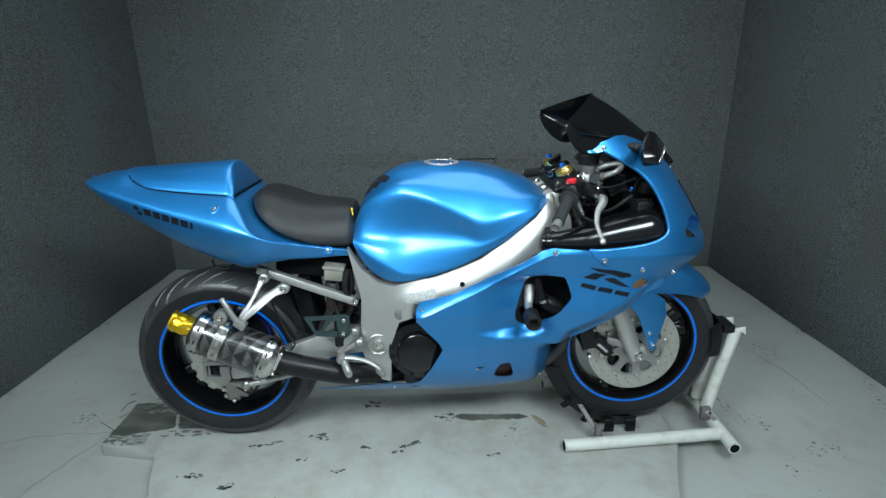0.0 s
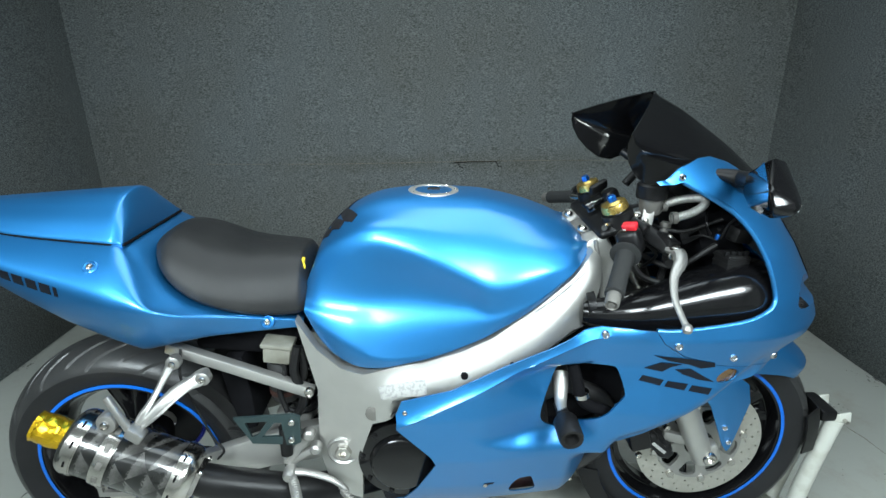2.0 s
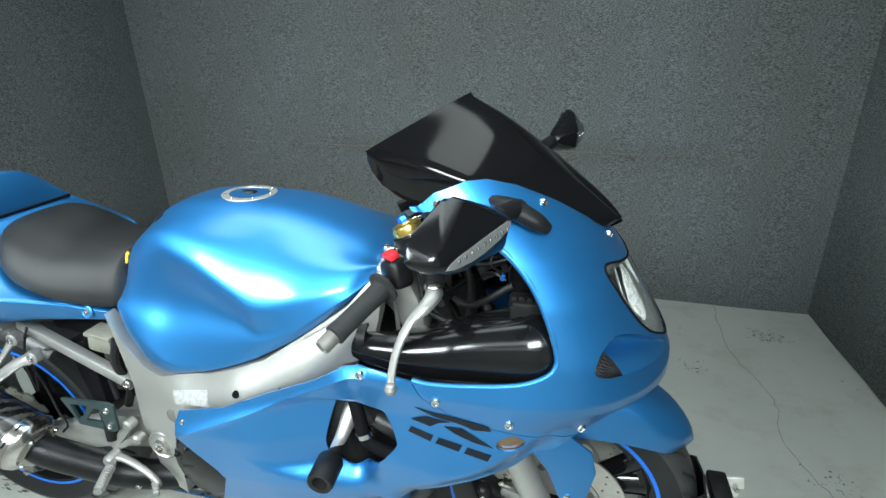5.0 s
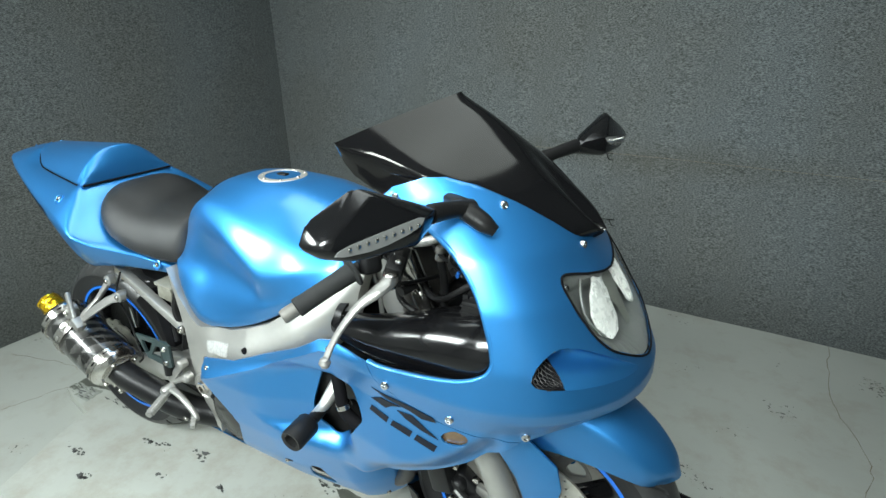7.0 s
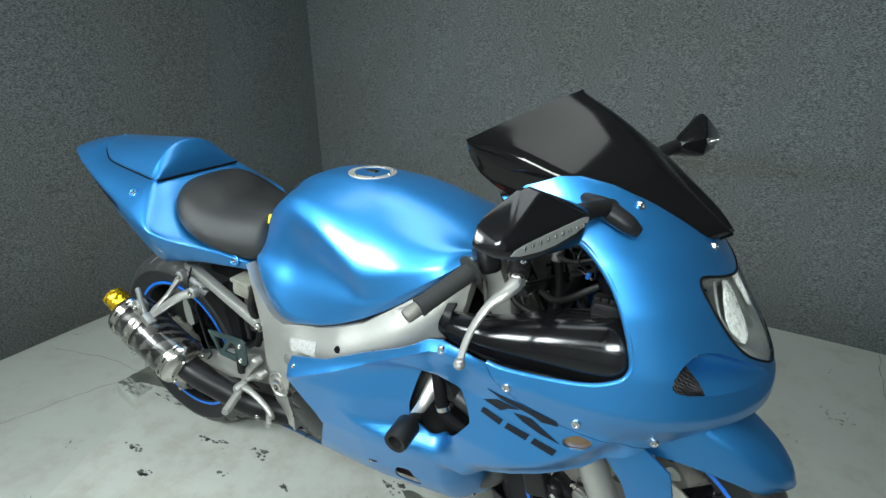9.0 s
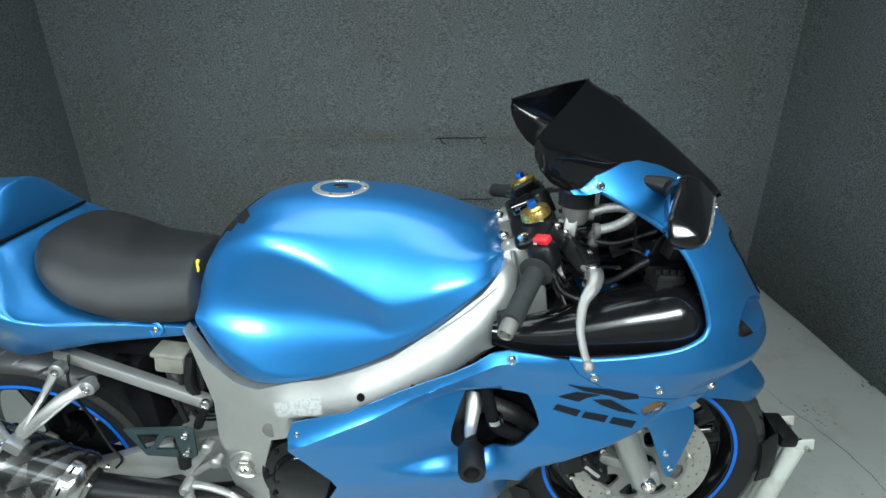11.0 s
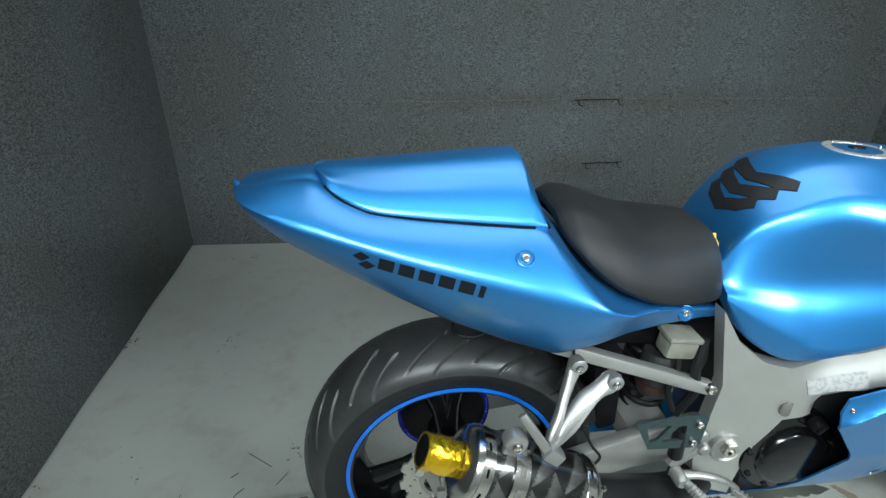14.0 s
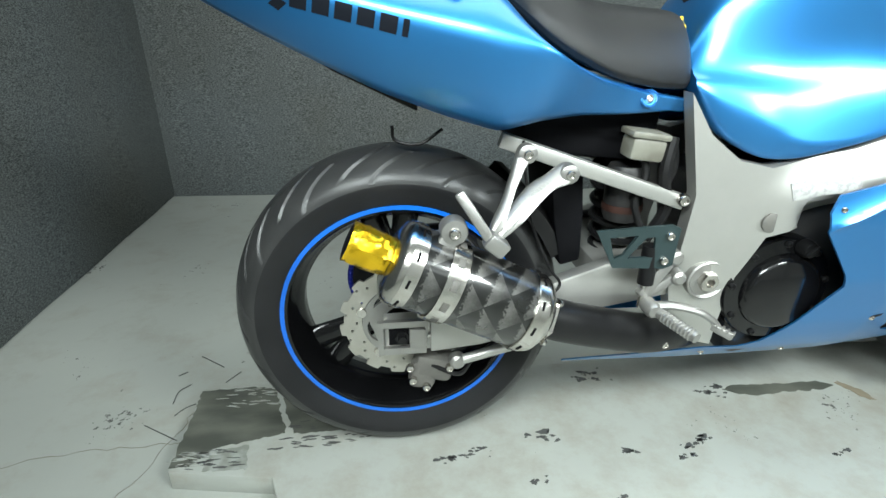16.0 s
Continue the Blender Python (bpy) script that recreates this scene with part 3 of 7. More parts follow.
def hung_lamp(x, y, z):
    """An added lamp on two rods, out of view, turned to the motorcycle."""
    f = thing("added_lamp", "added white lamp on rods, out of view", "light", "work lamps")
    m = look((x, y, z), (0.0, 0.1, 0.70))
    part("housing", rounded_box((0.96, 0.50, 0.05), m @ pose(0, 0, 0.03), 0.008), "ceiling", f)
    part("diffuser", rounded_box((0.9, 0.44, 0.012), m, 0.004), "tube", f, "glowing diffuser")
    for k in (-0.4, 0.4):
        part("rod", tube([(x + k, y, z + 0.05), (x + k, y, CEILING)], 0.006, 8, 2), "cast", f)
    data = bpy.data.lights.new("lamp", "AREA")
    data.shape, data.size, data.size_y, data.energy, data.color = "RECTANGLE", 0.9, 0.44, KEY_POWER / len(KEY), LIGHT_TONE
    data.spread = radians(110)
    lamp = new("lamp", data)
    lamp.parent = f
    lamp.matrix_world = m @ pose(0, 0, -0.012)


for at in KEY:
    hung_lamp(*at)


def slab(poly, z0, z1, bevel=0.003):
    bm = bmesh.new()
    f = bm.faces.new([bm.verts.new((x, y, z0)) for x, y in poly])
    r = bmesh.ops.extrude_face_region(bm, geom=[f])
    for v in (g for g in r["geom"] if isinstance(g, bmesh.types.BMVert)):
        v.co.z = z1
    if bevel:
        bmesh.ops.bevel(bm, geom=bm.edges[:], offset=bevel, segments=2, affect="EDGES", profile=0.5)
    return bm


platform = setting("platform", slab([(-1.18, -0.10), (-0.97, -0.137), (-0.915, -0.29), (-0.6, -1.05), (0.52, -1.05), (0.80, -0.29), (0.86, -0.15), (0.86, 0.18),
                                     (-0.97, 0.165), (-1.185, 0.158)], LOW - 0.01, 0.0), "platform", "low white-painted platform with scuffed paint", "platform")


def flake(pts, z):
    """A thin chip lying on the paint."""
    bm = bmesh.new()
    low, top = [bm.verts.new((x, y, z - 0.0012)) for x, y in pts], [bm.verts.new((x, y, z)) for x, y in pts]
    bm.faces.new(top)
    for k in range(len(pts)):
        bm.faces.new((low[k - 1], low[k], top[k], top[k - 1]))
    bmesh.ops.triangulate(bm, faces=[f for f in bm.faces if len(f.verts) > 4])
    return bm


def blotch(cx, cy, rx, ry, z, seed, n=40, rough=0.3, turn=0.0):
    """A ragged flat flake outline."""
    rnd = random.Random(seed)
    ph = [rnd.uniform(0, 6.28) for _ in range(6)]
    pts = []
    for k in range(n):
        a = 2 * math.pi * k / n
        s = 1 + rough * (0.45 * math.sin(3 * a + ph[0]) + 0.35 * math.sin(5 * a + ph[1]) + 0.3 * math.sin(9 * a + ph[2]) + 0.25 * math.sin(14 * a + ph[3]))
        x, y = rx * math.cos(a) * s, ry * math.sin(a) * s
        pts.append((cx + x * math.cos(turn) - y * math.sin(turn), cy + x * math.sin(turn) + y * math.cos(turn)))
    return flake(pts, z)


def ragged(poly, z, seed, amount=0.006, step=0.012):
    rnd = random.Random(seed)
    pts = [(x + rnd.uniform(-amount, amount), y + rnd.uniform(-amount, amount)) for x, y in resample(poly, step)]
    return flake(pts, z)


def marks():
    part("worn_patch", ragged([(-1.180, -0.088), (-1.183, 0.152), (-1.06, 0.152), (-1.005, 0.14), (-0.985, 0.062), (-0.960, -0.014), (-1.05, -0.032), (-1.11, -0.046), (-1.145, -0.088)], 0.0014, 4, 0.0032, 0.009), "bare", platform, "bare dark plate where paint wore off")
    part("worn_patch", ragged([(-0.945, -0.018), (-0.972, 0.06), (-0.99, 0.135), (-0.86, 0.12), (-0.78, 0.02), (-0.77, -0.020)], 0.0014, 5, 0.003, 0.009), "bare", platform)
    part("worn_patch", ragged([(-1.115, -0.104), (-1.108, -0.052), (-1.035, -0.042), (-1.025, -0.108)], 0.0013, 15, 0.003, 0.008), "stain", platform, "grey stain on the paint")
    streak = random.Random(21)
    for (x0, x1, y0, y1), what, many in (((-1.172, -1.10, -0.090, -0.052), "platform", 34), ((-1.13, -0.99, 0.085, 0.148), "platform", 30), ((-0.99, -0.78, -0.062, -0.03), "chip", 22), ((-1.17, -1.03, -0.10, -0.05), "chip", 22), ((-0.95, -0.80, -0.012, 0.02), "chip", 8)):
        for k in range(many):
            a = streak.uniform(0.004, 0.016)
            part("paint_chip", blotch(streak.uniform(x0, x1), streak.uniform(y0, y1), a, a * streak.uniform(0.08, 0.22), 0.0021, 300 + k, 12, 0.5, streak.uniform(-0.25, 0.15)), what, platform)
    part("worn_patch", ragged([(0.075, 0.018), (0.11, 0.031), (0.22, 0.026), (0.34, 0.022), (0.362, 0.008), (0.34, -0.004), (0.2, -0.006), (0.15, -0.014), (0.11, 0.002)], 0.0014, 6, 0.004), "bare", platform, "long dark patch of peeled paint")
    part("worn_patch", blotch(0.40, -0.02, 0.012, 0.04, 0.0012, 16, turn=0.5), "crack", platform)
    rnd = random.Random(11)
    spots = [(-0.583, -0.118), (-0.56, -0.105), (-0.61, -0.13), (-0.236, 0.114), (-0.255, 0.10), (-0.215, 0.12), (-0.22, 0.095), (-0.073, -0.134), (-0.10, -0.14),
             (-0.045, -0.128), (-0.438, -0.204), (-0.227, -0.15), (-0.662, -0.326), (-0.64, -0.315), (-0.42, -0.079), (-0.40, -0.09), (0.04, 0.02), (0.05, 0.005),
             (0.06, 0.03), (0.28, -0.43), (0.305, -0.425), (-0.52, -0.39), (-0.49, -0.385), (-0.8, -0.27), (-0.77, -0.265), (-0.12, -0.17), (-0.3, -0.26), (0.2, -0.2)]
    for i, (x, y) in enumerate(spots):
        for k in range(5):
            r = rnd.uniform(0.0015, 0.0045) * (2.0 if k == 0 else 1)
            part("paint_chip", blotch(x + rnd.gauss(0, 0.011), y + rnd.gauss(0, 0.006), r * 1.5, r * 0.8, 0.0013, 30 + 7 * i + k, 14, 0.6, rnd.uniform(-0.5, 0.5)), "chip", platform)


def floor_crack(name, pts, width, z, parent, seed):
    """A thin jagged crack as a narrow raised-edge ribbon."""
    rnd = random.Random(seed)
    line = [p + Vector((rnd.uniform(-0.006, 0.006), rnd.uniform(-0.006, 0.006), 0)) for p in spline([(*p, z) for p in pts], 9)]
    bm = bmesh.new()
    rows = []
    for i, p in enumerate(line):
        d = (line[min(i + 1, len(line) - 1)] - line[max(i - 1, 0)]).normalized()
        s = Vector((-d.y, d.x, 0)) * width * rnd.uniform(0.3, 1.0)
        rows.append([p - s, p + Vector((0, 0, 0.0006)), p + s])
    grid_faces(bm, rows)
    bmesh.ops.solidify(bm, geom=bm.faces[:], thickness=0.0006)
    part(name, bm, "crack", parent)


marks()

floor = bpy.data.objects["floor"]
floor_crack("crack", [(1.45, 1.72), (1.42, 1.3), (1.50, 0.95), (1.46, 0.7), (1.55, 0.4), (1.58, 0.1)], 0.0016, LOW + 0.001, floor, 3)
floor_crack("crack", [(-1.75, -0.05), (-1.45, 0.02), (-1.2, 0.03)], 0.001, LOW + 0.001, floor, 4)
floor_crack("crack", [(-1.2, 0.16), (-1.24, 0.0), (-1.33, -0.25), (-1.4, -0.5)], 0.001, LOW + 0.001, floor, 5)

for strand in (((-1.254, 0.365), (-1.209, 0.33), (-1.18, 0.307)),
               ((-1.29, 0.281), (-1.271, 0.296)),
               ((-1.267, 0.167), (-1.268, 0.213), (-1.245, 0.24)),
               ((-1.249, 0.122), (-1.232, 0.147), (-1.21, 0.161)),
               ((-1.158, 0.239), (-1.129, 0.282)),
               ((-1.308, 0.096), (-1.216, 0.037))):
    part("loose_thread", tube([(x, y, LOW + 0.0015) for x, y in strand], 0.0013, 6, 5), "chip", floor)

# ---- the motorcycle ----
bike = thing("motorcycle", "metallic blue sport motorcycle clamped in a white wheel stand", "motorcycle")
RW, FW = Vector((-0.70, 0, 0.315)), Vector((0.705, 0, 0.322))


def tyre_mesh(c, R, bead, half, grooves, seg, slant, shoulder, band):
    """A road tyre with real slanted grooves cut into its tread."""
    prof = []
    ny = 46
    for k in range(ny + 1):
        s = -1 + 2 * k / ny
        a = s * math.pi * 0.60
        y = half * math.sin(min(abs(a), math.pi / 2)) * (1 if a > 0 else -1) if abs(a) < math.pi / 2 else half * (1 if a > 0 else -1) * (1 - 0.25 * (abs(a) / (math.pi / 2) - 1) ** 1.1 * 4.4)
        if abs(a) <= math.pi / 2:
            r = R - (R - shoulder) * (1 - math.cos(a))
        else:
            q = (abs(a) - math.pi / 2) / (math.pi * 0.1)
            r = shoulder - (shoulder - bead) * q
        prof.append((r, y))
    edge = next(k for k in range(ny) if prof[k][0] >= shoulder + 0.001)
    prof = {"tread": prof[edge:ny - edge + 1], "near": prof[:edge + 1], "far": prof[ny - edge:]}[band]
    bm = bmesh.new()
    rows = []
    per = seg // grooves
    for i in range(seg):
        row = []
        for r, y in prof:
            f = abs(y) / half
            cut = 0.0
            if r > shoulder + 0.002:
                col, alt = i % per, (i // per) % 2
                lo, hi = (0.12, 0.84) if alt else (0.40, 0.97)
                if lo < f < hi and col < 5:
                    cut = (0.003, 0.006, 0.006, 0.006, 0.003)[col]
            th = 2 * math.pi * i / seg + (2 * math.pi / grooves) * slant * f ** 1.3
            row.append(c + Vector((math.cos(th), 0, math.sin(th))) * (r - cut) + Vector((0, y, 0)))
        rows.append(row)
    grid_faces(bm, rows, close_u=True)
    return bm


def rim_mesh(c, bead, half):
    """A dropped-centre rim barrel with flanges."""
    h = half
    prof = [(bead + 0.004, -h), (bead + 0.004, -h + 0.006), (bead - 0.006, -h + 0.010), (bead - 0.014, -h + 0.03), (bead - 0.024, -h * 0.35), (bead - 0.024, h * 0.35),
            (bead - 0.014, h - 0.03), (bead - 0.006, h - 0.010), (bead + 0.004, h - 0.006), (bead + 0.004, h), (bead - 0.010, h - 0.001), (bead - 0.016, h - 0.012),
            (bead - 0.024, h - 0.035), (bead - 0.034, h * 0.3), (bead - 0.034, -h * 0.3), (bead - 0.024, -h + 0.035), (bead - 0.016, -h + 0.012), (bead - 0.010, -h + 0.001)]
    return lathe(prof, c, "y", 96, closed=True)


def wheel(name, c, R, bead, half_t, half_r, grooves, seg, slant, shoulder, spoke_turn, label):
    w = part(name, rim_mesh(c, bead, half_r), "rim", bike, label)
    tyre = part("tyre", tyre_mesh(c, R, bead + 0.002, half_t, grooves, seg, slant, shoulder, "tread"), "tread", w, "worn black road tyre", 32)
    for band in ("near", "far"):
        part("sidewall", tyre_mesh(c, R, bead + 0.002, half_t, grooves, seg, slant, shoulder, band), "tyre", tyre, "smooth black sidewall", 60)
    for s in (-1, 1):
        t = s * (half_r + 0.0008)
        part("rim_stripe", lathe([(bead - 0.0050, t), (bead + 0.0030, t), (bead + 0.0030, t + s * 0.0012), (bead - 0.0050, t + s * 0.0012)], c, "y", 120, closed=True), "tape", w, "bright blue rim stripe")
    part("hub", lathe([(0.0, -0.07), (0.035, -0.07), (0.045, -0.05), (0.05, 0), (0.045, 0.05), (0.035, 0.07), (0, 0.07)], c, "y", 32), "rim", w)
    for k in range(3):
        a = spoke_turn + k * 2 * math.pi / 3
        for da in (-0.13, 0.13):
            p = [c + Vector((math.cos(a + da * q), 0, math.sin(a + da * q))) * r for r, q in ((0.035, 0.2), (0.11, 0.9), (bead - 0.022, 1.35))]
            part("spoke", tube(p, [0.02, 0.015, 0.019], 10, 5, squash=1.4), "rim", w)
    return w


rear = wheel("rear_wheel", RW, 0.315, 0.222, 0.09, 0.074, 28, 840, 1.7, 0.262, 3.75, "gloss black rear wheel with blue stripe")
front = wheel("front_wheel", FW, 0.300, 0.222, 0.061, 0.048, 30, 780, 1.5, 0.262, 0.35, "gloss black front wheel with blue stripe")


def brake_disc(parent, c, y, r_out, r_in, carrier, holes, arms, petal=0.0, material="disc"):
    """A drilled ring on an armed carrier, joined by floating bobbins."""
    n = 180
    out = [(r_out + petal * (0.5 if math.sin(14 * 2 * math.pi * k / n) > 0 else -0.5), 2 * math.pi * k / n) for k in range(n)]
    outline = [(c.x + r * math.cos(a), c.z + r * math.sin(a)) for r, a in out]
    inner = [(c.x + r_in * math.cos(2 * math.pi * k / 60), c.z + r_in * math.sin(2 * math.pi * k / 60)) for k in range(60)]
    cuts = [inner]
    for k in range(holes):
        a = 2 * math.pi * k / holes
        r = r_in + (r_out - r_in) * (0.25, 0.55, 0.82)[k % 3]
        cuts.append([(c.x + r * math.cos(a) + 0.0028 * math.cos(q * math.pi / 4), c.z + r * math.sin(a) + 0.0028 * math.sin(q * math.pi / 4)) for q in range(8)])
    s = 1 if y > 0 else -1
    d = part("brake_disc", sheet(outline, cuts, lambda u, v: (u, y, v), 0.02, 0.005, lambda u, v: (0, -s, 0)), material, parent, "drilled steel brake disc", 30)
    if carrier:
        windows = [[(c.x + 0.034 * math.cos(k * math.pi / 12), c.z + 0.034 * math.sin(k * math.pi / 12)) for k in range(24)]]
        for k in range(arms):
            a = 2 * math.pi * (k + 0.75) / arms
            wd = math.pi / arms
            q = [(r, a + da * wd) for r, da in ((0.060, -0.45), (r_in - 0.014, -0.66), (r_in - 0.009, -0.35), (r_in - 0.007, 0.0), (r_in - 0.009, 0.35), (r_in - 0.014, 0.66), (0.060, 0.45), (0.056, 0.0))]
            windows.append(soften([(c.x + r * math.cos(b), c.z + r * math.sin(b)) for r, b in q], 2))
        rim_ = [(c.x + (r_in - 0.001) * math.cos(k * math.pi / 40), c.z + (r_in - 0.001) * math.sin(k * math.pi / 40)) for k in range(80)]
        bm = sheet(rim_, windows, lambda u, v: (u, y + s * 0.002, v), 0.012, 0.008, lambda u, v: (0, -s, 0))
        part("carrier", bm, "cast", d)
        for k in range(arms):
            a = 2 * math.pi * (k + 0.25) / arms
            part("bobbin", lathe([(0, -0.007), (0.009, -0.007), (0.010, 0), (0.009, 0.006), (0.004, 0.006), (0.004, 0.003), (0, 0.003)],
                                 (c.x + (r_in + 0.003) * math.cos(a), y, c.z + (r_in + 0.003) * math.sin(a)), "y", 16), "steel", d)
    return d


brake_disc(front, FW, -0.066, 0.158, 0.108, True, 66, 8)
brake_disc(front, FW, 0.066, 0.158, 0.108, True, 66, 8)
brake_disc(rear, RW, -0.088, 0.112, 0.075, True, 36, 5, 0.008)

# chain and sprocket on the far side
bm = bmesh.new()
for k in range(64):
    a = 2 * math.pi * k / 64
    rounded_box((0.011, 0.016, 0.013), Matrix.Translation(RW + Vector((0.105 * math.cos(a), 0.10, 0.105 * math.sin(a)))) @ pose(0, 0, 0, 0, -math.degrees(a), 0), 0.003, bm, 1)
part("drive_chain", bm, "bluechain", rear, "blue drive chain")
part("sprocket", lathe([(0.03, 0.094), (0.1, 0.096), (0.1, 0.101), (0.03, 0.103)], RW, "y", 60, closed=True), "satin", rear)

# ---- frame ----
def frame_y(x, z):
    y = lerp_table(x, [-0.24, -0.15, -0.06, 0.1, 0.25, 0.34, 0.4], [0.150, 0.172, 0.200, 0.231, 0.222, 0.194, 0.16])
    top = lerp_table(x, [-0.24, -0.15, -0.1, 0.02, 0.16, 0.25, 0.33, 0.37], [0.73, 0.63, 0.624, 0.652, 0.711, 0.768, 0.826, 0.872])
    y -= 0.026 * smooth01(1 - (top - z) / 0.065) * smooth01((x + 0.13) / 0.11)
    low = 0.0 if z > 0.5 else 0.012 * smooth01((0.5 - z) / 0.2)
    under = lerp_table(x, [-0.022, 0.08, 0.129, 0.28, 0.34], [0.588, 0.612, 0.635, 0.705, 0.741]) - z
    return y - low - (0.05 * smooth01((under - 0.014) / 0.035) * smooth01((x + 0.05) / 0.03))


SPAR = [(-0.242, 0.732), (-0.202, 0.668), (-0.152, 0.628), (-0.102, 0.618), (0.024, 0.648), (0.164, 0.707), (0.246, 0.764), (0.329, 0.822), (0.372, 0.872), (0.392, 0.855),
        (0.385, 0.80), (0.37, 0.74), (0.30, 0.66), (0.18, 0.585), (0.02, 0.545), (-0.045, 0.52), (-0.09, 0.50), (-0.118, 0.42), (-0.128, 0.275), (-0.198, 0.283), (-0.220, 0.394), (-0.208, 0.568)]
for s in (-1, 1):
    bm = sheet(SPAR, [], lambda u, v: (u, -frame_y(u, v), v), 0.016, 0.03, lambda u, v: (0, 1, 0))
    fr = part("main_frame", bm if s < 0 else mirrored(bm), "silver", bike, "silver twin-spar frame")
    if s < 0:
        frame_right = fr
part("weld_seam", tube([(0.25, -frame_y(0.25, 0.76) - 0.001, 0.762), (0.30, -frame_y(0.3, 0.79) - 0.001, 0.792), (0.355, -frame_y(0.355, 0.83) - 0.001, 0.835)], 0.0014, 8, 6), "cast", frame_right)
# darker discs on the uncut frame; their tone stands for shade in the holes
for x, z, r in ((0.107, 0.638, 0.007), (0.203, 0.662, 0.004)):
    part("drilled_hole_disc", lathe([(0, -0.004), (r, -0.004), (r * 1.1, -0.0005), (r, 0.01), (0, 0.01)], (x, -frame_y(x, z) + 0.001, z), "y", 16), "seam", frame_right)
part("cast_recess_disc", lathe([(0.0, -0.001), (0.016, -0.001), (0.0175, 0.0), (0.0175, 0.004), (0, 0.004)], (-0.086, -frame_y(-0.086, 0.53) - 0.0005, 0.527), "y", 24), "dust", frame_right)
part("pivot_recess", lathe([(0.0, -0.002), (0.030, -0.002), (0.034, -0.006), (0.037, -0.004), (0.038, 0.01), (0, 0.012)], (-0.162, -0.165, 0.412), "y", 40), "cast", frame_right, "swingarm pivot boss")
part("pivot_nut", lathe([(0.0, -0.004), (0.009, -0.004), (0.009, -0.014), (0.017, -0.014), (0.019, -0.010), (0.019, 0.01), (0, 0.01)], (-0.162, -0.166, 0.412), "y", 6), "steel", frame_right)
frame_tree = skin_tree(frame_right)
part("warning_label", sheet([(-0.066, 0.567), (0.030, 0.590), (0.027, 0.620), (-0.072, 0.594)], [], lambda u, v: drop_on(frame_tree, (u, -0.5, v), (0, 1, 0), 0.0015), 0.008, 0.001, lambda u, v: (0, 1, 0)), "label", frame_right, "white printed label")
# steering head behind the tank
part("steering_head", rounded_box((0.09, 0.11, 0.15), pose(0.41, 0, 0.815, 0, -24, 0), 0.02), "dust", bike)

for s in (-1, 1):
    head = part("head_casting", prism([(0.335, 0.842), (0.372, 0.884), (0.402, 0.894), (0.424, 0.868), (0.452, 0.800), (0.458, 0.745), (0.420, 0.735), (0.392, 0.79)], *sorted((s * 0.060, s * 0.118)), 0.010), "silver", bike, "silver cast steering head gusset")
    part("casting_rib", tube([(0.384, s * 0.121, 0.885), (0.392, s * 0.122, 0.845), (0.402, s * 0.122, 0.80), (0.405, s * 0.121, 0.75)], 0.0045, 8, 5), "cast", head)
    bolt("tank_bolt", (0.372, s * 0.060, 0.893), (0.2, 0, 1), 0.010, head, "steel")

# ---- engine, mostly hidden behind the fairing ----
eng = part("engine", rounded_box((0.42, 0.30, 0.34), pose(0.10, 0, 0.42, 0, -8, 0), 0.03), "engine", bike, "dark engine block")
part("cylinder_head", rounded_box((0.20, 0.33, 0.16), pose(0.24, 0, 0.585, 0, -25, 0), 0.02), "engine", eng)
cc = Vector((-0.03, -0.168, 0.39))
cover = part("clutch_cover", lathe([(0, -0.030), (0.062, -0.030), (0.070, -0.024), (0.074, -0.012), (0.098, -0.008), (0.102, 0.0), (0.102, 0.03), (0, 0.03)], cc, "y", 56), "black", eng, "glossy black clutch cover")
for k in range(9):
    a = 2 * math.pi * k / 9 + 0.2
    bolt("cover_bolt", cc + Vector((0.09 * math.cos(a), -0.012, 0.09 * math.sin(a))), (0, -1, 0), 0.006, cover, "satin")
part("filler_cap", lathe([(0, -0.02), (0.013, -0.02), (0.016, -0.012), (0.016, 0.0)], cc + Vector((0.025, -0.012, 0.085)), "y", 20), "satin", cover)
part("filler_cap_grip", rounded_box((0.026, 0.008, 0.006), Matrix.Translation(cc + Vector((0.025, -0.034, 0.085))) @ pose(0, 0, 0, 0, -45, 0), 0.002), "satin", cover)
part("radiator", rounded_box((0.05, 0.26, 0.3), pose(0.50, 0, 0.50, 0, -14, 0), 0.008), "satin", bike, "black radiator core")
for k in range(4):
    y = -0.135 + 0.09 * k
    part("header_pipe", tube([(0.33, y, 0.56), (0.43, y, 0.50), (0.44, y * 0.8, 0.36), (0.33, y * 0.5, 0.25), (0.1, y * 0.3 - 0.03, 0.225)], 0.02, 10, 6), "engine", eng)
part("water_hose", tube([(0.33, -0.19, 0.66), (0.345, -0.2, 0.60), (0.36, -0.205, 0.555), (0.42, -0.2, 0.52)], 0.013, 10, 6), "seam", eng)
part("hose_clamp", lathe([(0.014, -0.005), (0.0165, -0.005), (0.0165, 0.005), (0.014, 0.005)], (0.355, -0.204, 0.572), tilt=(0.3, 0, -1), seg=20, closed=True), "steel", eng)

# frame slider: a stud with a hollow plastic bobbin
sl = part("frame_slider", lathe([(0.0, 0.02), (0.012, 0.02), (0.013, 0.065), (0.0215, 0.067), (0.0245, 0.072), (0.0245, 0.118), (0.0225, 0.124), (0.015, 0.122), (0.013, 0.105), (0, 0.103)],
                                (0.307, -0.19, 0.556), tilt=(0.02, -1, -0.10), seg=32), "plastic", bike, "black plastic frame slider")
part("slider_stud", tube([(0.318, -0.165, 0.60), (0.314, -0.19, 0.58), (0.309, -0.215, 0.560), (0.306, -0.25, 0.551)], [0.017, 0.015, 0.012, 0.010], 12, 4), "silver", sl, "silver slider bracket")

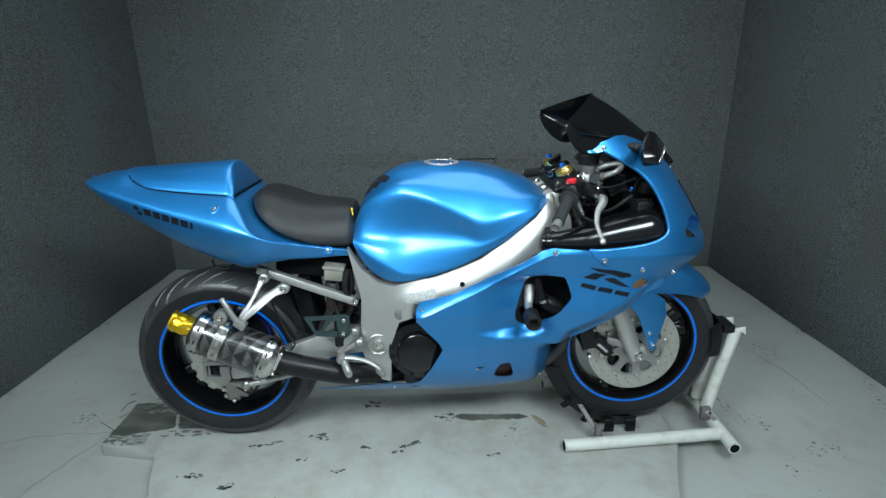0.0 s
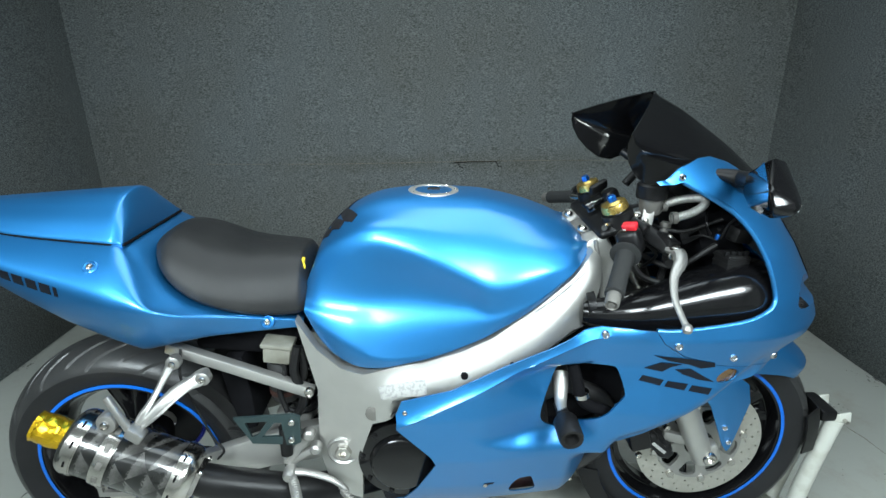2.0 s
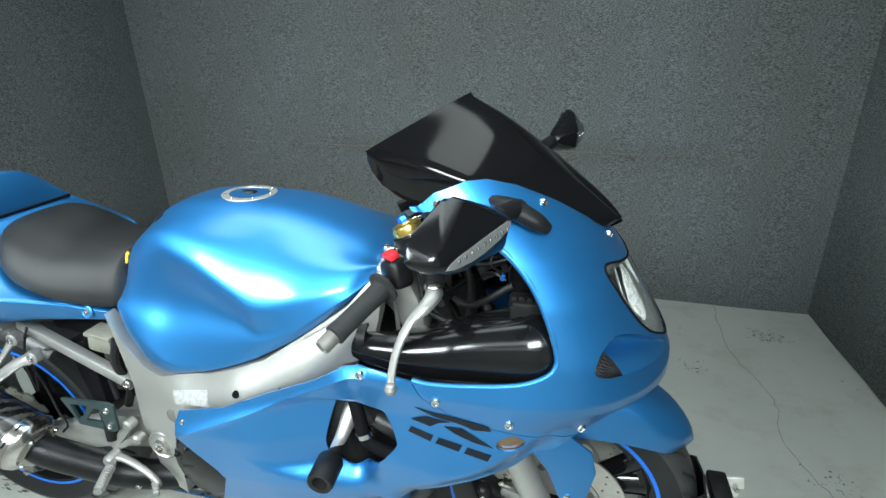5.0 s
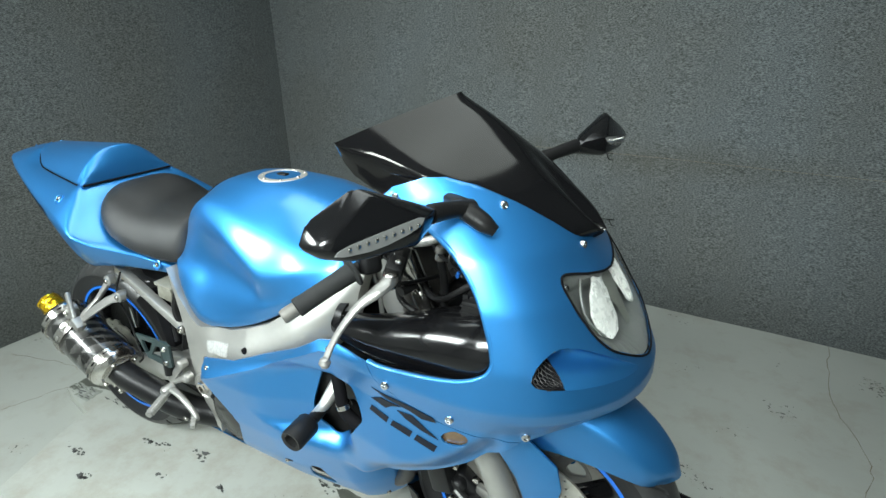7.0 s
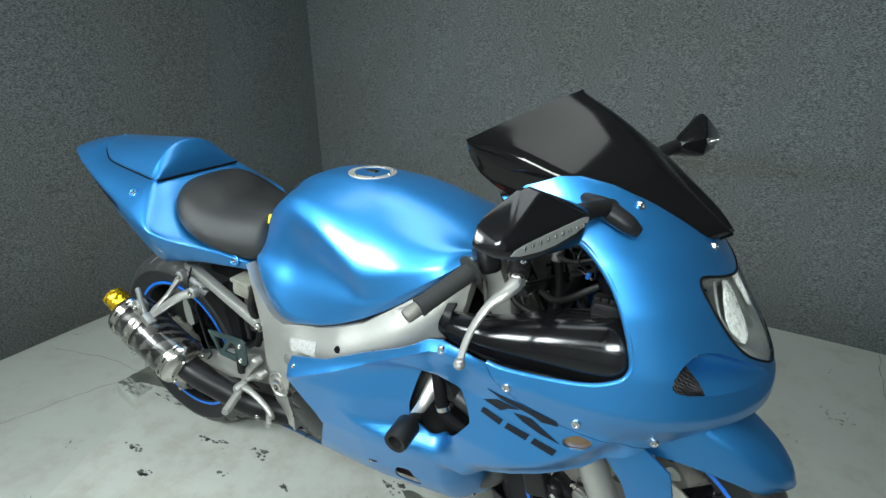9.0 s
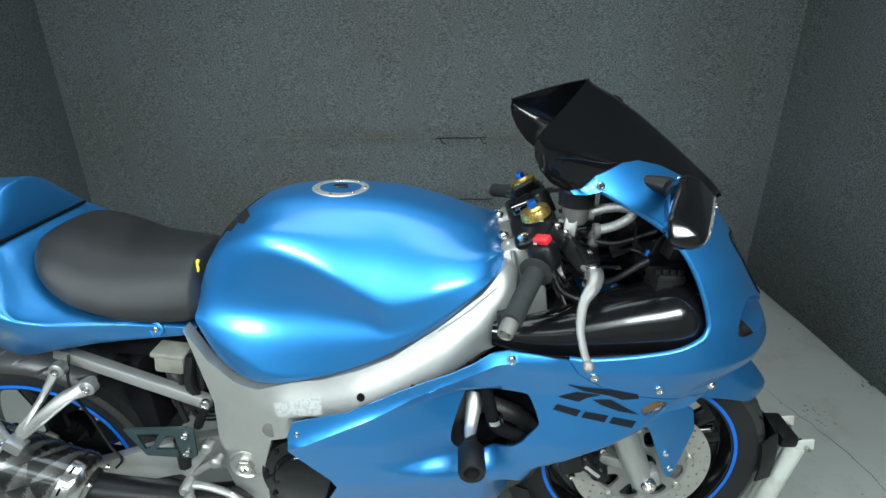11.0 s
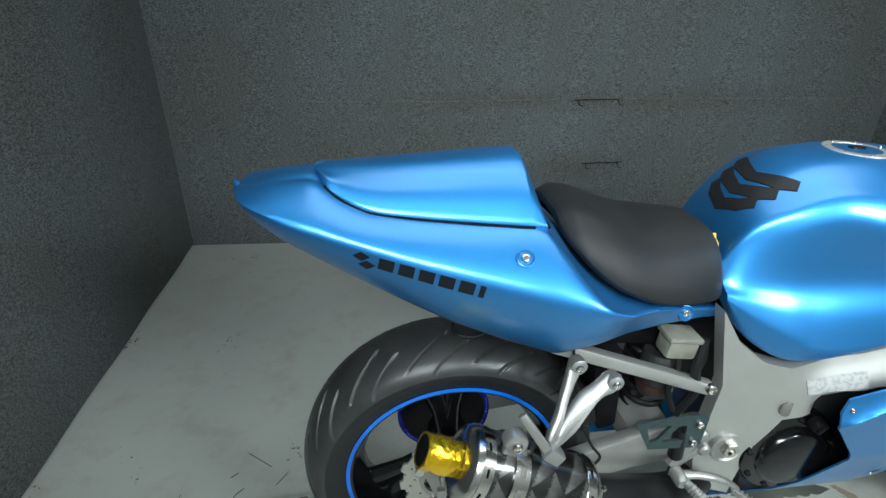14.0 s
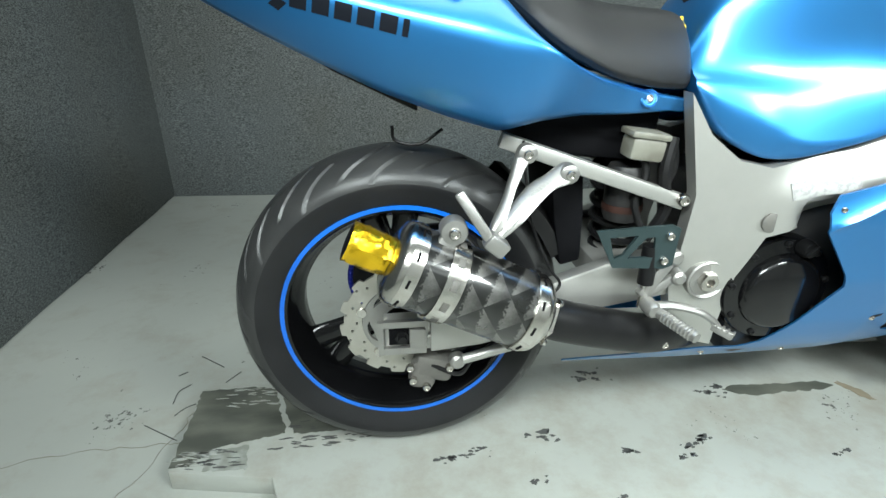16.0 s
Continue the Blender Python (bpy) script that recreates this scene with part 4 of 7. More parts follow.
# ---- fuel tank ----
# x, height of the spine, then y and z of the shoulder crease, of the edge over the knee hollow, of the hollow and of the lower rim
TANK = [(-0.226, 0.795, 0.055, 0.79, 0.090, 0.778, 0.112, 0.757, 0.128, 0.738), (-0.19, 0.878, 0.068, 0.867, 0.102, 0.832, 0.124, 0.768, 0.154, 0.678),
        (-0.13, 0.935, 0.085, 0.915, 0.128, 0.872, 0.136, 0.775, 0.181, 0.640), (-0.07, 0.962, 0.094, 0.942, 0.150, 0.896, 0.142, 0.782, 0.192, 0.634),
        (0.0, 0.971, 0.098, 0.952, 0.172, 0.886, 0.156, 0.790, 0.197, 0.650), (0.06, 0.971, 0.100, 0.953, 0.190, 0.866, 0.171, 0.788, 0.201, 0.668),
        (0.12, 0.967, 0.102, 0.949, 0.204, 0.838, 0.188, 0.782, 0.205, 0.694), (0.17, 0.961, 0.104, 0.943, 0.210, 0.822, 0.205, 0.772, 0.206, 0.720),
        (0.25, 0.940, 0.106, 0.922, 0.202, 0.842, 0.206, 0.800, 0.198, 0.768), (0.325, 0.910, 0.102, 0.895, 0.172, 0.856, 0.180, 0.840, 0.173, 0.824),
        (0.368, 0.880, 0.090, 0.875, 0.118, 0.868, 0.126, 0.864, 0.130, 0.860)]


def tank_section(row):
    x, zt, ys, zs, ye, ze, ym, zm, yb, zb = row
    low = lerp_table(x, [-0.226, -0.19, -0.14, -0.09, -0.03, 0.1], [0.004, 0.038, 0.050, 0.032, 0.010, 0.006])
    turn = lerp_table(x, [-0.226, -0.15, 0.0, 0.1], [0.002, 0.010, 0.006, 0.006])
    top = spline([(x, 0, zt), (x, ys * 0.55, zt - (zt - zs) * 0.18), (x, ys, zs)], 8)
    band = spline([(x, ys, zs), (x, (ys + ye) / 2 + 0.008, (zs + ze) / 2 + 0.008), (x, ye, ze)], 7)
    knee = spline([(x, ye, ze), (x, ym, zm), (x, (ym + yb) / 2 + 0.004, (zm + zb + low) / 2), (x, yb, zb + low)], 8)
    hem = spline([(x, yb, zb + low), (x, yb - turn, zb), (x, yb - 0.03, zb - 0.004)], 5)
    half = top + band[1:] + knee[1:] + hem[1:]
    return [Vector((p.x, -p.y, p.z)) for p in reversed(half)] + [Vector(p) for p in half[1:]]


def loft(rows, n, cap=True):
    """A skin through matching sections, smooth along its length."""
    count = len(rows[0])
    lines = [spline([r[k] for r in rows], n) for k in range(count)]
    bm = bmesh.new()
    grid_faces(bm, [[lines[k][i] for k in range(count)] for i in range(len(lines[0]))], cap=cap)
    return bm


bm = loft([tank_section(r) for r in TANK], 10)
for _ in range(6):
    bmesh.ops.smooth_vert(bm, verts=[v for v in bm.verts if not v.is_boundary and v.co.z > 0.665 and -0.21 < v.co.x < 0.35], factor=0.5, use_axis_x=True, use_axis_y=True, use_axis_z=True)
tank = part("fuel_tank", bm, "blue", bike, "metallic blue fuel tank", 50)
tank_tree = skin_tree(tank)
CAP = Vector((0.053, 0, 0.9675))
cap_tilt = (0.03, 0, 1)
filler = part("fuel_cap", lathe([(0.040, 0.0), (0.041, 0.003), (0.055, 0.0025), (0.058, -0.001), (0.058, -0.008), (0.040, -0.008)], CAP, tilt=cap_tilt, seg=48, closed=True), "silver", tank, "brushed steel fuel cap ring")
part("cap_plate", lathe([(0, 0.003), (0.036, 0.002), (0.0405, -0.001), (0.0405, -0.007), (0, -0.007)], CAP, tilt=cap_tilt, seg=48), "satin", filler, "black fuel cap centre")
part("lock_flap", rounded_box((0.028, 0.016, 0.008), Matrix.Translation(CAP + Vector((0, 0, 0.003))), 0.003), "satin", filler)
for k in range(7):
    a = 2 * math.pi * k / 7
    bolt("cap_bolt", CAP + Vector((0.048 * math.cos(a), 0.048 * math.sin(a), 0.003)), (0, 0, 1), 0.003, filler)


def tank_pad():
    """Rubber chevrons down the spine of the tank, each a leaf with swept tips."""
    for k, (x, w) in enumerate(((-0.122, 0.070), (-0.160, 0.064), (-0.196, 0.055))):
        q = [(x, 0.0), (x + 0.012, 0.030), (x + 0.033, w), (x + 0.016, w + 0.012), (x - 0.008, w - 0.010), (x - 0.024, 0.0)]
        poly = q + [(u, -v) for u, v in reversed(q[1:-1])]
        bm = sheet(poly, [], lambda u, v: drop_on(tank_tree, (u - 0.10, v * 1.3, 1.10), (0.10, -v * 0.3, -0.2), 0.002), 0.007, 0.0016, lambda u, v: (0, 0, -1))
        part("tank_pad", bm, "pad", tank, "black rubber chevron of the tank pad")


tank_pad()

# ---- seat ----
SEAT = [(-0.532, 0.893, 0.080, 0.878), (-0.523, 0.899, 0.105, 0.860), (-0.503, 0.903, 0.134, 0.838), (-0.472, 0.898, 0.154, 0.810), (-0.43, 0.883, 0.163, 0.784), (-0.37, 0.863, 0.157, 0.758),
        (-0.30, 0.855, 0.142, 0.743), (-0.25, 0.850, 0.128, 0.738), (-0.234, 0.842, 0.118, 0.740), (-0.222, 0.81, 0.098, 0.745)]


def seat_section(r):
    x, zt, w, zb = r
    h = zt - zb
    pts = [(x, 0, zt), (x, w * 0.32, zt - 0.02 * h), (x, w * 0.58, zt - 0.11 * h), (x, w * 0.80, zt - 0.34 * h), (x, w * 0.95, zb + 0.34 * h), (x, w, zb + 0.10 * h), (x, w * 0.985, zb + 0.002), (x, w * 0.90, zb - 0.005), (x, w * 0.5, zb)]
    half = spline(pts, 5)
    return [Vector((p.x, -p.y, p.z)) for p in reversed(half)] + [Vector(p) for p in half[1:]]


seat = part("seat", loft([seat_section(r) for r in SEAT], 8), "vinyl", bike, "black vinyl rider seat", 50)
part("thread_tag", tube([(-0.232, -0.058, 0.838), (-0.236, -0.064, 0.829), (-0.231, -0.07, 0.822), (-0.236, -0.074, 0.813)], [0.003, 0.005, 0.003, 0.0045], 8, 4), "yellow", seat, "frayed yellow thread")

# ---- tail ----
# along the tail: the shoulder crease, the lower edge, the edge of the flat shoulder panel, the inner ledge round the seat, the spine
CREASE_T = [(-1.063, 0.004, 0.937), (-1.058, 0.040, 0.939), (-1.048, 0.066, 0.940), (-1.030, 0.094, 0.937), (-0.957, 0.122, 0.913), (-0.867, 0.148, 0.889), (-0.779, 0.171, 0.865), (-0.673, 0.197, 0.842), (-0.584, 0.221, 0.823),
            (-0.517, 0.233, 0.805), (-0.490, 0.235, 0.796), (-0.450, 0.214, 0.776), (-0.40, 0.176, 0.756), (-0.35, 0.149, 0.741), (-0.304, 0.134, 0.729), (-0.232, 0.120, 0.717)]
LOWER_T = [(-1.063, 0.003, 0.930), (-1.048, 0.045, 0.918), (-1.030, 0.058, 0.902), (-0.983, 0.066, 0.863), (-0.90, 0.086, 0.818), (-0.811, 0.112, 0.775), (-0.72, 0.137, 0.734), (-0.627, 0.157, 0.701), (-0.549, 0.174, 0.680),
           (-0.488, 0.178, 0.696), (-0.42, 0.156, 0.700), (-0.35, 0.134, 0.696), (-0.232, 0.116, 0.699)]
PANEL_T = [(-1.063, 0.002, 0.940), (-1.048, 0.030, 0.946), (-1.0, 0.042, 0.955), (-0.93, 0.046, 0.960), (-0.892, 0.070, 0.937), (-0.845, 0.092, 0.921), (-0.772, 0.105, 0.913), (-0.677, 0.118, 0.906), (-0.575, 0.134, 0.902),
           (-0.552, 0.164, 0.870), (-0.524, 0.198, 0.833), (-0.492, 0.226, 0.799), (-0.45, 0.205, 0.779), (-0.40, 0.170, 0.759), (-0.35, 0.144, 0.744), (-0.304, 0.129, 0.732), (-0.232, 0.115, 0.719)]
LEDGE_T = [(-1.063, 0.001, 0.941), (-1.0, 0.022, 0.958), (-0.93, 0.026, 0.964), (-0.89, 0.045, 0.935), (-0.772, 0.080, 0.911), (-0.60, 0.105, 0.900), (-0.575, 0.112, 0.898), (-0.552, 0.110, 0.886), (-0.524, 0.128, 0.845), (-0.49, 0.152, 0.812),
           (-0.45, 0.162, 0.782), (-0.39, 0.155, 0.756), (-0.32, 0.140, 0.738), (-0.232, 0.110, 0.716)]
SPINE_T = [(-1.063, 0.942), (-1.0, 0.959), (-0.93, 0.967), (-0.89, 0.934), (-0.60, 0.900), (-0.552, 0.892), (-0.535, 0.87), (-0.50, 0.80), (-0.44, 0.765), (-0.232, 0.706)]


def along(table, x):
    xs = [r[0] for r in table]
    return [lerp_table(x, xs, [r[k] for r in table]) for k in range(1, len(table[0]))]


def tail_section(x):
    (yk, zk), (yb, zb), (ya, za), (yl, zl), (zc,) = (along(t, x) for t in (CREASE_T, LOWER_T, PANEL_T, LEDGE_T, SPINE_T))
    bow = 0.006 * smooth01((x + 1.06) / 0.1) * smooth01((-0.42 - x) / 0.1)
    top = [Vector((x, yl * k / 4, zc + (zl - zc) * (k / 4) ** 2)) for k in range(5)]
    ledge = [Vector((x, yl + (ya - yl) * k / 5, zl + (za - zl) * k / 5 - 0.4 * bow * math.sin(math.pi * k / 5))) for k in range(1, 6)]
    panel = [Vector((x, ya + (yk - ya) * k / 7, za + (zk - za) * k / 7)) + Vector((0, 0.4, 0.8)) * bow * math.sin(math.pi * k / 7) for k in range(1, 8)]
    side = [Vector((x, yk + (yb - yk) * k / 8, zk + (zb - zk) * k / 8)) + Vector((0, 1.5, 0)) * bow * math.sin(math.pi * k / 8) for k in range(1, 9)]
    under = [Vector((x, yb * q, zb + dz)) for q, dz in ((0.9, 0.004), (0.5, 0.02), (0.0, 0.025))]
    half = top + ledge + panel + side + under
    return [Vector((p.x, -p.y, p.z)) for p in reversed(half)] + half[1:-1]


STATIONS = [-1.063, -1.060, -1.055, -1.047, -1.036, -1.02] + [-1.0 + 0.0128 * k for k in range(61)]
bm = bmesh.new()
grid_faces(bm, [tail_section(x) for x in STATIONS], close_v=True, cap=True)
for _ in range(2):
    bmesh.ops.smooth_vert(bm, verts=[v for v in bm.verts if v.co.x < -0.25], factor=0.4, use_axis_x=True, use_axis_y=True, use_axis_z=True)
tail = part("tail_fairing", bm, "blue", bike, "metallic blue tail fairing", 60)
# x, y and z of the rim, y and z of the soft upper edge, height of the spine
HUMP = [(-0.930, 0.012, 0.966, 0.008, 0.968, 0.970), (-0.914, 0.052, 0.956, 0.026, 0.967, 0.972), (-0.890, 0.072, 0.939, 0.036, 0.966, 0.974), (-0.845, 0.093, 0.923, 0.044, 0.966, 0.976), (-0.772, 0.106, 0.915, 0.050, 0.968, 0.980),
        (-0.677, 0.119, 0.908, 0.058, 0.971, 0.985), (-0.620, 0.128, 0.905, 0.064, 0.972, 0.988), (-0.600, 0.131, 0.904, 0.066, 0.971, 0.988), (-0.592, 0.1315, 0.9035, 0.066, 0.966, 0.982), (-0.578, 0.134, 0.9035, 0.074, 0.936, 0.944), (-0.572, 0.134, 0.9025, 0.080, 0.906, 0.907)]


def hump_section(r):
    x, w, zb, ye, ze, zt = r
    pts = spline([(x, 0, zt), (x, ye * 0.55, zt - (zt - ze) * 0.25), (x, ye, ze)], 5)
    pts += spline([(x, ye, ze), (x, (ye + w) / 2 + 0.003, (ze + zb) / 2 + 0.004), (x, w, zb)], 7)[1:]
    pts += [Vector((x, w * 0.985, zb - 0.010))]
    return [Vector((p.x, -p.y, p.z)) for p in reversed(pts)] + [Vector(p) for p in pts[1:]]


bm = loft([hump_section(r) for r in HUMP], 6)
for _ in range(2):
    bmesh.ops.smooth_vert(bm, verts=[v for v in bm.verts if not v.is_boundary and -0.90 < v.co.x < -0.574], factor=0.4, use_axis_x=True, use_axis_y=True, use_axis_z=True)
part("seat_cowl", bm, "blue", tail, "metallic blue pillion seat cowl", 60)
for s in (-1, 1):
    part("cowl_gap", tube([(r[0], s * (r[1] + 0.001), r[2] - 0.0035) for r in HUMP[1:9]], 0.0024, 6, 6), "seam", tail)
part("cowl_gap", tube([(-0.5695, -0.130, 0.899), (-0.5695, 0, 0.899), (-0.5695, 0.130, 0.899)], 0.003, 6, 4), "seam", tail)
tail_tree = skin_tree(tail)
for at, way in (((-0.617, -0.172, 0.8665), (0, -0.65, 0.75)), ((-0.304, -0.134, 0.722), (0, -1, 0.3))):
    out = Vector(way).normalized()
    at = drop_on(tail_tree, Vector(at) + out * 0.08, -out, 0.001)
    b = part("bolt_recess", lathe([(0.0, 0.0), (0.010, 0.0), (0.0125, 0.003), (0.0145, 0.002), (0.015, -0.006)], at, tilt=out, seg=24), "blue", tail)
    bolt("tail_bolt", at + out * 0.001, out, 0.0075, b)

# maker's lettering stands as plain bars under the crease


def tail_decal(name, poly, label):
    bm = sheet(poly, [], lambda u, v: drop_on(tail_tree, (u, -0.4, v), (0, 1, 0), 0.0012), 0.006, 0.0008, lambda u, v: (0, 1, 0))
    return part(name, bm, "decal", tail, label)


LETTER_X, LETTER_TOP, LETTER_LOW = (-0.834, -0.673), (0.873, 0.835), (0.852, 0.813)
for k in range(6):
    x0 = LETTER_X[0] + (LETTER_X[1] - LETTER_X[0]) * k / 5.45
    x1 = x0 + (0.0225 if k < 5 else 0.008)
    top = [(x, lerp_table(x, LETTER_X, LETTER_TOP)) for x in (x0, x1)]
    low = [(x - 0.004, lerp_table(x, LETTER_X, LETTER_LOW)) for x in (x1, x0)]
    tail_decal("maker_mark", top + low, "dark bar of the maker's lettering")
for dx, dz in ((0.0, 0.0), (0.007, -0.017)):
    tail_decal("maker_emblem", [(-0.874 + dx, 0.873 + dz), (-0.861 + dx, 0.882 + dz), (-0.848 + dx, 0.873 + dz), (-0.861 + dx, 0.864 + dz)], "dark angular bar of the maker's emblem")
part("undertray", prism([(-0.96, 0.855), (-0.88, 0.812), (-0.80, 0.758), (-0.66, 0.69), (-0.66, 0.73), (-0.88, 0.85)], -0.03, 0.03, 0.004), "plastic", tail, "black undertray below the tail")
part("plate_lead", tube([(-0.62, -0.05, 0.665), (-0.66, -0.05, 0.64), (-0.70, -0.04, 0.645), (-0.705, -0.045, 0.67)], 0.003, 6, 5), "plastic", tail)

# ---- subframe, pillion peg, rear details ----
sub = part("subframe", bar_between((-0.222, -0.142, 0.552), (-0.535, -0.115, 0.660), 0.025, 0.024, 0.0035), "silver", bike, "silver subframe rail")
part("subframe_rail", bar_between((-0.222, 0.142, 0.552), (-0.535, 0.115, 0.660), 0.030, 0.026, 0.006), "silver", sub)
bolt("rail_bolt", (-0.228, -0.158, 0.560), (0, -1, 0), 0.011, sub)
part("inner_mudguard", rounded_box((0.30, 0.16, 0.03), pose(-0.40, 0, 0.665, 0, 14, 0), 0.01), "seam", sub, "black inner mudguard")
part("battery_box", rounded_box((0.24, 0.18, 0.10), pose(-0.37, 0.01, 0.665, 0, 6, 0), 0.015), "seam", sub)
def cast_arm(outline, thick, bevel=0.005):
    """A cast arm cut to an outline in x and z whose face leans out as it goes down."""
    bm = prism(soften(outline, 1), -thick / 2, thick / 2, bevel)
    for v in bm.verts:
        v.co.y += lerp_table(v.co.z, [0.51, 0.56, 0.60, 0.65], [-0.243, -0.222, -0.186, -0.156])
    return bm


hanger = part("peg_hanger", cast_arm([(-0.487, 0.651), (-0.497, 0.664), (-0.513, 0.660), (-0.519, 0.645), (-0.532, 0.612), (-0.547, 0.583), (-0.566, 0.560), (-0.572, 0.540), (-0.552, 0.545), (-0.538, 0.572), (-0.520, 0.604), (-0.503, 0.632)], 0.018), "cast", bike, "silver pillion footrest hanger")
part("hanger_arm", cast_arm([(-0.424, 0.620), (-0.432, 0.634), (-0.450, 0.632), (-0.474, 0.616), (-0.498, 0.606), (-0.522, 0.588), (-0.549, 0.564), (-0.564, 0.545), (-0.562, 0.530), (-0.544, 0.540), (-0.515, 0.561), (-0.490, 0.580), (-0.464, 0.598), (-0.436, 0.604)], 0.016), "cast", hanger)
for at in ((-0.502, -0.166, 0.647), (-0.438, -0.182, 0.618)):
    part("hanger_boss", lathe([(0.0, 0.006), (0.011, 0.006), (0.015, 0.003), (0.0155, -0.012), (0, -0.012)], at, tilt=(0, -1, 0), seg=20), "cast", hanger)
    bolt("hanger_bolt", Vector(at) + Vector((0, -0.006, 0)), (0, -1, 0), 0.008, hanger)
part("peg_joint", rounded_box((0.036, 0.028, 0.026), pose(-0.562, -0.244, 0.533, 0, 40, 0), 0.005), "cast", hanger)
part("pillion_peg", bar_between((-0.568, -0.248, 0.536), (-0.616, -0.226, 0.609), 0.016, 0.012, 0.004), "cast", hanger, "folded pillion footpeg")
res = part("brake_reservoir", rounded_box((0.060, 0.046, 0.038), pose(-0.294, -0.118, 0.641, 0, 8, 0), 0.007), "white", bike, "yellowed rear brake fluid reservoir")
part("reservoir_cap", rounded_box((0.068, 0.052, 0.011), pose(-0.292, -0.118, 0.664, 0, 8, 0), 0.004), "white", res)
part("reservoir_hose", tube([(-0.287, -0.12, 0.618), (-0.285, -0.125, 0.59), (-0.30, -0.13, 0.55), (-0.285, -0.14, 0.50)], 0.0065, 8, 6), "plastic", res)
part("hose_elbow", tube([(-0.245, -0.12, 0.655), (-0.24, -0.125, 0.61), (-0.25, -0.12, 0.565)], 0.009, 8, 5), "plastic", res)
shock = part("shock_absorber", tube([(-0.30, -0.01, 0.62), (-0.285, -0.01, 0.38)], 0.022, 16, 3), "satin", bike, "rear shock with copper-toned spring")
sp = [Vector((-0.295 + 0.012 * k / 90, -0.03, 0.60 - 0.19 * k / 90)) + Vector((0.04 * math.cos(k * 0.42), 0.04 * math.sin(k * 0.42), 0)) for k in range(91)]
part("spring", tube(sp, 0.0065, 8, 2), "satin", shock)
part("shock_body", lathe([(0, -0.05), (0.03, -0.05), (0.034, -0.04), (0.034, 0.04), (0.03, 0.05), (0, 0.05)], (-0.30, -0.085, 0.555), "z", 20), "engine", shock)
part("reservoir_band", lathe([(0.0345, -0.006), (0.036, -0.006), (0.036, 0.006), (0.0345, 0.006)], (-0.30, -0.085, 0.53), "z", 24, closed=True), "copper", shock)
part("spark_fender", prism([(-0.44, 0.60), (-0.385, 0.62), (-0.375, 0.52), (-0.372, 0.43), (-0.41, 0.42), (-0.43, 0.52)], -0.10, 0.07, 0.006), "seam", bike, "black splash guard behind the engine")
part("rear_hugger", loft([[RW + Vector((r * math.cos(a), y, r * math.sin(a))) for y, r in ((-0.10, 0.30), (-0.095, 0.325), (-0.05, 0.335), (0.05, 0.335), (0.095, 0.325), (0.10, 0.30))] for a in (0.42, 0.65, 0.9)], 4, cap=False), "plastic", bike, "black rear hugger")
part("loose_wire", tube([(-0.50, -0.13, 0.66), (-0.498, -0.155, 0.60), (-0.48, -0.15, 0.52), (-0.45, -0.16, 0.45), (-0.43, -0.165, 0.42), (-0.445, -0.17, 0.40)], 0.0028, 6, 6), "plastic", bike)
part("wire_sleeve", tube([(-0.25, -0.13, 0.66), (-0.26, -0.14, 0.60), (-0.245, -0.135, 0.54), (-0.27, -0.13, 0.48)], 0.010, 8, 6), "plastic", bike)

# ---- swingarm ----
def arm(s):
    y0, y1 = s * 0.112, s * 0.142
    bm = prism([(-0.15, 0.45), (-0.22, 0.465), (-0.34, 0.44), (-0.50, 0.385), (-0.62, 0.352), (-0.735, 0.35), (-0.735, 0.285), (-0.64, 0.285), (-0.50, 0.305), (-0.34, 0.35), (-0.22, 0.37), (-0.15, 0.375)], min(y0, y1), max(y0, y1), 0.006)
    return bm


swing = part("swingarm", arm(-1), "silver", bike, "silver box-section swingarm")
part("swingarm_side", arm(1), "silver", swing)
part("swingarm_cross", rounded_box((0.10, 0.26, 0.06), pose(-0.30, 0, 0.40), 0.015), "silver", swing)
part("adjuster_slot", rounded_box((0.062, 0.004, 0.034), pose(-0.695, -0.1435, 0.318), 0.001), "seam", swing)
part("adjuster_frame", sheet([(-0.745, 0.285), (-0.66, 0.285), (-0.655, 0.352), (-0.745, 0.352)], [[(-0.735, 0.298), (-0.665, 0.298), (-0.662, 0.340), (-0.735, 0.340)]], lambda u, v: (u, -0.152, v), 0.012, 0.010, lambda u, v: (0, 1, 0)), "cast", swing, "silver chain adjuster frame")
part("arm_end", prism([(-0.652, 0.350), (-0.60, 0.343), (-0.545, 0.332), (-0.50, 0.312), (-0.56, 0.296), (-0.652, 0.287)], -0.153, -0.141, 0.003), "silver", swing, "bright swingarm end plate")
part("adjuster_block", rounded_box((0.030, 0.018, 0.038), pose(-0.675, -0.147, 0.318), 0.003), "cast", swing)
part("axle_nut", lathe([(0, -0.012), (0.008, -0.012), (0.008, -0.004), (0.014, -0.004), (0.0155, 0), (0.0155, 0.014)], (-0.702, -0.147, 0.318), "y", 6), "satin", swing)
part("adjuster_bolt", tube([(-0.66, -0.147, 0.318), (-0.625, -0.147, 0.322)], 0.0045, 8, 2), "steel", swing)
rc = part("rear_caliper", rounded_box((0.075, 0.05, 0.05), pose(-0.645, -0.118, 0.238, 0, 15, 0), 0.012), "dust", bike, "dusty rear brake caliper")
part("caliper_body", rounded_box((0.05, 0.035, 0.06), pose(-0.665, -0.125, 0.225, 0, 10, 0), 0.012), "dust", rc)
for x, z in ((-0.685, 0.222), (-0.66, 0.205), (-0.617, 0.245), (-0.69, 0.25)):
    bolt("caliper_bolt", (x, -0.148, z), (0, -1, 0), 0.008, rc, "steel")
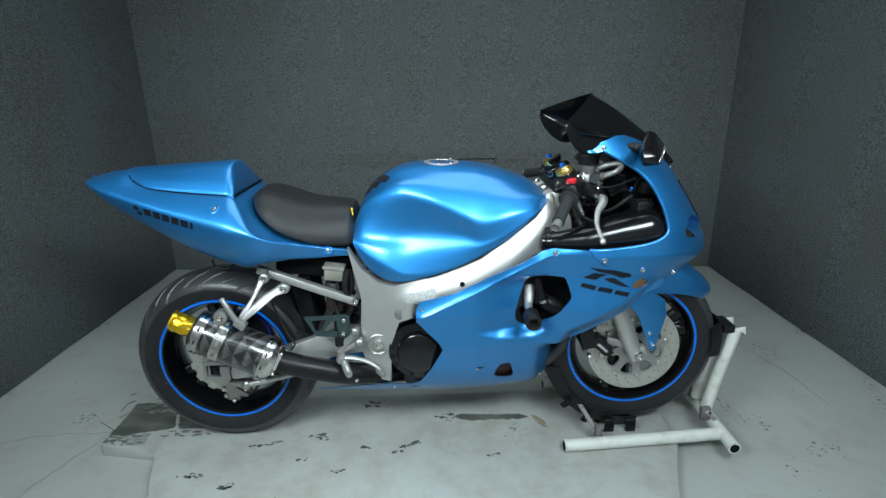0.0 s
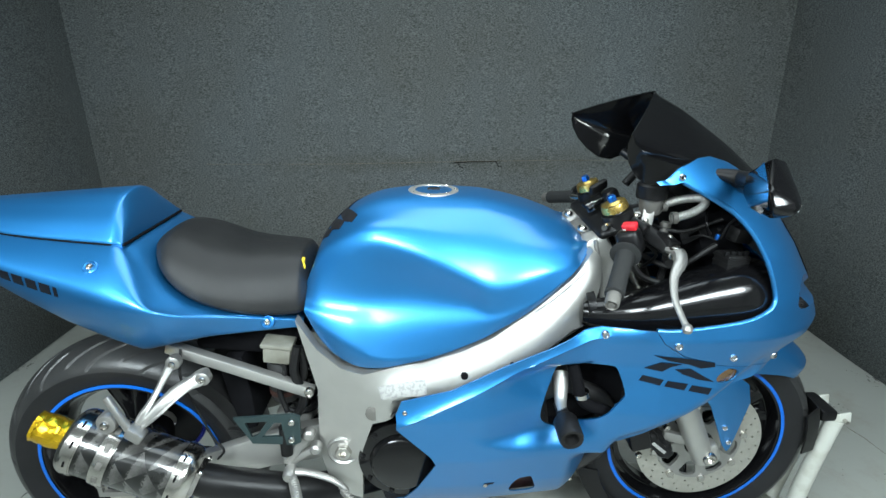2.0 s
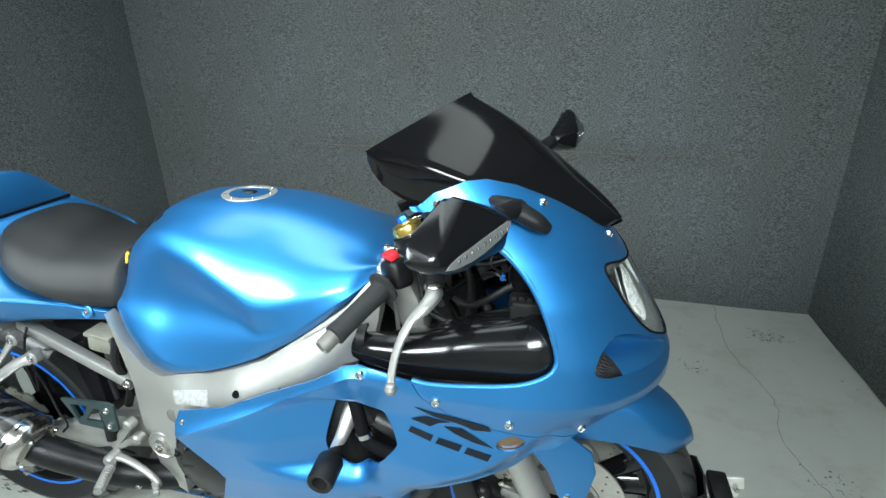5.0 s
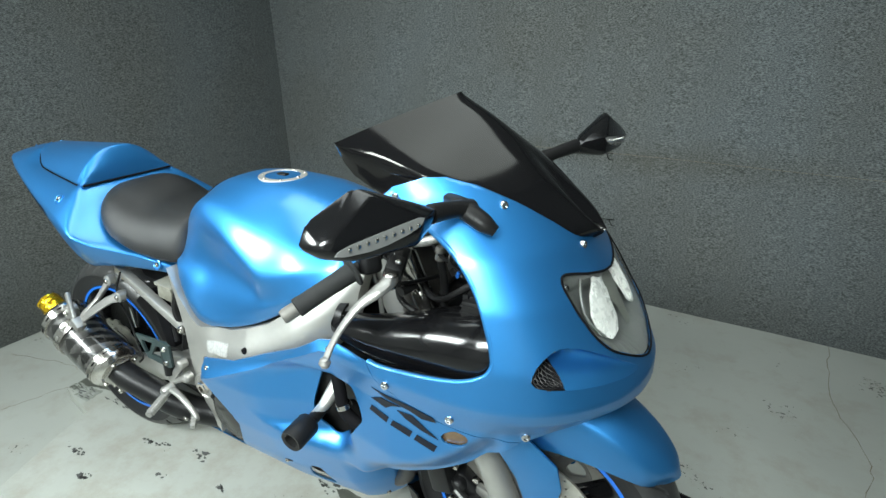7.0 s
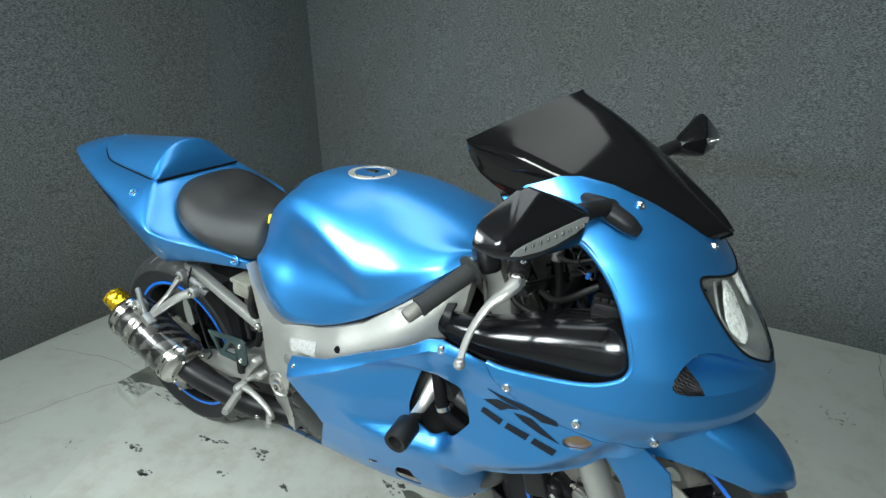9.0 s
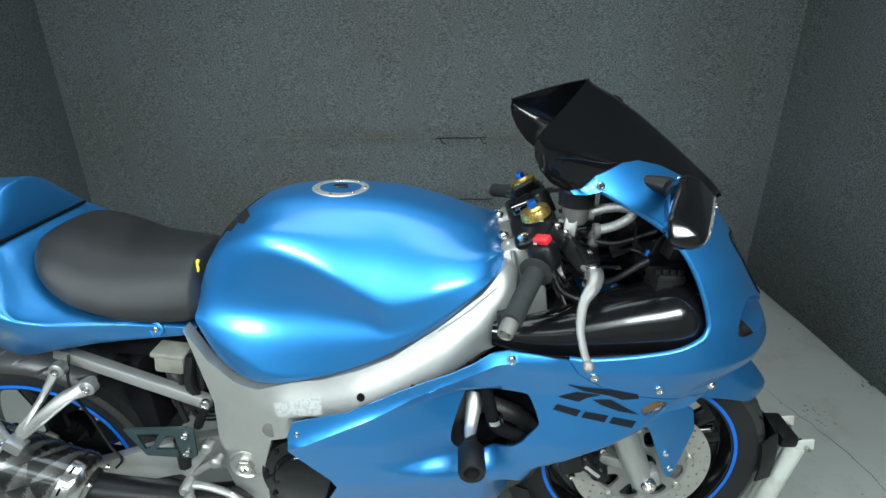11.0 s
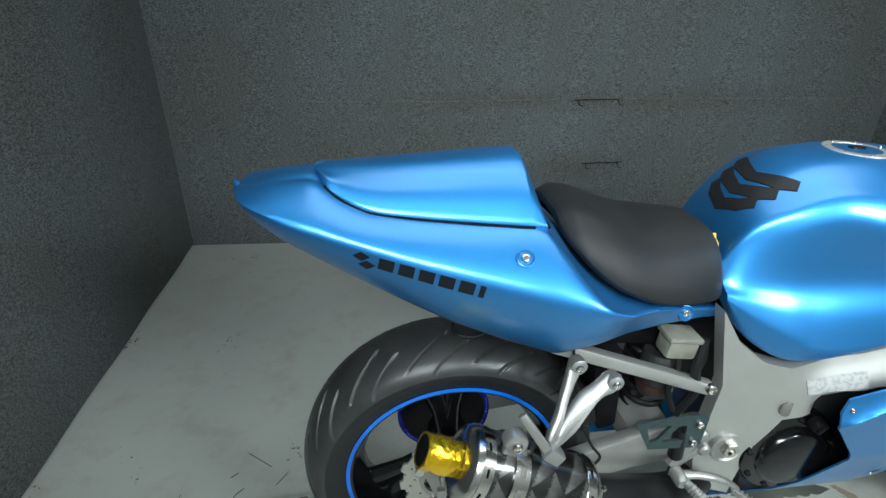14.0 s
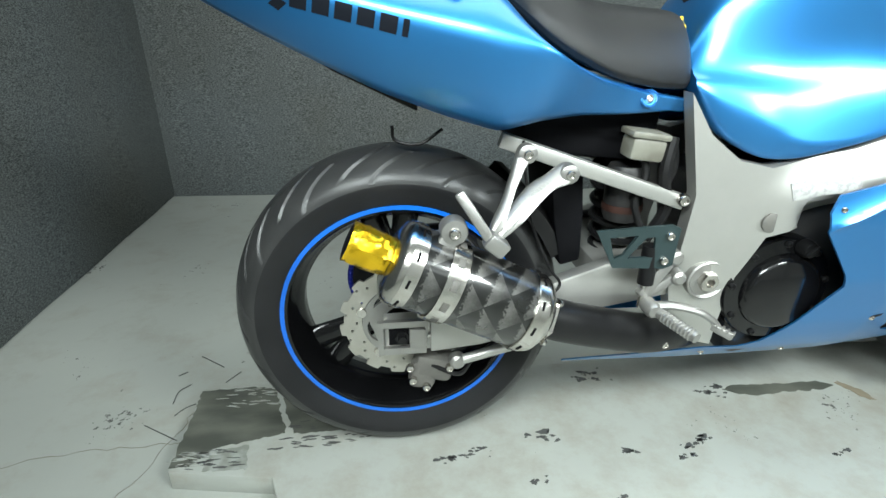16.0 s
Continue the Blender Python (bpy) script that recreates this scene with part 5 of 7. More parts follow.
part("torque_rod", tube([(-0.605, -0.158, 0.268), (-0.50, -0.152, 0.290), (-0.36, -0.14, 0.318)], 0.0095, 10, 5), "silver", rc, "silver brake torque rod")
part("rod_eye", lathe([(0, -0.010), (0.009, -0.010), (0.014, -0.006), (0.014, 0.010), (0, 0.010)], (-0.605, -0.158, 0.268), "y", 20), "cast", rc)
part("brake_hose", tube([(-0.65, -0.14, 0.25), (-0.60, -0.15, 0.232), (-0.57, -0.14, 0.26), (-0.5, -0.12, 0.30)], 0.004, 8, 6), "plastic", rc)
part("chain_run", bar_between((-0.66, 0.115, 0.42), (-0.2, 0.10, 0.45), 0.014, 0.014, 0.003), "satin", bike, "dark drive chain run")

# ---- exhaust ----
P0, P1 = Vector((-0.716, -0.214, 0.504)), Vector((-0.485, -0.215, 0.392))
ax = (P1 - P0).normalized()
L = (P1 - P0).length
can = part("silencer", lathe([(0.0, 0.02), (0.062, 0.02), (0.065, 0.03), (0.065, L - 0.03), (0.062, L - 0.02), (0, L - 0.02)], P0, tilt=ax, seg=56), carbon_material(), bike, "carbon fibre silencer can")
part("rear_cap", lathe([(0.028, -0.004), (0.042, -0.006), (0.061, 0.002), (0.0665, 0.010), (0.0665, 0.036), (0.028, 0.036)], P0, tilt=ax, seg=56, closed=True), "steel", can, "polished steel end cap")
part("front_cap", lathe([(0.030, L + 0.008), (0.050, L + 0.008), (0.064, L - 0.004), (0.0665, L - 0.012), (0.0665, L - 0.034), (0.03, L - 0.034)], P0, tilt=ax, seg=56, closed=True), "steel", can, "polished steel end cap")
for h in (0.024, L - 0.024):
    part("rivet_strap", lathe([(0.0655, -0.009), (0.068, -0.009), (0.068, 0.009), (0.0655, 0.009)], P0 + ax * h, tilt=ax, seg=56, closed=True), "steel", can)
    for k in range(10):
        a = 2 * math.pi * k / 10
        u = ax.cross(Vector((0, 0, 1))).normalized()
        w = ax.cross(u)
        d = u * math.cos(a) + w * math.sin(a)
        part("strap_slot", bar_between(P0 + ax * h + d * 0.0682 - ax.cross(d) * 0.007, P0 + ax * h + d * 0.0682 + ax.cross(d) * 0.007, 0.004, 0.0015, 0.0005, d), "seam", can)
clamp = part("clamp_band", lathe([(0.0660, -0.0145), (0.0695, -0.0145), (0.0695, 0.0145), (0.0660, 0.0145)], P0 + ax * 0.088, tilt=ax, seg=56, closed=True), "steel", can, "polished clamp band")
u = ax.cross(Vector((0, 0, 1))).normalized()
for k in range(12):
    a = 2 * math.pi * k / 12 + 0.2
    d = u * math.cos(a) + ax.cross(u) * math.sin(a)
    part("band_window", bar_between(P0 + ax * 0.088 + d * 0.0697 - ax.cross(d) * 0.008, P0 + ax * 0.088 + d * 0.0697 + ax.cross(d) * 0.008, 0.011, 0.0012, 0.0004, d), "dust", clamp)
lug = part("clamp_lug", bar_between((-0.640, -0.235, 0.520), (-0.624, -0.226, 0.548), 0.030, 0.014, 0.004), "cast", clamp, "silver clamp lug")
part("clamp_boss", lathe([(0, -0.016), (0.007, -0.016), (0.009, -0.013), (0.019, -0.012), (0.021, -0.008), (0.021, 0.012), (0, 0.012)], (-0.623, -0.226, 0.551), "y", 24), "cast", clamp)
bolt("clamp_bolt", (-0.623, -0.243, 0.551), (0, -1, 0), 0.009, clamp)
rnd = random.Random(5)
rows = []
for i in range(13):
    t = i / 12
    c = P0 + Vector((-0.004, 0.0, 0.004)) - ax * (0.066 * t) + Vector((0, 0.0, 0.0))
    rad = 0.029 + 0.003 * math.sin(t * 3) + (0.002 if i == 12 else 0)
    rows.append([c + (u * math.cos(a) + ax.cross(u) * math.sin(a)) * (rad + rnd.uniform(-0.0016, 0.0016)) for a in (2 * math.pi * k / 28 for k in range(28))])
rows.append([c - (q - c) * 0.0 + (q - c) * -0.12 for q in rows[-1]])
bm = bmesh.new()
grid_faces(bm, rows, close_v=True, cap=True)
part("foil_tip", bm, "gold", can, "exhaust tip wrapped in crinkled gold foil", 20)
# a flat dark disc closes the tip in place of an open bore
part("tip_disc", lathe([(0, 0.0015), (0.022, 0.0015), (0.0265, 0.0)], c, tilt=-ax, seg=28), "seam", can, "dark disc at the exhaust opening")
part("link_pipe", tube([P1 + ax * -0.01, P1 + ax * 0.05 + Vector((0, 0.005, 0.004)), (-0.36, -0.195, 0.345), (-0.27, -0.175, 0.315), (-0.18, -0.13, 0.285), (-0.05, -0.06, 0.25)], [0.034, 0.036, 0.036, 0.036, 0.034, 0.032], 20, 8), "satin", can, "matt black link pipe")
part("pipe_flange", lathe([(0.034, -0.006), (0.046, -0.006), (0.046, 0.006), (0.034, 0.006)], P1 + ax * 0.012, tilt=ax, seg=6, closed=True), "steel", can)
for k in range(4):
    a = 2 * math.pi * k / 4 + 0.5
    bolt("flange_bolt", P1 + ax * 0.017 + (u * math.cos(a) + ax.cross(u) * math.sin(a)) * 0.047, ax, 0.006, can, "steel")
bolt("pipe_bolt", (-0.235, -0.197, 0.300), (0, -1, 0), 0.007, can)

# ---- rearset: heel guard, bracket, peg, pedal ----
guard = part("heel_guard", sheet([(-0.386, 0.524), (-0.258, 0.530), (-0.244, 0.524), (-0.248, 0.458), (-0.262, 0.452), (-0.352, 0.458)],
                                 [[(-0.363, 0.512), (-0.315, 0.514), (-0.338, 0.480), (-0.352, 0.474)], [(-0.330, 0.474), (-0.300, 0.510), (-0.285, 0.510), (-0.283, 0.474)]],
                                 lambda u, v: (u, -0.192, v), 0.012, 0.006, lambda u, v: (0, 1, 0)), "green", bike, "dark green-grey alloy heel guard")
for x, z in ((-0.262, 0.512), (-0.266, 0.468)):
    bolt("guard_bolt", (x, -0.196, z), (0, -1, 0), 0.0075, guard)
rs = part("footrest_bracket", bar_between((-0.29, -0.18, 0.395), (-0.234, -0.168, 0.463), 0.022, 0.016, 0.005), "cast", bike, "silver footrest bracket")
part("bracket_arm", bar_between((-0.29, -0.18, 0.390), (-0.222, -0.168, 0.425), 0.018, 0.014, 0.005), "cast", rs)
for x, z in ((-0.234, 0.463), (-0.222, 0.424)):
    part("bracket_boss", lathe([(0, -0.012), (0.008, -0.012), (0.013, -0.008), (0.014, 0.01)], (x, -0.172, z), "y", 18), "cast", rs)
part("master_cylinder", tube([(-0.283, -0.178, 0.49), (-0.284, -0.18, 0.42)], 0.014, 14, 3), "satin", rs, "rear brake master cylinder")
part("push_rod", tube([(-0.284, -0.18, 0.42), (-0.288, -0.182, 0.375)], 0.006, 8, 3), "steel", rs)
part("peg_pivot", lathe([(0, -0.018), (0.010, -0.018), (0.014, -0.012), (0.014, 0.014)], (-0.278, -0.20, 0.383), "y", 18), "cast", rs)
part("footpeg", tube([(-0.272, -0.205, 0.380), (-0.258, -0.24, 0.377), (-0.240, -0.285, 0.373)], [0.009, 0.010, 0.009], 12, 5), "cast", rs, "knurled silver footpeg")
for k in range(9):
    t = 0.25 + 0.08 * k
    c = Vector((-0.272, -0.205, 0.380)).lerp(Vector((-0.240, -0.285, 0.373)), t)
    part("peg_ridge", lathe([(0.009, -0.002), (0.0115, 0), (0.009, 0.002)], c, tilt=(0.037, -0.093, -0.014), seg=14, closed=True), "cast", rs)
ped = part("brake_pedal", tube([(-0.28, -0.195, 0.382), (-0.24, -0.20, 0.384), (-0.19, -0.208, 0.372), (-0.158, -0.212, 0.35), (-0.152, -0.214, 0.338)], [0.011, 0.009, 0.008, 0.007, 0.006], 10, 5, squash=0.8), "cast", bike, "silver rear brake pedal")
part("pedal_pad", bar_between((-0.165, -0.212, 0.345), (-0.140, -0.238, 0.337), 0.014, 0.012, 0.003), "cast", ped)
for k in range(5):
    c = Vector((-0.165, -0.212, 0.352)).lerp(Vector((-0.140, -0.238, 0.344)), k / 4)
    part("pad_ridge", rounded_box((0.004, 0.014, 0.004), pose(*c, 0, 0, -45), 0.001), "cast", ped)

# ---- fairing skin: one surface for side panels, nose and lamp ----
FZ = [0.19, 0.25, 0.33, 0.43, 0.55, 0.62, 0.66, 0.70, 0.725, 0.79, 0.88, 0.95, 1.03, 1.10]
F_NOSE = [0.70, 0.74, 0.78, 0.80, 0.82, 0.835, 0.858, 0.900, 0.900, 0.872, 0.818, 0.768, 0.690, 0.62]
F_SIDE = [0.45, 0.47, 0.50, 0.54, 0.58, 0.59, 0.59, 0.60, 0.60, 0.60, 0.58, 0.55, 0.47, 0.40]
F_HALF = [0.110, 0.160, 0.200, 0.235, 0.255, 0.250, 0.250, 0.262, 0.270, 0.262, 0.248, 0.228, 0.203, 0.190]
F_POW = [1.0, 1.0, 1.0, 1.0, 1.0, 1.0, 0.95, 0.9, 0.85, 0.8, 0.8, 0.85, 0.9, 0.9]


LIP = [(0.100, 0.505), (0.111, 0.497), (0.16, 0.470), (0.216, 0.451), (0.281, 0.444), (0.332, 0.448), (0.362, 0.462)]
CREASE = [(-0.05, 0.527), (-0.029, 0.537), (0.089, 0.590), (0.183, 0.634), (0.276, 0.686), (0.350, 0.726), (0.39, 0.737), (0.46, 0.739)]


def scoop(x, z):
    """How far the side panel is dished in ahead of its vent, and turned in above its crease."""
    d = 0.0
    if 0.10 < x < 0.40 and 0.43 < z < 0.70:
        run = smooth01((x - 0.10) / 0.19)
        rise = z - lerp_table(x, *zip(*LIP))
        if rise > 0:
            d += 0.036 * run * smooth01((0.40 - x) / 0.06) * smooth01(rise / (0.010 + 0.034 * run)) * smooth01((0.665 - z) / (0.09 - 0.06 * run))
    if x < 0.46:
        d += 0.013 * math.tanh(max(0.0, z - lerp_table(x, *zip(*CREASE))) / 0.03) * smooth01((0.46 - x) / 0.05)
    near = abs(z - lerp_table(x, *zip(*CREASE)))
    if near < 0.004 and x < 0.45:
        d -= 0.0028 * (1 - near / 0.004)
    d += 0.018 * smooth01((0.30 - z) / 0.12)
    if x > 0.335 and z < 0.43:
        d += 0.09 * ((x - 0.335) / 0.075) ** 1.5 * smooth01((0.435 - z) / 0.05)
    return d


FRONT_EDGE = [(0.398, 0.400), (0.482, 0.449), (0.564, 0.498), (0.641, 0.553), (0.735, 0.640)]


def tuck_in(x, z):
    """How far the panel turns in towards the wheel along its lower front edge."""
    if not 0.40 < x < 0.72:
        return 0.0
    return 0.045 * smooth01((lerp_table(x, *zip(*FRONT_EDGE)) + 0.07 - z) / 0.07) * smooth01((x - 0.40) / 0.05) * smooth01((0.72 - x) / 0.06) * smooth01((z - 0.36) / 0.06)


def skin(u, z, lift=0.0):
    """A point of the fairing: u is 0 on the nose, 1 where the side begins, then metres back from there."""
    s = 1 if u >= 0 else -1
    a = abs(u)
    xn, xs, yh, pw = (lerp_table(z, FZ, t) for t in (F_NOSE, F_SIDE, F_HALF, F_POW))
    if a <= 1:
        f = a * math.pi / 2
        x, y = xs + (xn - xs) * max(0.0, math.cos(f)) ** pw, yh * math.sin(f)
        y = y - tuck_in(x, z)
        way = Vector((math.cos(f), -math.sin(f) * 1.3, 0.1)).normalized()
    else:
        x, y = xs - (a - 1), yh
        back = lerp_table(x, [-0.4, -0.2, 0.0, 0.15, 0.35, 0.5, 0.6], [-0.012, -0.004, 0.0, 0.0, -0.022, 0.0, 0.0])
        y = y + back - scoop(x, z) - tuck_in(x, z)
        way = Vector((0, -1, 0.05))
    return Vector((x, -y * s, z)) + Vector((way.x, way.y * s, way.z)) * lift


def u_at(x, z):
    """The skin coordinate for a place seen from the side."""
    xn, xs, pw = (lerp_table(z, FZ, t) for t in (F_NOSE, F_SIDE, F_POW))
    if x <= xs:
        return 1 + (xs - x)
    f = min(1.0, (x - xs) / (xn - xs)) ** (1 / pw)
    return math.acos(f) / (math.pi / 2)


def u_across(y, z):
    """The skin coordinate for a place seen from ahead."""
    return math.asin(min(1.0, y / lerp_table(z, FZ, F_HALF))) / (math.pi / 2)


def ring(pts):
    return [(u_at(x, z), z) for x, z in pts]


def dense(pts, step=0.02):
    return resample(pts, step)


def inward(u, v):
    p = skin(u, v)
    return Vector((-0.5 * (p.x > 0.62), 1 if p.y < 0 else -1, 0)).normalized()


SIDE = [(-0.034, 0.560), (-0.022, 0.588), (0.080, 0.612), (0.129, 0.635), (0.280, 0.705), (0.340, 0.741), (0.372, 0.750), (0.470, 0.7465), (0.487, 0.722), (0.530, 0.690), (0.60, 0.664), (0.68, 0.648), (0.735, 0.640),
        (0.688, 0.596), (0.641, 0.553), (0.602, 0.525), (0.564, 0.498), (0.523, 0.4735), (0.482, 0.449), (0.402, 0.402), (0.402, 0.385), (0.412, 0.33), (0.424, 0.256), (0.390, 0.245), (0.219, 0.213), (0.0, 0.203), (-0.118, 0.201), (-0.385, 0.207), (-0.385, 0.214),
        (-0.223, 0.252), (-0.131, 0.262), (-0.060, 0.258), (-0.030, 0.275), (0.004, 0.334), (0.045, 0.420), (0.035, 0.445), (-0.034, 0.530)]
VENT = [(0.302, 0.648), (0.334, 0.660), (0.405, 0.660), (0.415, 0.650), (0.434, 0.595), (0.428, 0.582), (0.381, 0.521), (0.335, 0.482), (0.315, 0.478), (0.279, 0.495), (0.270, 0.515), (0.272, 0.55)]
LOWVENT = [(0.222, 0.347), (0.256, 0.354), (0.262, 0.345), (0.279, 0.280), (0.206, 0.284)]
SIGNAL = [(0.608, 0.630), (0.612, 0.640), (0.632, 0.654), (0.652, 0.648), (0.658, 0.638), (0.650, 0.622), (0.615, 0.619)]
bm = sheet(ring(dense(SIDE)), [ring(soften(VENT, 2)), ring(soften(LOWVENT, 2)), ring(soften(SIGNAL, 2))], lambda u, v: skin(u, v), 0.0095, 0.004, inward, [ring(LIP), ring(CREASE[1:-1])])
for s in (1, -1):
    panel = part("side_fairing", mirrored(bm) if s > 0 else bm, "blue", bike, "metallic blue side fairing with cut-out vent", 50)
side_right = panel
# added dark sheets put the shade behind the vents into colour; copper-toned below
for s in (-1, 1):
    bm = sheet(ring(dense([(0.19, 0.70), (0.44, 0.70), (0.56, 0.66), (0.48, 0.50), (0.34, 0.42), (0.2, 0.42)])), [], lambda u, v: skin(u, v) + Vector((0.02, 0.115, 0)), 0.03, 0.003, inward)
    part("vent_backing", bm if s < 0 else mirrored(bm), "seam", bike)
    bm = sheet(ring(dense([(0.18, 0.38), (0.30, 0.38), (0.31, 0.25), (0.18, 0.25)])), [], lambda u, v: skin(u, v) + Vector((0, 0.02, 0)), 0.03, 0.003, inward)
    part("vent_backing", bm if s < 0 else mirrored(bm), "copper", bike)
lens = sheet(ring(soften(SIGNAL, 2)), [], lambda u, v: skin(u, v, -0.006), 0.008, 0.003, inward)
part("turn_signal", lens, "amber", side_right, "small amber turn signal lens")
for x, z in ((0.377, 0.737), (0.513, 0.718), (0.630, 0.683), (0.744, 0.657)):
    bolt("fairing_screw", skin(u_at(x, z), z, 0.0015), (skin(u_at(x, z), z, 1) - skin(u_at(x, z), z)), 0.0085, side_right, "chrome")
for x, z in ((-0.015, 0.566), (0.375, 0.256), (0.155, 0.335), (-0.12, 0.238), (0.06, 0.226)):
    bolt("fairing_screw", skin(u_at(x, z), z, 0.0005), (0, -1, 0), 0.0055, side_right, "steel")
for s in (0.335,):
    part("scuff_mark", sheet(ring([(0.150, 0.334), (0.172, 0.337), (0.175, 0.343), (0.152, 0.341)]), [], lambda u, v: skin(u, v, 0.001), 0.008, 0.0005, inward), "decal", side_right)


def panel_decal(name, polys, label):
    for q in polys:
        part(name, sheet(ring(dense(q, 0.01)), [], lambda u, v: skin(u, v, 0.0016), 0.01, 0.001, inward), "decal", side_right, label)


# model emblem: a plain angular mark over plain bars
EMBLEM = [[(0.474, 0.693), (0.540, 0.684), (0.597, 0.671), (0.601, 0.660), (0.572, 0.657), (0.548, 0.668), (0.503, 0.680)],
          [(0.462, 0.658), (0.492, 0.675), (0.532, 0.669), (0.512, 0.662), (0.497, 0.652)],
          [(0.522, 0.656), (0.552, 0.657), (0.604, 0.625), (0.570, 0.632), (0.538, 0.645)]]
panel_decal("emblem", EMBLEM, "dark angular emblem")
for k in range(3):
    x0, z0 = 0.455 + 0.050 * k, 0.6415 - 0.0115 * k
    panel_decal("emblem_bar", [[(x0 + 0.006, z0), (x0 + 0.047, z0 - 0.0085), (x0 + 0.041, z0 - 0.022), (x0, z0 - 0.012)]], "dark bar of model lettering")

# ---- upper fairing with lamp and cockpit cut-outs ----
LAMP = [(0.0, 0.893), (0.035, 0.897), (0.08, 0.907), (0.120, 0.917), (0.133, 0.911), (0.138, 0.895), (0.138, 0.865), (0.128, 0.824), (0.108, 0.795), (0.06, 0.767), (0.025, 0.752), (0.0, 0.749)]
SCREENEDGE = [(0.0, 0.948), (0.035, 0.955), (0.062, 0.975), (0.10, 1.013), (0.135, 1.045)]
lamp_u = [(u_across(y, z), z) for y, z in LAMP]
CUT = [(0.512, 1.022), (0.565, 0.993), (0.618, 0.958), (0.659, 0.911), (0.686, 0.857), (0.699, 0.815), (0.699, 0.795), (0.685, 0.778), (0.643, 0.762), (0.57, 0.751), (0.503, 0.746), (0.472, 0.7465)]
SEAM = [(0.4885, 0.7222), (0.5312, 0.6906), (0.60, 0.6650), (0.68, 0.6490), (0.738, 0.6415), (0.80, 0.668)]
half = [(u_across(y, z), z) for y, z in SCREENEDGE] + ring([(0.575, 1.060), (0.545, 1.060), (0.500, 1.045), (0.462, 1.022), (0.468, 1.016)]) + ring(CUT) + ring(SEAM) + [(0.3, 0.690), (0.0, 0.697)]
full_outline = half + [(-u, z) for u, z in reversed(half[1:-1])]
lamp_full = lamp_u + [(-u, z) for u, z in reversed(lamp_u[1:-1])]
# air intakes: a teardrop hollow runs back along the nose and ends in a mesh leaf
RIM_TOP = [(0.060, 0.751), (0.080, 0.765), (0.101, 0.779), (0.131, 0.799), (0.150, 0.811), (0.163, 0.818), (0.176, 0.8225)]
RIM_LOW = [(0.060, 0.747), (0.085, 0.748), (0.113, 0.751), (0.140, 0.755), (0.163, 0.758), (0.182, 0.7605), (0.200, 0.763)]
RIM_END = [(0.176, 0.8225), (0.188, 0.824), (0.199, 0.820), (0.210, 0.812), (0.219, 0.802), (0.226, 0.791), (0.229, 0.780), (0.226, 0.771), (0.216, 0.766), (0.200, 0.763)]
HOLLOW = RIM_TOP + RIM_END[1:] + RIM_LOW[-2::-1]
intakes = [[(s * u_across(y, z), z) for y, z in HOLLOW] for s in (-1, 1)]
upper = part("upper_fairing", sheet(full_outline, [lamp_full] + intakes, lambda u, v: skin(u, v), 0.0075, 0.004, inward),
             "blue", bike, "metallic blue upper fairing and nose", 50)
for s in (-1, 1):
    on = lambda p: skin(s * u_across(p[0], p[1]), p[1], -0.0004)
    top, low, end = (spline([tuple(on(p)) for p in line], 6) for line in (RIM_TOP, RIM_LOW, RIM_END))
    back = Vector((-0.95, s * 0.31, 0.0))
    rows = []
    for k, (a, b) in enumerate(zip(top, low)):
        t = k / (len(top) - 1)
        deep = 0.050 * smooth01(t * 1.08) ** 1.15
        rows.append([b.lerp(a, q / 24) + back * deep * lerp_table(q / 24, [0, 0.12, 0.26, 0.40, 0.54, 0.68, 0.82, 0.92, 1], [0, 0.10, 0.27, 0.52, 0.80, 0.97, 0.98, 0.72, 0]) for q in range(25)])
    bm = bmesh.new()
    grid_faces(bm, rows)
    for _ in range(3):
        bmesh.ops.smooth_vert(bm, verts=[v for v in bm.verts if not v.is_boundary], factor=0.5, use_axis_x=True, use_axis_y=True, use_axis_z=True)
    bm.normal_update()
    if sum(f.normal.x for f in bm.faces) < 0:
        bmesh.ops.reverse_faces(bm, faces=bm.faces)
    bmesh.ops.solidify(bm, geom=bm.faces[:], thickness=0.002)
    hollow = part("intake_hollow", bm, "blue", upper, "blue hollow leading to the air intake", 60)
    inner = rows[-1]
    lip = list(reversed(resample_open(end, len(inner))))
    leaf = [[p.lerp(q, k / 10) + back * 0.006 * math.sin(math.pi * k / 10) for p, q in zip(inner, lip)] for k in range(11)]
    bm = bmesh.new()
    grid_faces(bm, leaf)
    bmesh.ops.recalc_face_normals(bm, faces=bm.faces)
    bmesh.ops.solidify(bm, geom=bm.faces[:], thickness=0.001)
    # near-black sheet behind the mesh puts the throat's shade into colour
    part("intake_backing", bm, "seam", upper, "dark sheet closing the air intake")
    bm = bmesh.new()
    at = lambda i, j: leaf[min(10, max(0, i))][min(24, max(0, j))] - back * 0.0012
    for i0 in range(-24, 25, 3):
        for way in (1, -1):
            run = [(i, (i0 if way > 0 else 24 - i0) + way * 2 * i) for i in range(11)]
            run = [q for q in run if 0 <= q[1] <= 24]
            for q, r in zip(run, run[1:]):
                if (at(*q) - at(*r)).length > 0.0025 and min(q[1], r[1]) > 1 and max(q[1], r[1]) < 23:
                    bar_between(at(*q), at(*r), 0.0009, 0.0009, 0, (0.5, s * 0.5, 0.7), bm)
    part("intake_grille", bm, "engine", upper, "wire mesh over the air intake")
part("inner_skin", sheet([(u * 0.985, z) for u, z in full_outline], [[(u * 1.0, z) for u, z in lamp_full]], lambda u, v: skin(u, v, -0.0065 - (0.052 if 0.03 < abs(skin(u, v).y) < 0.25 and 0.71 < v < 0.845 else 0.0)), 0.02, 0.002, inward), "seam", upper, "black inner side of the fairing")
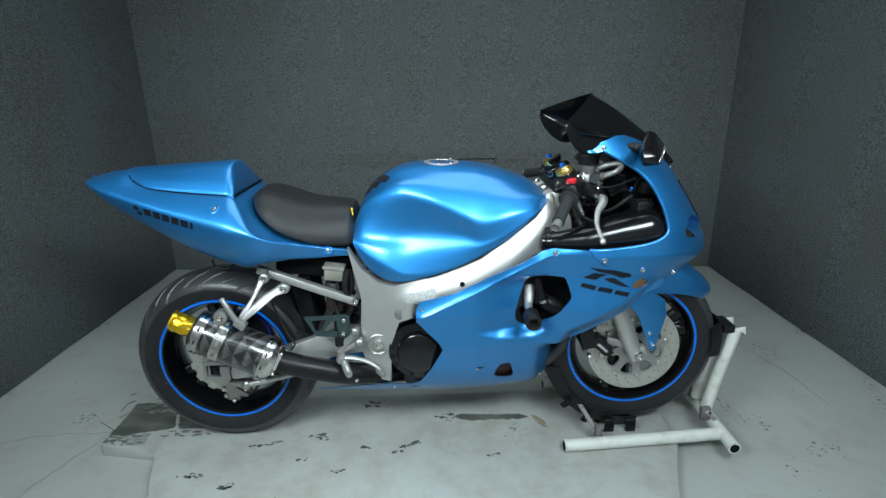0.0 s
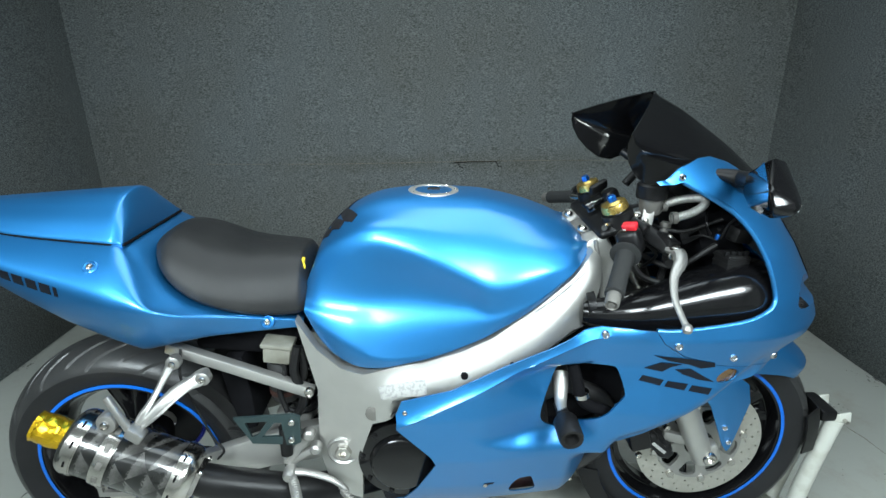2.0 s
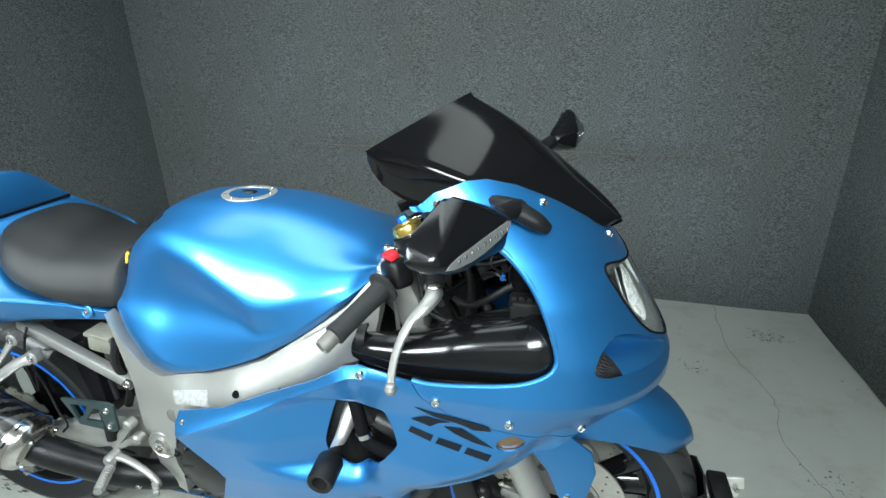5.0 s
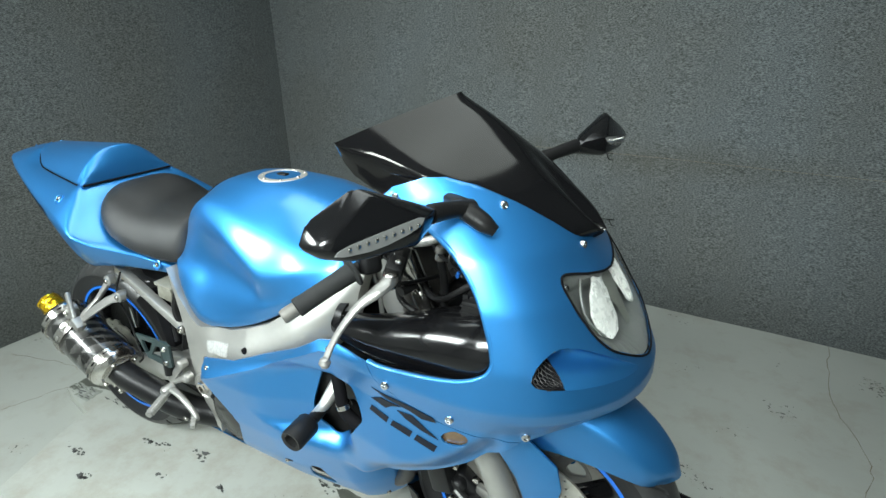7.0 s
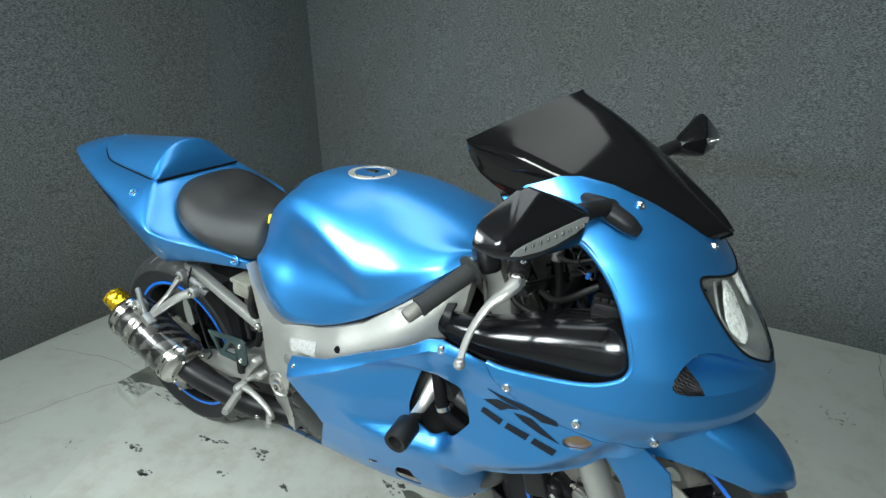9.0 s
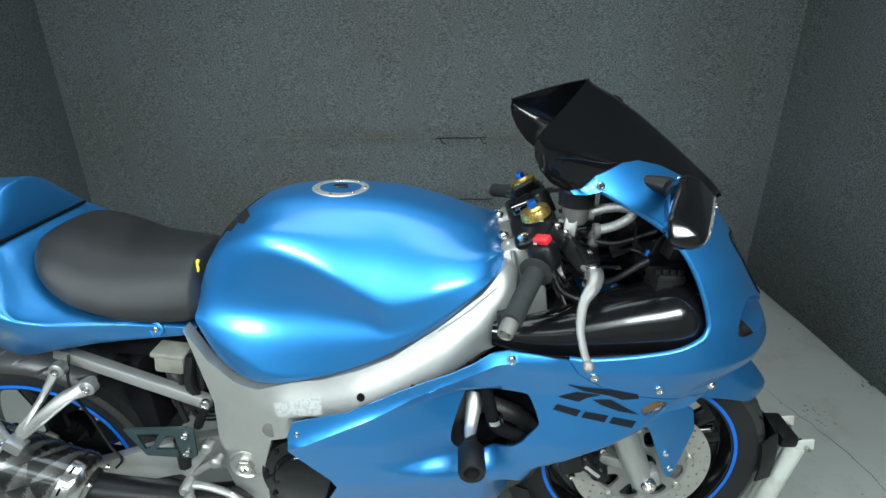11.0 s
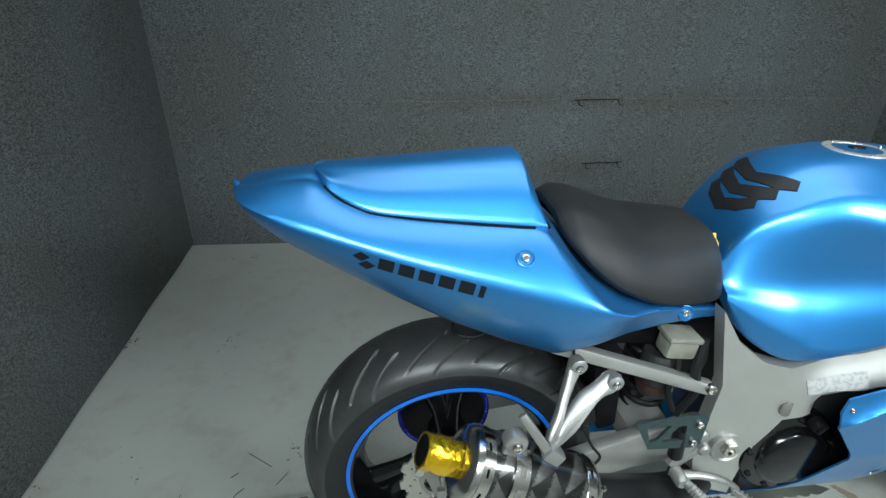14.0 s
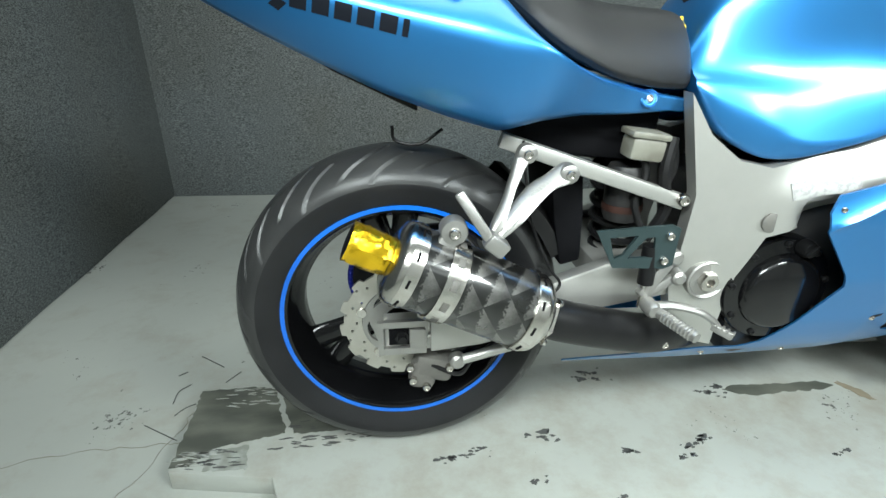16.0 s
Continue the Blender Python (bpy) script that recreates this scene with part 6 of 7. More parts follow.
for s in (-1, 1):
    q = [(s * u, z) for u, z in ring([(0.486, 1.022), (0.505, 1.036), (0.575, 1.048), (0.605, 1.02), (0.565, 1.004), (0.52, 1.022)])]
    part("inner_skin", sheet(q, [], lambda u, v: skin(u, v, -0.0115), 0.03, 0.001, inward), "pale", upper, "pale unpainted inner side")
for s in (-1, 1):
    part("cut_edge", tube([skin(s * u, z, -0.0052) for u, z in ring(CUT)], 0.0055, 10, 5), "blue", upper, "rolled blue edge of the cockpit opening")
# headlight: clear lens over two bright bowls in a dark shell
lampthing = part("headlight", sheet(lamp_full, [], lambda u, v: skin(u, v, -0.001), 0.016, 0.003, inward), "clear", bike, "clear twin headlight lens")
lampthing.visible_shadow = False
def lamp_depth(y, z):
    """How far the lamp's housing lies behind its lens: shallow at the rim, deep inside."""
    d = min((math.hypot(abs(y) - a[0] - (b[0] - a[0]) * k / 6, z - a[1] - (b[1] - a[1]) * k / 6) for a, b in zip(LAMP, LAMP[1:]) for k in range(7)))
    return 0.005 + 0.043 * smooth01(d / 0.040)


behind = lambda u, v, d: skin(u, v) + Vector((-d, 0, 0))
part("lamp_shell", sheet([(u * 0.985, z) for u, z in lamp_full], [], lambda u, v: behind(u, v, lamp_depth(skin(u, v).y, v)), 0.014, 0.002, inward), "lampshell", lampthing)
BOWL = [(0.058, 0.893), (0.018, 0.885), (0.027, 0.866), (0.022, 0.862), (0.032, 0.840), (0.036, 0.820), (0.056, 0.806), (0.084, 0.802), (0.108, 0.818), (0.106, 0.846), (0.088, 0.872)]
for s in (-1, 1):
    flat = lambda u, v: behind(u, v, 0.013 + 0.12 * max(0.0, 0.07 - abs(skin(u, v).y)))
    bowl = part("reflector_bowl", sheet([(s * u_across(y, z), z) for y, z in BOWL], [], flat, 0.012, 0.002, inward), "reflector", lampthing, "bright ribbed headlight reflector")
    bm = bmesh.new()
    for k in range(20):
        z = 0.812 + 0.0036 * k
        across = [y for y in (0.02 + 0.002 * q for q in range(46)) if inside((y, z + 0.25 * (y - 0.06)), BOWL)]
        if len(across) > 4:
            ends = [flat(s * u_across(y, z + 0.25 * (y - 0.06)), z + 0.25 * (y - 0.06)) + Vector((0.0008, 0, 0)) for y in (across[1], across[len(across) // 2], across[-2])]
            for a, b in zip(ends, ends[1:]):
                bar_between(a, b, 0.0015, 0.0012, 0, (1, 0, 0.3), bm)
    part("reflector_rib", bm, "reflector", bowl)
    part("bowl_rim", tube([behind(s * u_across(y, z), z, 0.012) for y, z in ((0.088, 0.898), (0.106, 0.880), (0.116, 0.855), (0.112, 0.832), (0.098, 0.812))], 0.0022, 8, 5), "lampshell", lampthing)
    part("side_bulb", lathe([(0, 0.006), (0.005, 0.004), (0.007, 0.0), (0.007, -0.004), (0, -0.004)], behind(s * u_across(0.128, 0.895), 0.895, 0.010), tilt=(0.6, -s * 0.8, 0), seg=16), "chrome", lampthing)
part("lamp_divider", sheet([(u_across(abs(y), z) * (1 if y >= 0 else -1), z) for y, z in ((-0.020, 0.884), (0.020, 0.884), (0.026, 0.850), (0.016, 0.825), (0.012, 0.795), (-0.012, 0.795), (-0.016, 0.825), (-0.026, 0.850))], [], lambda u, v: behind(u, v, 0.020), 0.014, 0.002, inward), "bare", lampthing, "dark divider between the reflectors")
part("lamp_gasket", tube([skin(u, z, 0.0004) for u, z in lamp_full] + [skin(*lamp_full[0], 0.0004)], 0.0022, 6, 3), "seam", lampthing)
for u, z in ((u_at(0.505, 1.032), 1.030), (u_across(0.126, 1.02), 1.017), (u_across(0.046, 0.945), 0.942)):
    for s in (-1, 1):
        bolt("screen_screw", skin(u * s, z, 0.001), skin(u * s, z, 1) - skin(u * s, z), 0.0075, upper, "chrome")

# ---- windscreen ----
def screen_mesh():
    """A smoked screen: two flat flanks from a rounded ridge to a crease, and short side walls that drop behind the fairing."""
    centre = spline([(0.777, 0, 0.940), (0.741, 0, 0.985), (0.694, 0, 1.038), (0.640, 0, 1.092), (0.582, 0, 1.137), (0.521, 0, 1.172)], 8)
    rim = [skin(-u, z, -0.0025) for u, z in [(0.0, 0.940)] + [(u_across(y, z), z) for y, z in ((0.045, 0.952), (0.072, 0.975), (0.110, 1.012))] + ring([(0.548, 1.052)])] + [Vector((0.404, 0.209, 1.110))]
    rim[-2] = rim[-2] + Vector((0, -0.006, 0.002))
    edge = spline([tuple(p) for p in rim[:-1]], 8) + [rim[-2].lerp(rim[-1], k / 8) + Vector((0, -0.012 * math.sin(math.pi * k / 8), -0.004 * math.sin(math.pi * k / 8))) for k in range(1, 9)]
    foot = spline([(0.548, 0.172, 1.030), (0.50, 0.152, 1.004), (0.455, 0.150, 1.010), (0.418, 0.181, 1.046), (0.401, 0.199, 1.084), (0.404, 0.2085, 1.109)], 8)
    n = len(centre)
    start = n - 9
    grid = []
    for i in range(n):
        c, e, t = centre[i], edge[i], i / (n - 1)
        bulge = Vector((0.75, 0, 0.66)) * (0.050 - 0.036 * smooth01(t * 1.25))
        k = (c + e) / 2 + bulge + Vector((0, 0.018 * (1 - t), 0))
        half = [c * (1 - q) ** 2 + k * 2 * q * (1 - q) + e * q * q for q in (j / 18 for j in range(19))]
        if i <= start:
            low = e + Vector((-0.010, -0.012, -0.016))
        else:
            low = foot[round((i - start) / 8 * (len(foot) - 1))]
        side = Vector((0, 0.006 * smooth01((i - start - 3) / 4), 0))
        tuck = lambda q: Vector((0, (low.y - e.y) * ((1 - (1 - q) ** 2) - q), 0)) if i > start else Vector()
        half += [e.lerp(low, q / 6) + tuck(q / 6) + side * math.sin(math.pi * q / 6) for q in range(1, 7)]
        grid.append([Vector((p.x, -p.y, p.z)) for p in reversed(half)] + half[1:])
    bm = bmesh.new()
    grid_faces(bm, grid)
    bmesh.ops.remove_doubles(bm, verts=bm.verts, dist=1e-4)
    inner = [v for v in bm.verts if not v.is_boundary and v.co.x > 0.412]
    for _ in range(8):
        bmesh.ops.smooth_vert(bm, verts=inner, factor=0.4, use_axis_x=True, use_axis_y=True, use_axis_z=True)
    bmesh.ops.recalc_face_normals(bm, faces=bm.faces)
    bmesh.ops.solidify(bm, geom=bm.faces[:], thickness=0.003)
    return bm


screen = part("windscreen", screen_mesh(), "smoke", bike, "dark smoked windscreen", 50)

# ---- mirrors ----
# corners of the wedge-shaped shell: its glass rim first, then the front, each as x, distance from the centre plane, z
MIRROR_RIM = [(0.586, 0.262, 1.012), (0.580, 0.276, 1.052), (0.560, 0.368, 1.096), (0.528, 0.424, 1.062), (0.527, 0.442, 1.034), (0.543, 0.412, 1.012), (0.572, 0.320, 1.000)]
MIRROR_FRONT = [(0.616, 0.246, 1.040), (0.606, 0.250, 1.022), (0.585, 0.362, 1.088), (0.632, 0.315, 1.050), (0.570, 0.440, 1.040), (0.560, 0.438, 1.024), (0.624, 0.318, 1.010), (0.585, 0.405, 1.012)]


def mirror(s, turn, shift):
    """One wing mirror; turn swings the shell about its neck, shift moves it."""
    neck = Vector((0.610, 0.248, 1.034))
    swing = Matrix.Rotation(radians(turn), 3, "Z")
    flip = lambda p: Vector((p.x, p.y * s, p.z))
    put = lambda p: flip(swing @ (Vector(p) - neck) + neck + Vector(shift))
    bm = bmesh.new()
    for p in MIRROR_RIM + MIRROR_FRONT:
        bm.verts.new(put(p))
    hull = bmesh.ops.convex_hull(bm, input=bm.verts)
    bmesh.ops.delete(bm, geom=[g for g in hull["geom_unused"] + hull["geom_interior"] if isinstance(g, bmesh.types.BMVert)], context="VERTS")
    bmesh.ops.dissolve_limit(bm, angle_limit=radians(9), verts=bm.verts, edges=bm.edges)
    bmesh.ops.bevel(bm, geom=bm.edges[:], offset=0.005, segments=3, affect="EDGES", profile=0.5)
    bmesh.ops.triangulate(bm, faces=bm.faces)
    body = part("mirror", bm, "black", bike, "gloss black wing mirror with clear turn signal", 28)
    base = Vector((0.625, 0.172, 1.014)) + Vector((shift[0] * -0.6, 0, shift[2] * 0.5))
    joint = Vector((flip(put(neck)).x, abs(put(neck).y), put(neck).z))
    part("mirror_arm", tube([flip(base + Vector((0.0, 0.0, 0.004))), flip(base.lerp(joint, 0.5) + Vector((0, 0, 0.004))), flip(joint + Vector((-0.004, 0.012, 0)))], [0.017, 0.013, 0.015], 14, 5), "plastic", body)
    foot = part("mirror_foot", tube([flip(base + Vector(d)) for d in ((-0.040, -0.004, 0.016), (-0.008, 0.012, 0.010), (0.030, 0.016, -0.008), (0.048, 0.012, -0.020))], [0.011, 0.019, 0.017, 0.010], 14, 6, squash=0.8), "plastic", body, "rubber mirror mount")
    centre = sum((Vector(p) for p in MIRROR_RIM), Vector()) / len(MIRROR_RIM)
    bm = bmesh.new()
    out = (Vector(MIRROR_RIM[2]) - Vector(MIRROR_RIM[5])).cross(Vector(MIRROR_RIM[0]) - Vector(MIRROR_RIM[3])).normalized()
    out = out if out.x < 0 else -out
    ring_ = [centre + (Vector(p) - centre) * 0.84 for p in MIRROR_RIM]
    ring_ = [p - out * (p - centre).dot(out) + out * 0.0035 for p in ring_]
    face_ = bm.faces.new([bm.verts.new(put(p)) for p in ring_])
    bmesh.ops.solidify(bm, geom=[face_], thickness=0.002)
    part("mirror_pane", bm, "mirror", body, "mirror glass")
    tree = skin_tree(body)
    a, b = Vector((0.628, 0.308, 1.046)), Vector((0.574, 0.428, 1.033))
    aim = swing @ Vector((-0.30, -0.10, -0.05))
    face = lambda t, h, lift: drop_on(tree, put(a.lerp(b, t) + Vector((0, 0, h))) - flip(aim), flip(aim), lift)
    q = [(0.0, 0.006), (0.45, 0.004), (0.95, 0.000), (1.0, -0.010), (0.55, -0.018), (0.12, -0.010)]
    part("signal_lens", sheet(soften(q, 1), [], lambda u, v: face(u, v, 0.0015), 0.03, 0.002, lambda u, v: (-1, 0, 0)), "signal", body, "clear strip turn signal")
    for k in range(9):
        t = 0.12 + 0.092 * k
        part("signal_diode", rounded_box((0.003, 0.006, 0.005), Matrix.Translation(face(t, -0.004, 0.002)), 0.001), "steel", body)


mirror(-1, 0, (0.0, 0.0, 0.0))
mirror(1, -33, (0.045, 0.03, 0.0))

# ---- fork, calipers, front mudguard ----
TOP = Vector((0.424, 0, 0.945))
steer = (TOP - Vector((FW.x - 0.012, 0, FW.z))).normalized()
for s in (-1, 1):
    y = s * 0.098
    foot = Vector((FW.x - 0.010, y, FW.z))
    leg = part("fork_leg", tube([foot - steer * 0.02, foot + steer * 0.06, foot + steer * 0.27, foot + steer * 0.33], [0.026, 0.029, 0.029, 0.031], 24, 4), "silver", bike, "silver fork slider")
    part("fork_tube", tube([foot + steer * 0.32, foot + steer * 0.68], 0.0215, 24, 2), "steel", leg, "chromed fork tube")
    part("dust_seal", lathe([(0.022, 0.0), (0.033, 0.0), (0.033, 0.014), (0.024, 0.022)], foot + steer * 0.33, tilt=steer, seg=24, closed=True), "plastic", leg)
    part("axle_clamp", rounded_box((0.062, 0.036, 0.05), Matrix.Translation(Vector((FW.x, y, FW.z))) @ pose(0, 0, 0, 0, -20, 0), 0.01), "silver", leg)
    part("axle_nut", lathe([(0, -0.004), (0.0085, -0.004), (0.0085, -0.012), (0.014, -0.012), (0.017, -0.008), (0.017, 0.012)], (FW.x, y + s * 0.022, FW.z), tilt=(0, -s * -1 if s > 0 else 1, 0), seg=12), "steel", leg)
    top = foot + steer * 0.685
    part("fork_cap", lathe([(0, 0.012), (0.013, 0.012), (0.018, 0.008), (0.025, 0.007), (0.0275, 0.0), (0.0275, -0.008)], top, tilt=steer, seg=24), "anod", leg, "gold anodised fork cap")
    part("preload_adjuster", lathe([(0, 0.024), (0.007, 0.024), (0.0095, 0.021), (0.0095, 0.010)], top, tilt=steer, seg=6), "blueanod", leg, "blue preload adjuster")
    part("clip_on_clamp", lathe([(0.022, -0.018), (0.032, -0.018), (0.032, 0.018), (0.022, 0.018)], foot + steer * 0.655, tilt=steer, seg=28, closed=True), "satin", leg)
    hub = Vector((FW.x - 0.125, s * 0.072, FW.z + 0.032))
    turn = pose(0, 0, 0, 0, -50, 0)
    cal = part("front_caliper", rounded_box((0.046, 0.062, 0.092), Matrix.Translation(hub) @ turn, 0.016, segs=3), "satin", bike, "black brake caliper")
    for k in (-0.024, 0.024):
        part("piston_housing", lathe([(0, 0.012), (0.014, 0.012), (0.019, 0.008), (0.021, 0.0), (0.021, -0.012), (0, -0.012)], hub + turn @ Vector((0, s * 0.034, k)), tilt=(0, s, 0), seg=24), "satin", cal)
    part("caliper_cover", rounded_box((0.024, 0.010, 0.088), Matrix.Translation(hub + Vector((0, s * 0.042, 0))) @ turn, 0.004), "satin", cal)
    part("caliper_mark", rounded_box((0.008, 0.002, 0.045), Matrix.Translation((hub + Vector((0, s * 0.0475, 0)))) @ pose(0, 0, 0, 0, -48, 0), 0.0005), "label", cal, "pale bar of maker's lettering")
    for dx, dz in ((-0.150, 0.105), (-0.125, 0.128), (-0.155, 0.065), (-0.135, 0.035), (-0.075, 0.115)):
        bolt("caliper_bolt", (FW.x + dx - 0.027, s * 0.1, FW.z + dz - 0.040), (0, s, 0), 0.008, cal)
    part("caliper_bracket", bar_between((FW.x - 0.03, s * 0.094, FW.z + 0.030), (FW.x - 0.105, s * 0.088, FW.z + 0.045), 0.026, 0.016, 0.005), "cast", cal)
    part("brake_line", tube([(FW.x - 0.14, s * 0.085, FW.z + 0.13), (FW.x - 0.15, s * 0.1, FW.z + 0.22), (FW.x - 0.17, s * 0.09, FW.z + 0.36), (0.50, s * 0.05, 0.80)], 0.0045, 8, 6), "plastic", cal)


def fender_mesh():
    """A mudguard arc over the front tyre with a beaked tip and side skirts."""
    rows = []
    for a, w, r, drop in ((8, 0.024, 0.327, 0.012), (14, 0.052, 0.336, 0.026), (24, 0.070, 0.338, 0.046), (40, 0.080, 0.338, 0.07), (60, 0.086, 0.336, 0.085), (85, 0.088, 0.332, 0.09), (110, 0.086, 0.328, 0.085), (135, 0.080, 0.322, 0.07), (158, 0.07, 0.318, 0.05)):
        t = radians(a + 26 if a < 30 else a + 26 - (a - 30) * 0.2)
        d = Vector((math.cos(t), 0, math.sin(t)))
        pts = [(0, r), (w * 0.5, r - 0.004), (w * 0.85, r - 0.02), (w, r - 0.035), (w + 0.004, r - 0.035 - drop * 0.5), (w + 0.006, r - 0.035 - drop)]
        halfrow = spline([(y, q, 0) for y, q in pts], 4)
        full = [(-p.x, p.y) for p in reversed(halfrow)] + [(p.x, p.y) for p in halfrow[1:]]
        rows.append([FW + d * q + Vector((0, y, 0)) for y, q in full])
    bm = loft(rows, 6, cap=False)
    bmesh.ops.recalc_face_normals(bm, faces=bm.faces)
    bmesh.ops.solidify(bm, geom=bm.faces[:], thickness=0.003)
    return bm


guard_f = part("front_mudguard", fender_mesh(), "blue", bike, "metallic blue front mudguard", 50)
for s in (-1, 1):
    bm = prism([(0.585, 0.565), (0.70, 0.575), (0.775, 0.52), (0.786, 0.47), (0.768, 0.385), (0.758, 0.340), (0.750, 0.331), (0.738, 0.348), (0.694, 0.46), (0.640, 0.53)], s * 0.106 if s > 0 else -0.112, s * 0.112 if s > 0 else -0.106, 0.0025)
    arm_f = part("mudguard_stay", bm, "blue", guard_f, "blue lower mudguard arm")
    for x, z in ((0.750, 0.360), (0.735, 0.402)):
        bolt("stay_screw", (x, s * 0.113, z), (0, s, 0), 0.007, arm_f, "chrome")

# ---- controls ----
part("lower_yoke", rounded_box((0.09, 0.25, 0.04), Matrix.Translation(FW + Vector((-0.012, 0, 0)) + steer * 0.46 + Vector((-0.02, 0, 0))) @ pose(0, 0, 0, 0, -24, 0), 0.015), "satin", bike, "black lower fork yoke")
yoke = part("top_yoke", rounded_box((0.062, 0.25, 0.022), Matrix.Translation(TOP + Vector((-0.006, 0, -0.042))) @ pose(0, 0, 0, 0, -24, 0), 0.012, segs=3), "satin", bike, "black top fork yoke")
part("steering_nut", lathe([(0, 0.014), (0.010, 0.014), (0.017, 0.012), (0.017, -0.002)], TOP + Vector((-0.014, 0, -0.025)), tilt=steer, seg=6), "steel", yoke)
part("ignition_lock", lathe([(0, 0.028), (0.014, 0.028), (0.019, 0.022), (0.021, -0.02)], TOP + Vector((0.028, 0.0, -0.01)), tilt=steer, seg=24), "satin", yoke)
part("key", rounded_box((0.045, 0.012, 0.022), Matrix.Translation(TOP + Vector((-0.015, -0.03, 0.03))) @ pose(0, 0, 0, 15, -20, 25), 0.004), "plastic", yoke, "ignition key with black head")
for s in (-1, 1):
    inner, outer = Vector((0.432, s * 0.175, 0.900)), Vector((0.362, s * 0.312, 0.842))
    if s > 0:
        inner, outer = Vector((0.440, 0.17, 0.905)), Vector((0.374, 0.298, 0.872))
    d = (outer - inner).normalized()
    bar = part("handlebar", tube([inner - d * 0.075, outer], 0.0112, 12, 2), "satin", bike, "black clip-on handlebar")
    part("grip", lathe([(0.0115, 0.0), (0.028, 0.002), (0.029, 0.007), (0.018, 0.010), (0.0165, 0.05), (0.0165, 0.10), (0.0175, 0.118), (0.0115, 0.12)], outer - d * 0.128, tilt=d, seg=24, closed=True), "rubber", bar, "black rubber grip")
    part("bar_end", lathe([(0, 0.026), (0.006, 0.026), (0.006, 0.020), (0.011, 0.026), (0.013, 0.022), (0.013, 0.0), (0, 0.0)], outer - d * 0.008, tilt=d, seg=20), "dust", bar, "metal bar-end weight")
    part("switch_housing", rounded_box((0.046, 0.040, 0.052), Matrix.Translation(inner + d * 0.012 + Vector((0.004, 0, 0.006))) @ pose(0, 0, 0, 0, -20, s * 35), 0.012, segs=3), "satin", bar, "black switch housing")
    if s < 0:
        part("kill_switch", rounded_box((0.028, 0.018, 0.012), Matrix.Translation(Vector((0.424, -0.192, 0.936))) @ pose(0, 0, 0, 20, -10, -40), 0.003), "red", bar, "red engine stop switch")
        part("start_mark", rounded_box((0.006, 0.006, 0.002), Matrix.Translation(Vector((0.412, -0.196, 0.930))), 0.0008), "label", bar)
        mc = part("brake_master", bar_between((0.47, -0.135, 0.915), (0.50, -0.215, 0.893), 0.03, 0.03, 0.008), "satin", bike, "black front brake master cylinder")
        part("brake_lever", tube([(0.492, -0.205, 0.896), (0.506, -0.230, 0.894), (0.499, -0.256, 0.884), (0.480, -0.280, 0.866), (0.470, -0.312, 0.842), (0.470, -0.340, 0.824), (0.473, -0.358, 0.811)], [0.012, 0.014, 0.012, 0.008, 0.0065, 0.006, 0.006], 10, 6, squash=0.7), "cast", mc, "silver brake lever with ball end")
        part("lever_ball", lathe([(0.0, -0.0095), (0.0067, -0.0067), (0.0095, 0), (0.0067, 0.0067), (0, 0.0095)], (0.474, -0.363, 0.807), "z", 16), "cast", mc)
        part("lever_pivot", lathe([(0, -0.014), (0.007, -0.014), (0.012, -0.010), (0.012, 0.012), (0.007, 0.015), (0, 0.015)], (0.503, -0.222, 0.891), "z", 18), "steel", mc)
        rv = part("fluid_reservoir", lathe([(0, -0.03), (0.018, -0.03), (0.022, -0.024), (0.025, 0.012), (0, 0.012)], (0.492, -0.115, 0.968), "z", 28), "dust", mc, "grey front brake reservoir")
        part("reservoir_lid", lathe([(0.0, 0.034), (0.027, 0.034), (0.031, 0.030), (0.031, 0.004), (0, 0.004)], (0.492, -0.115, 0.968), "z", 28), "satin", rv)
        part("reservoir_stay", bar_between((0.486, -0.128, 0.962), (0.476, -0.136, 0.895), 0.022, 0.008, 0.002, (0.5, 1, 0)), "cast", rv)
        part("feed_hose", tube([(0.515, -0.118, 0.958), (0.55, -0.135, 0.972), (0.574, -0.155, 0.977), (0.574, -0.167, 0.968), (0.55, -0.170, 0.953), (0.515, -0.170, 0.943)], 0.0085, 10, 6), "hose", mc, "braided brake hose")
        for at in ((0.517, -0.118, 0.955), (0.517, -0.170, 0.944)):
            part("hose_clip", lathe([(0.009, -0.005), (0.012, -0.005), (0.012, 0.005), (0.009, 0.005)], at, "x", 16, closed=True), "dust", mc)
    else:
        part("clutch_lever", tube([(0.50, 0.19, 0.905), (0.525, 0.22, 0.898), (0.505, 0.28, 0.875), (0.47, 0.33, 0.85)], [0.011, 0.010, 0.007, 0.006], 10, 6, squash=0.7), "cast", bar, "silver clutch lever")
# ram-air duct, dash and loom inside the nose
for s in (-1, 1):
    duct = part("air_duct", tube([(0.350, s * 0.180, 0.752), (0.40, s * 0.190, 0.752), (0.48, s * 0.188, 0.756), (0.58, s * 0.180, 0.772), (0.66, s * 0.174, 0.784), (0.715, s * 0.150, 0.792)], [0.026, 0.034, 0.048, 0.064, 0.073, 0.058], 32, 6, squash=0.98), "black", bike, "gloss black ram-air duct")
    part("duct_collar", lathe([(0.028, -0.008), (0.034, -0.008), (0.034, 0.008), (0.028, 0.008)], (0.362, s * 0.175, 0.763), "x", 24, closed=True), "satin", duct)
dash = part("instrument_panel", rounded_box((0.07, 0.20, 0.09), pose(0.600, 0, 0.995, 0, -32, 0), 0.02, segs=3), "satin", bike, "black instrument cluster")
part("dash_face", lathe([(0, 0.002), (0.036, 0.002), (0.04, -0.003), (0.04, -0.01)], (0.565, 0.02, 1.012), tilt=(-0.85, 0, 0.53), seg=32), "seam", dash)
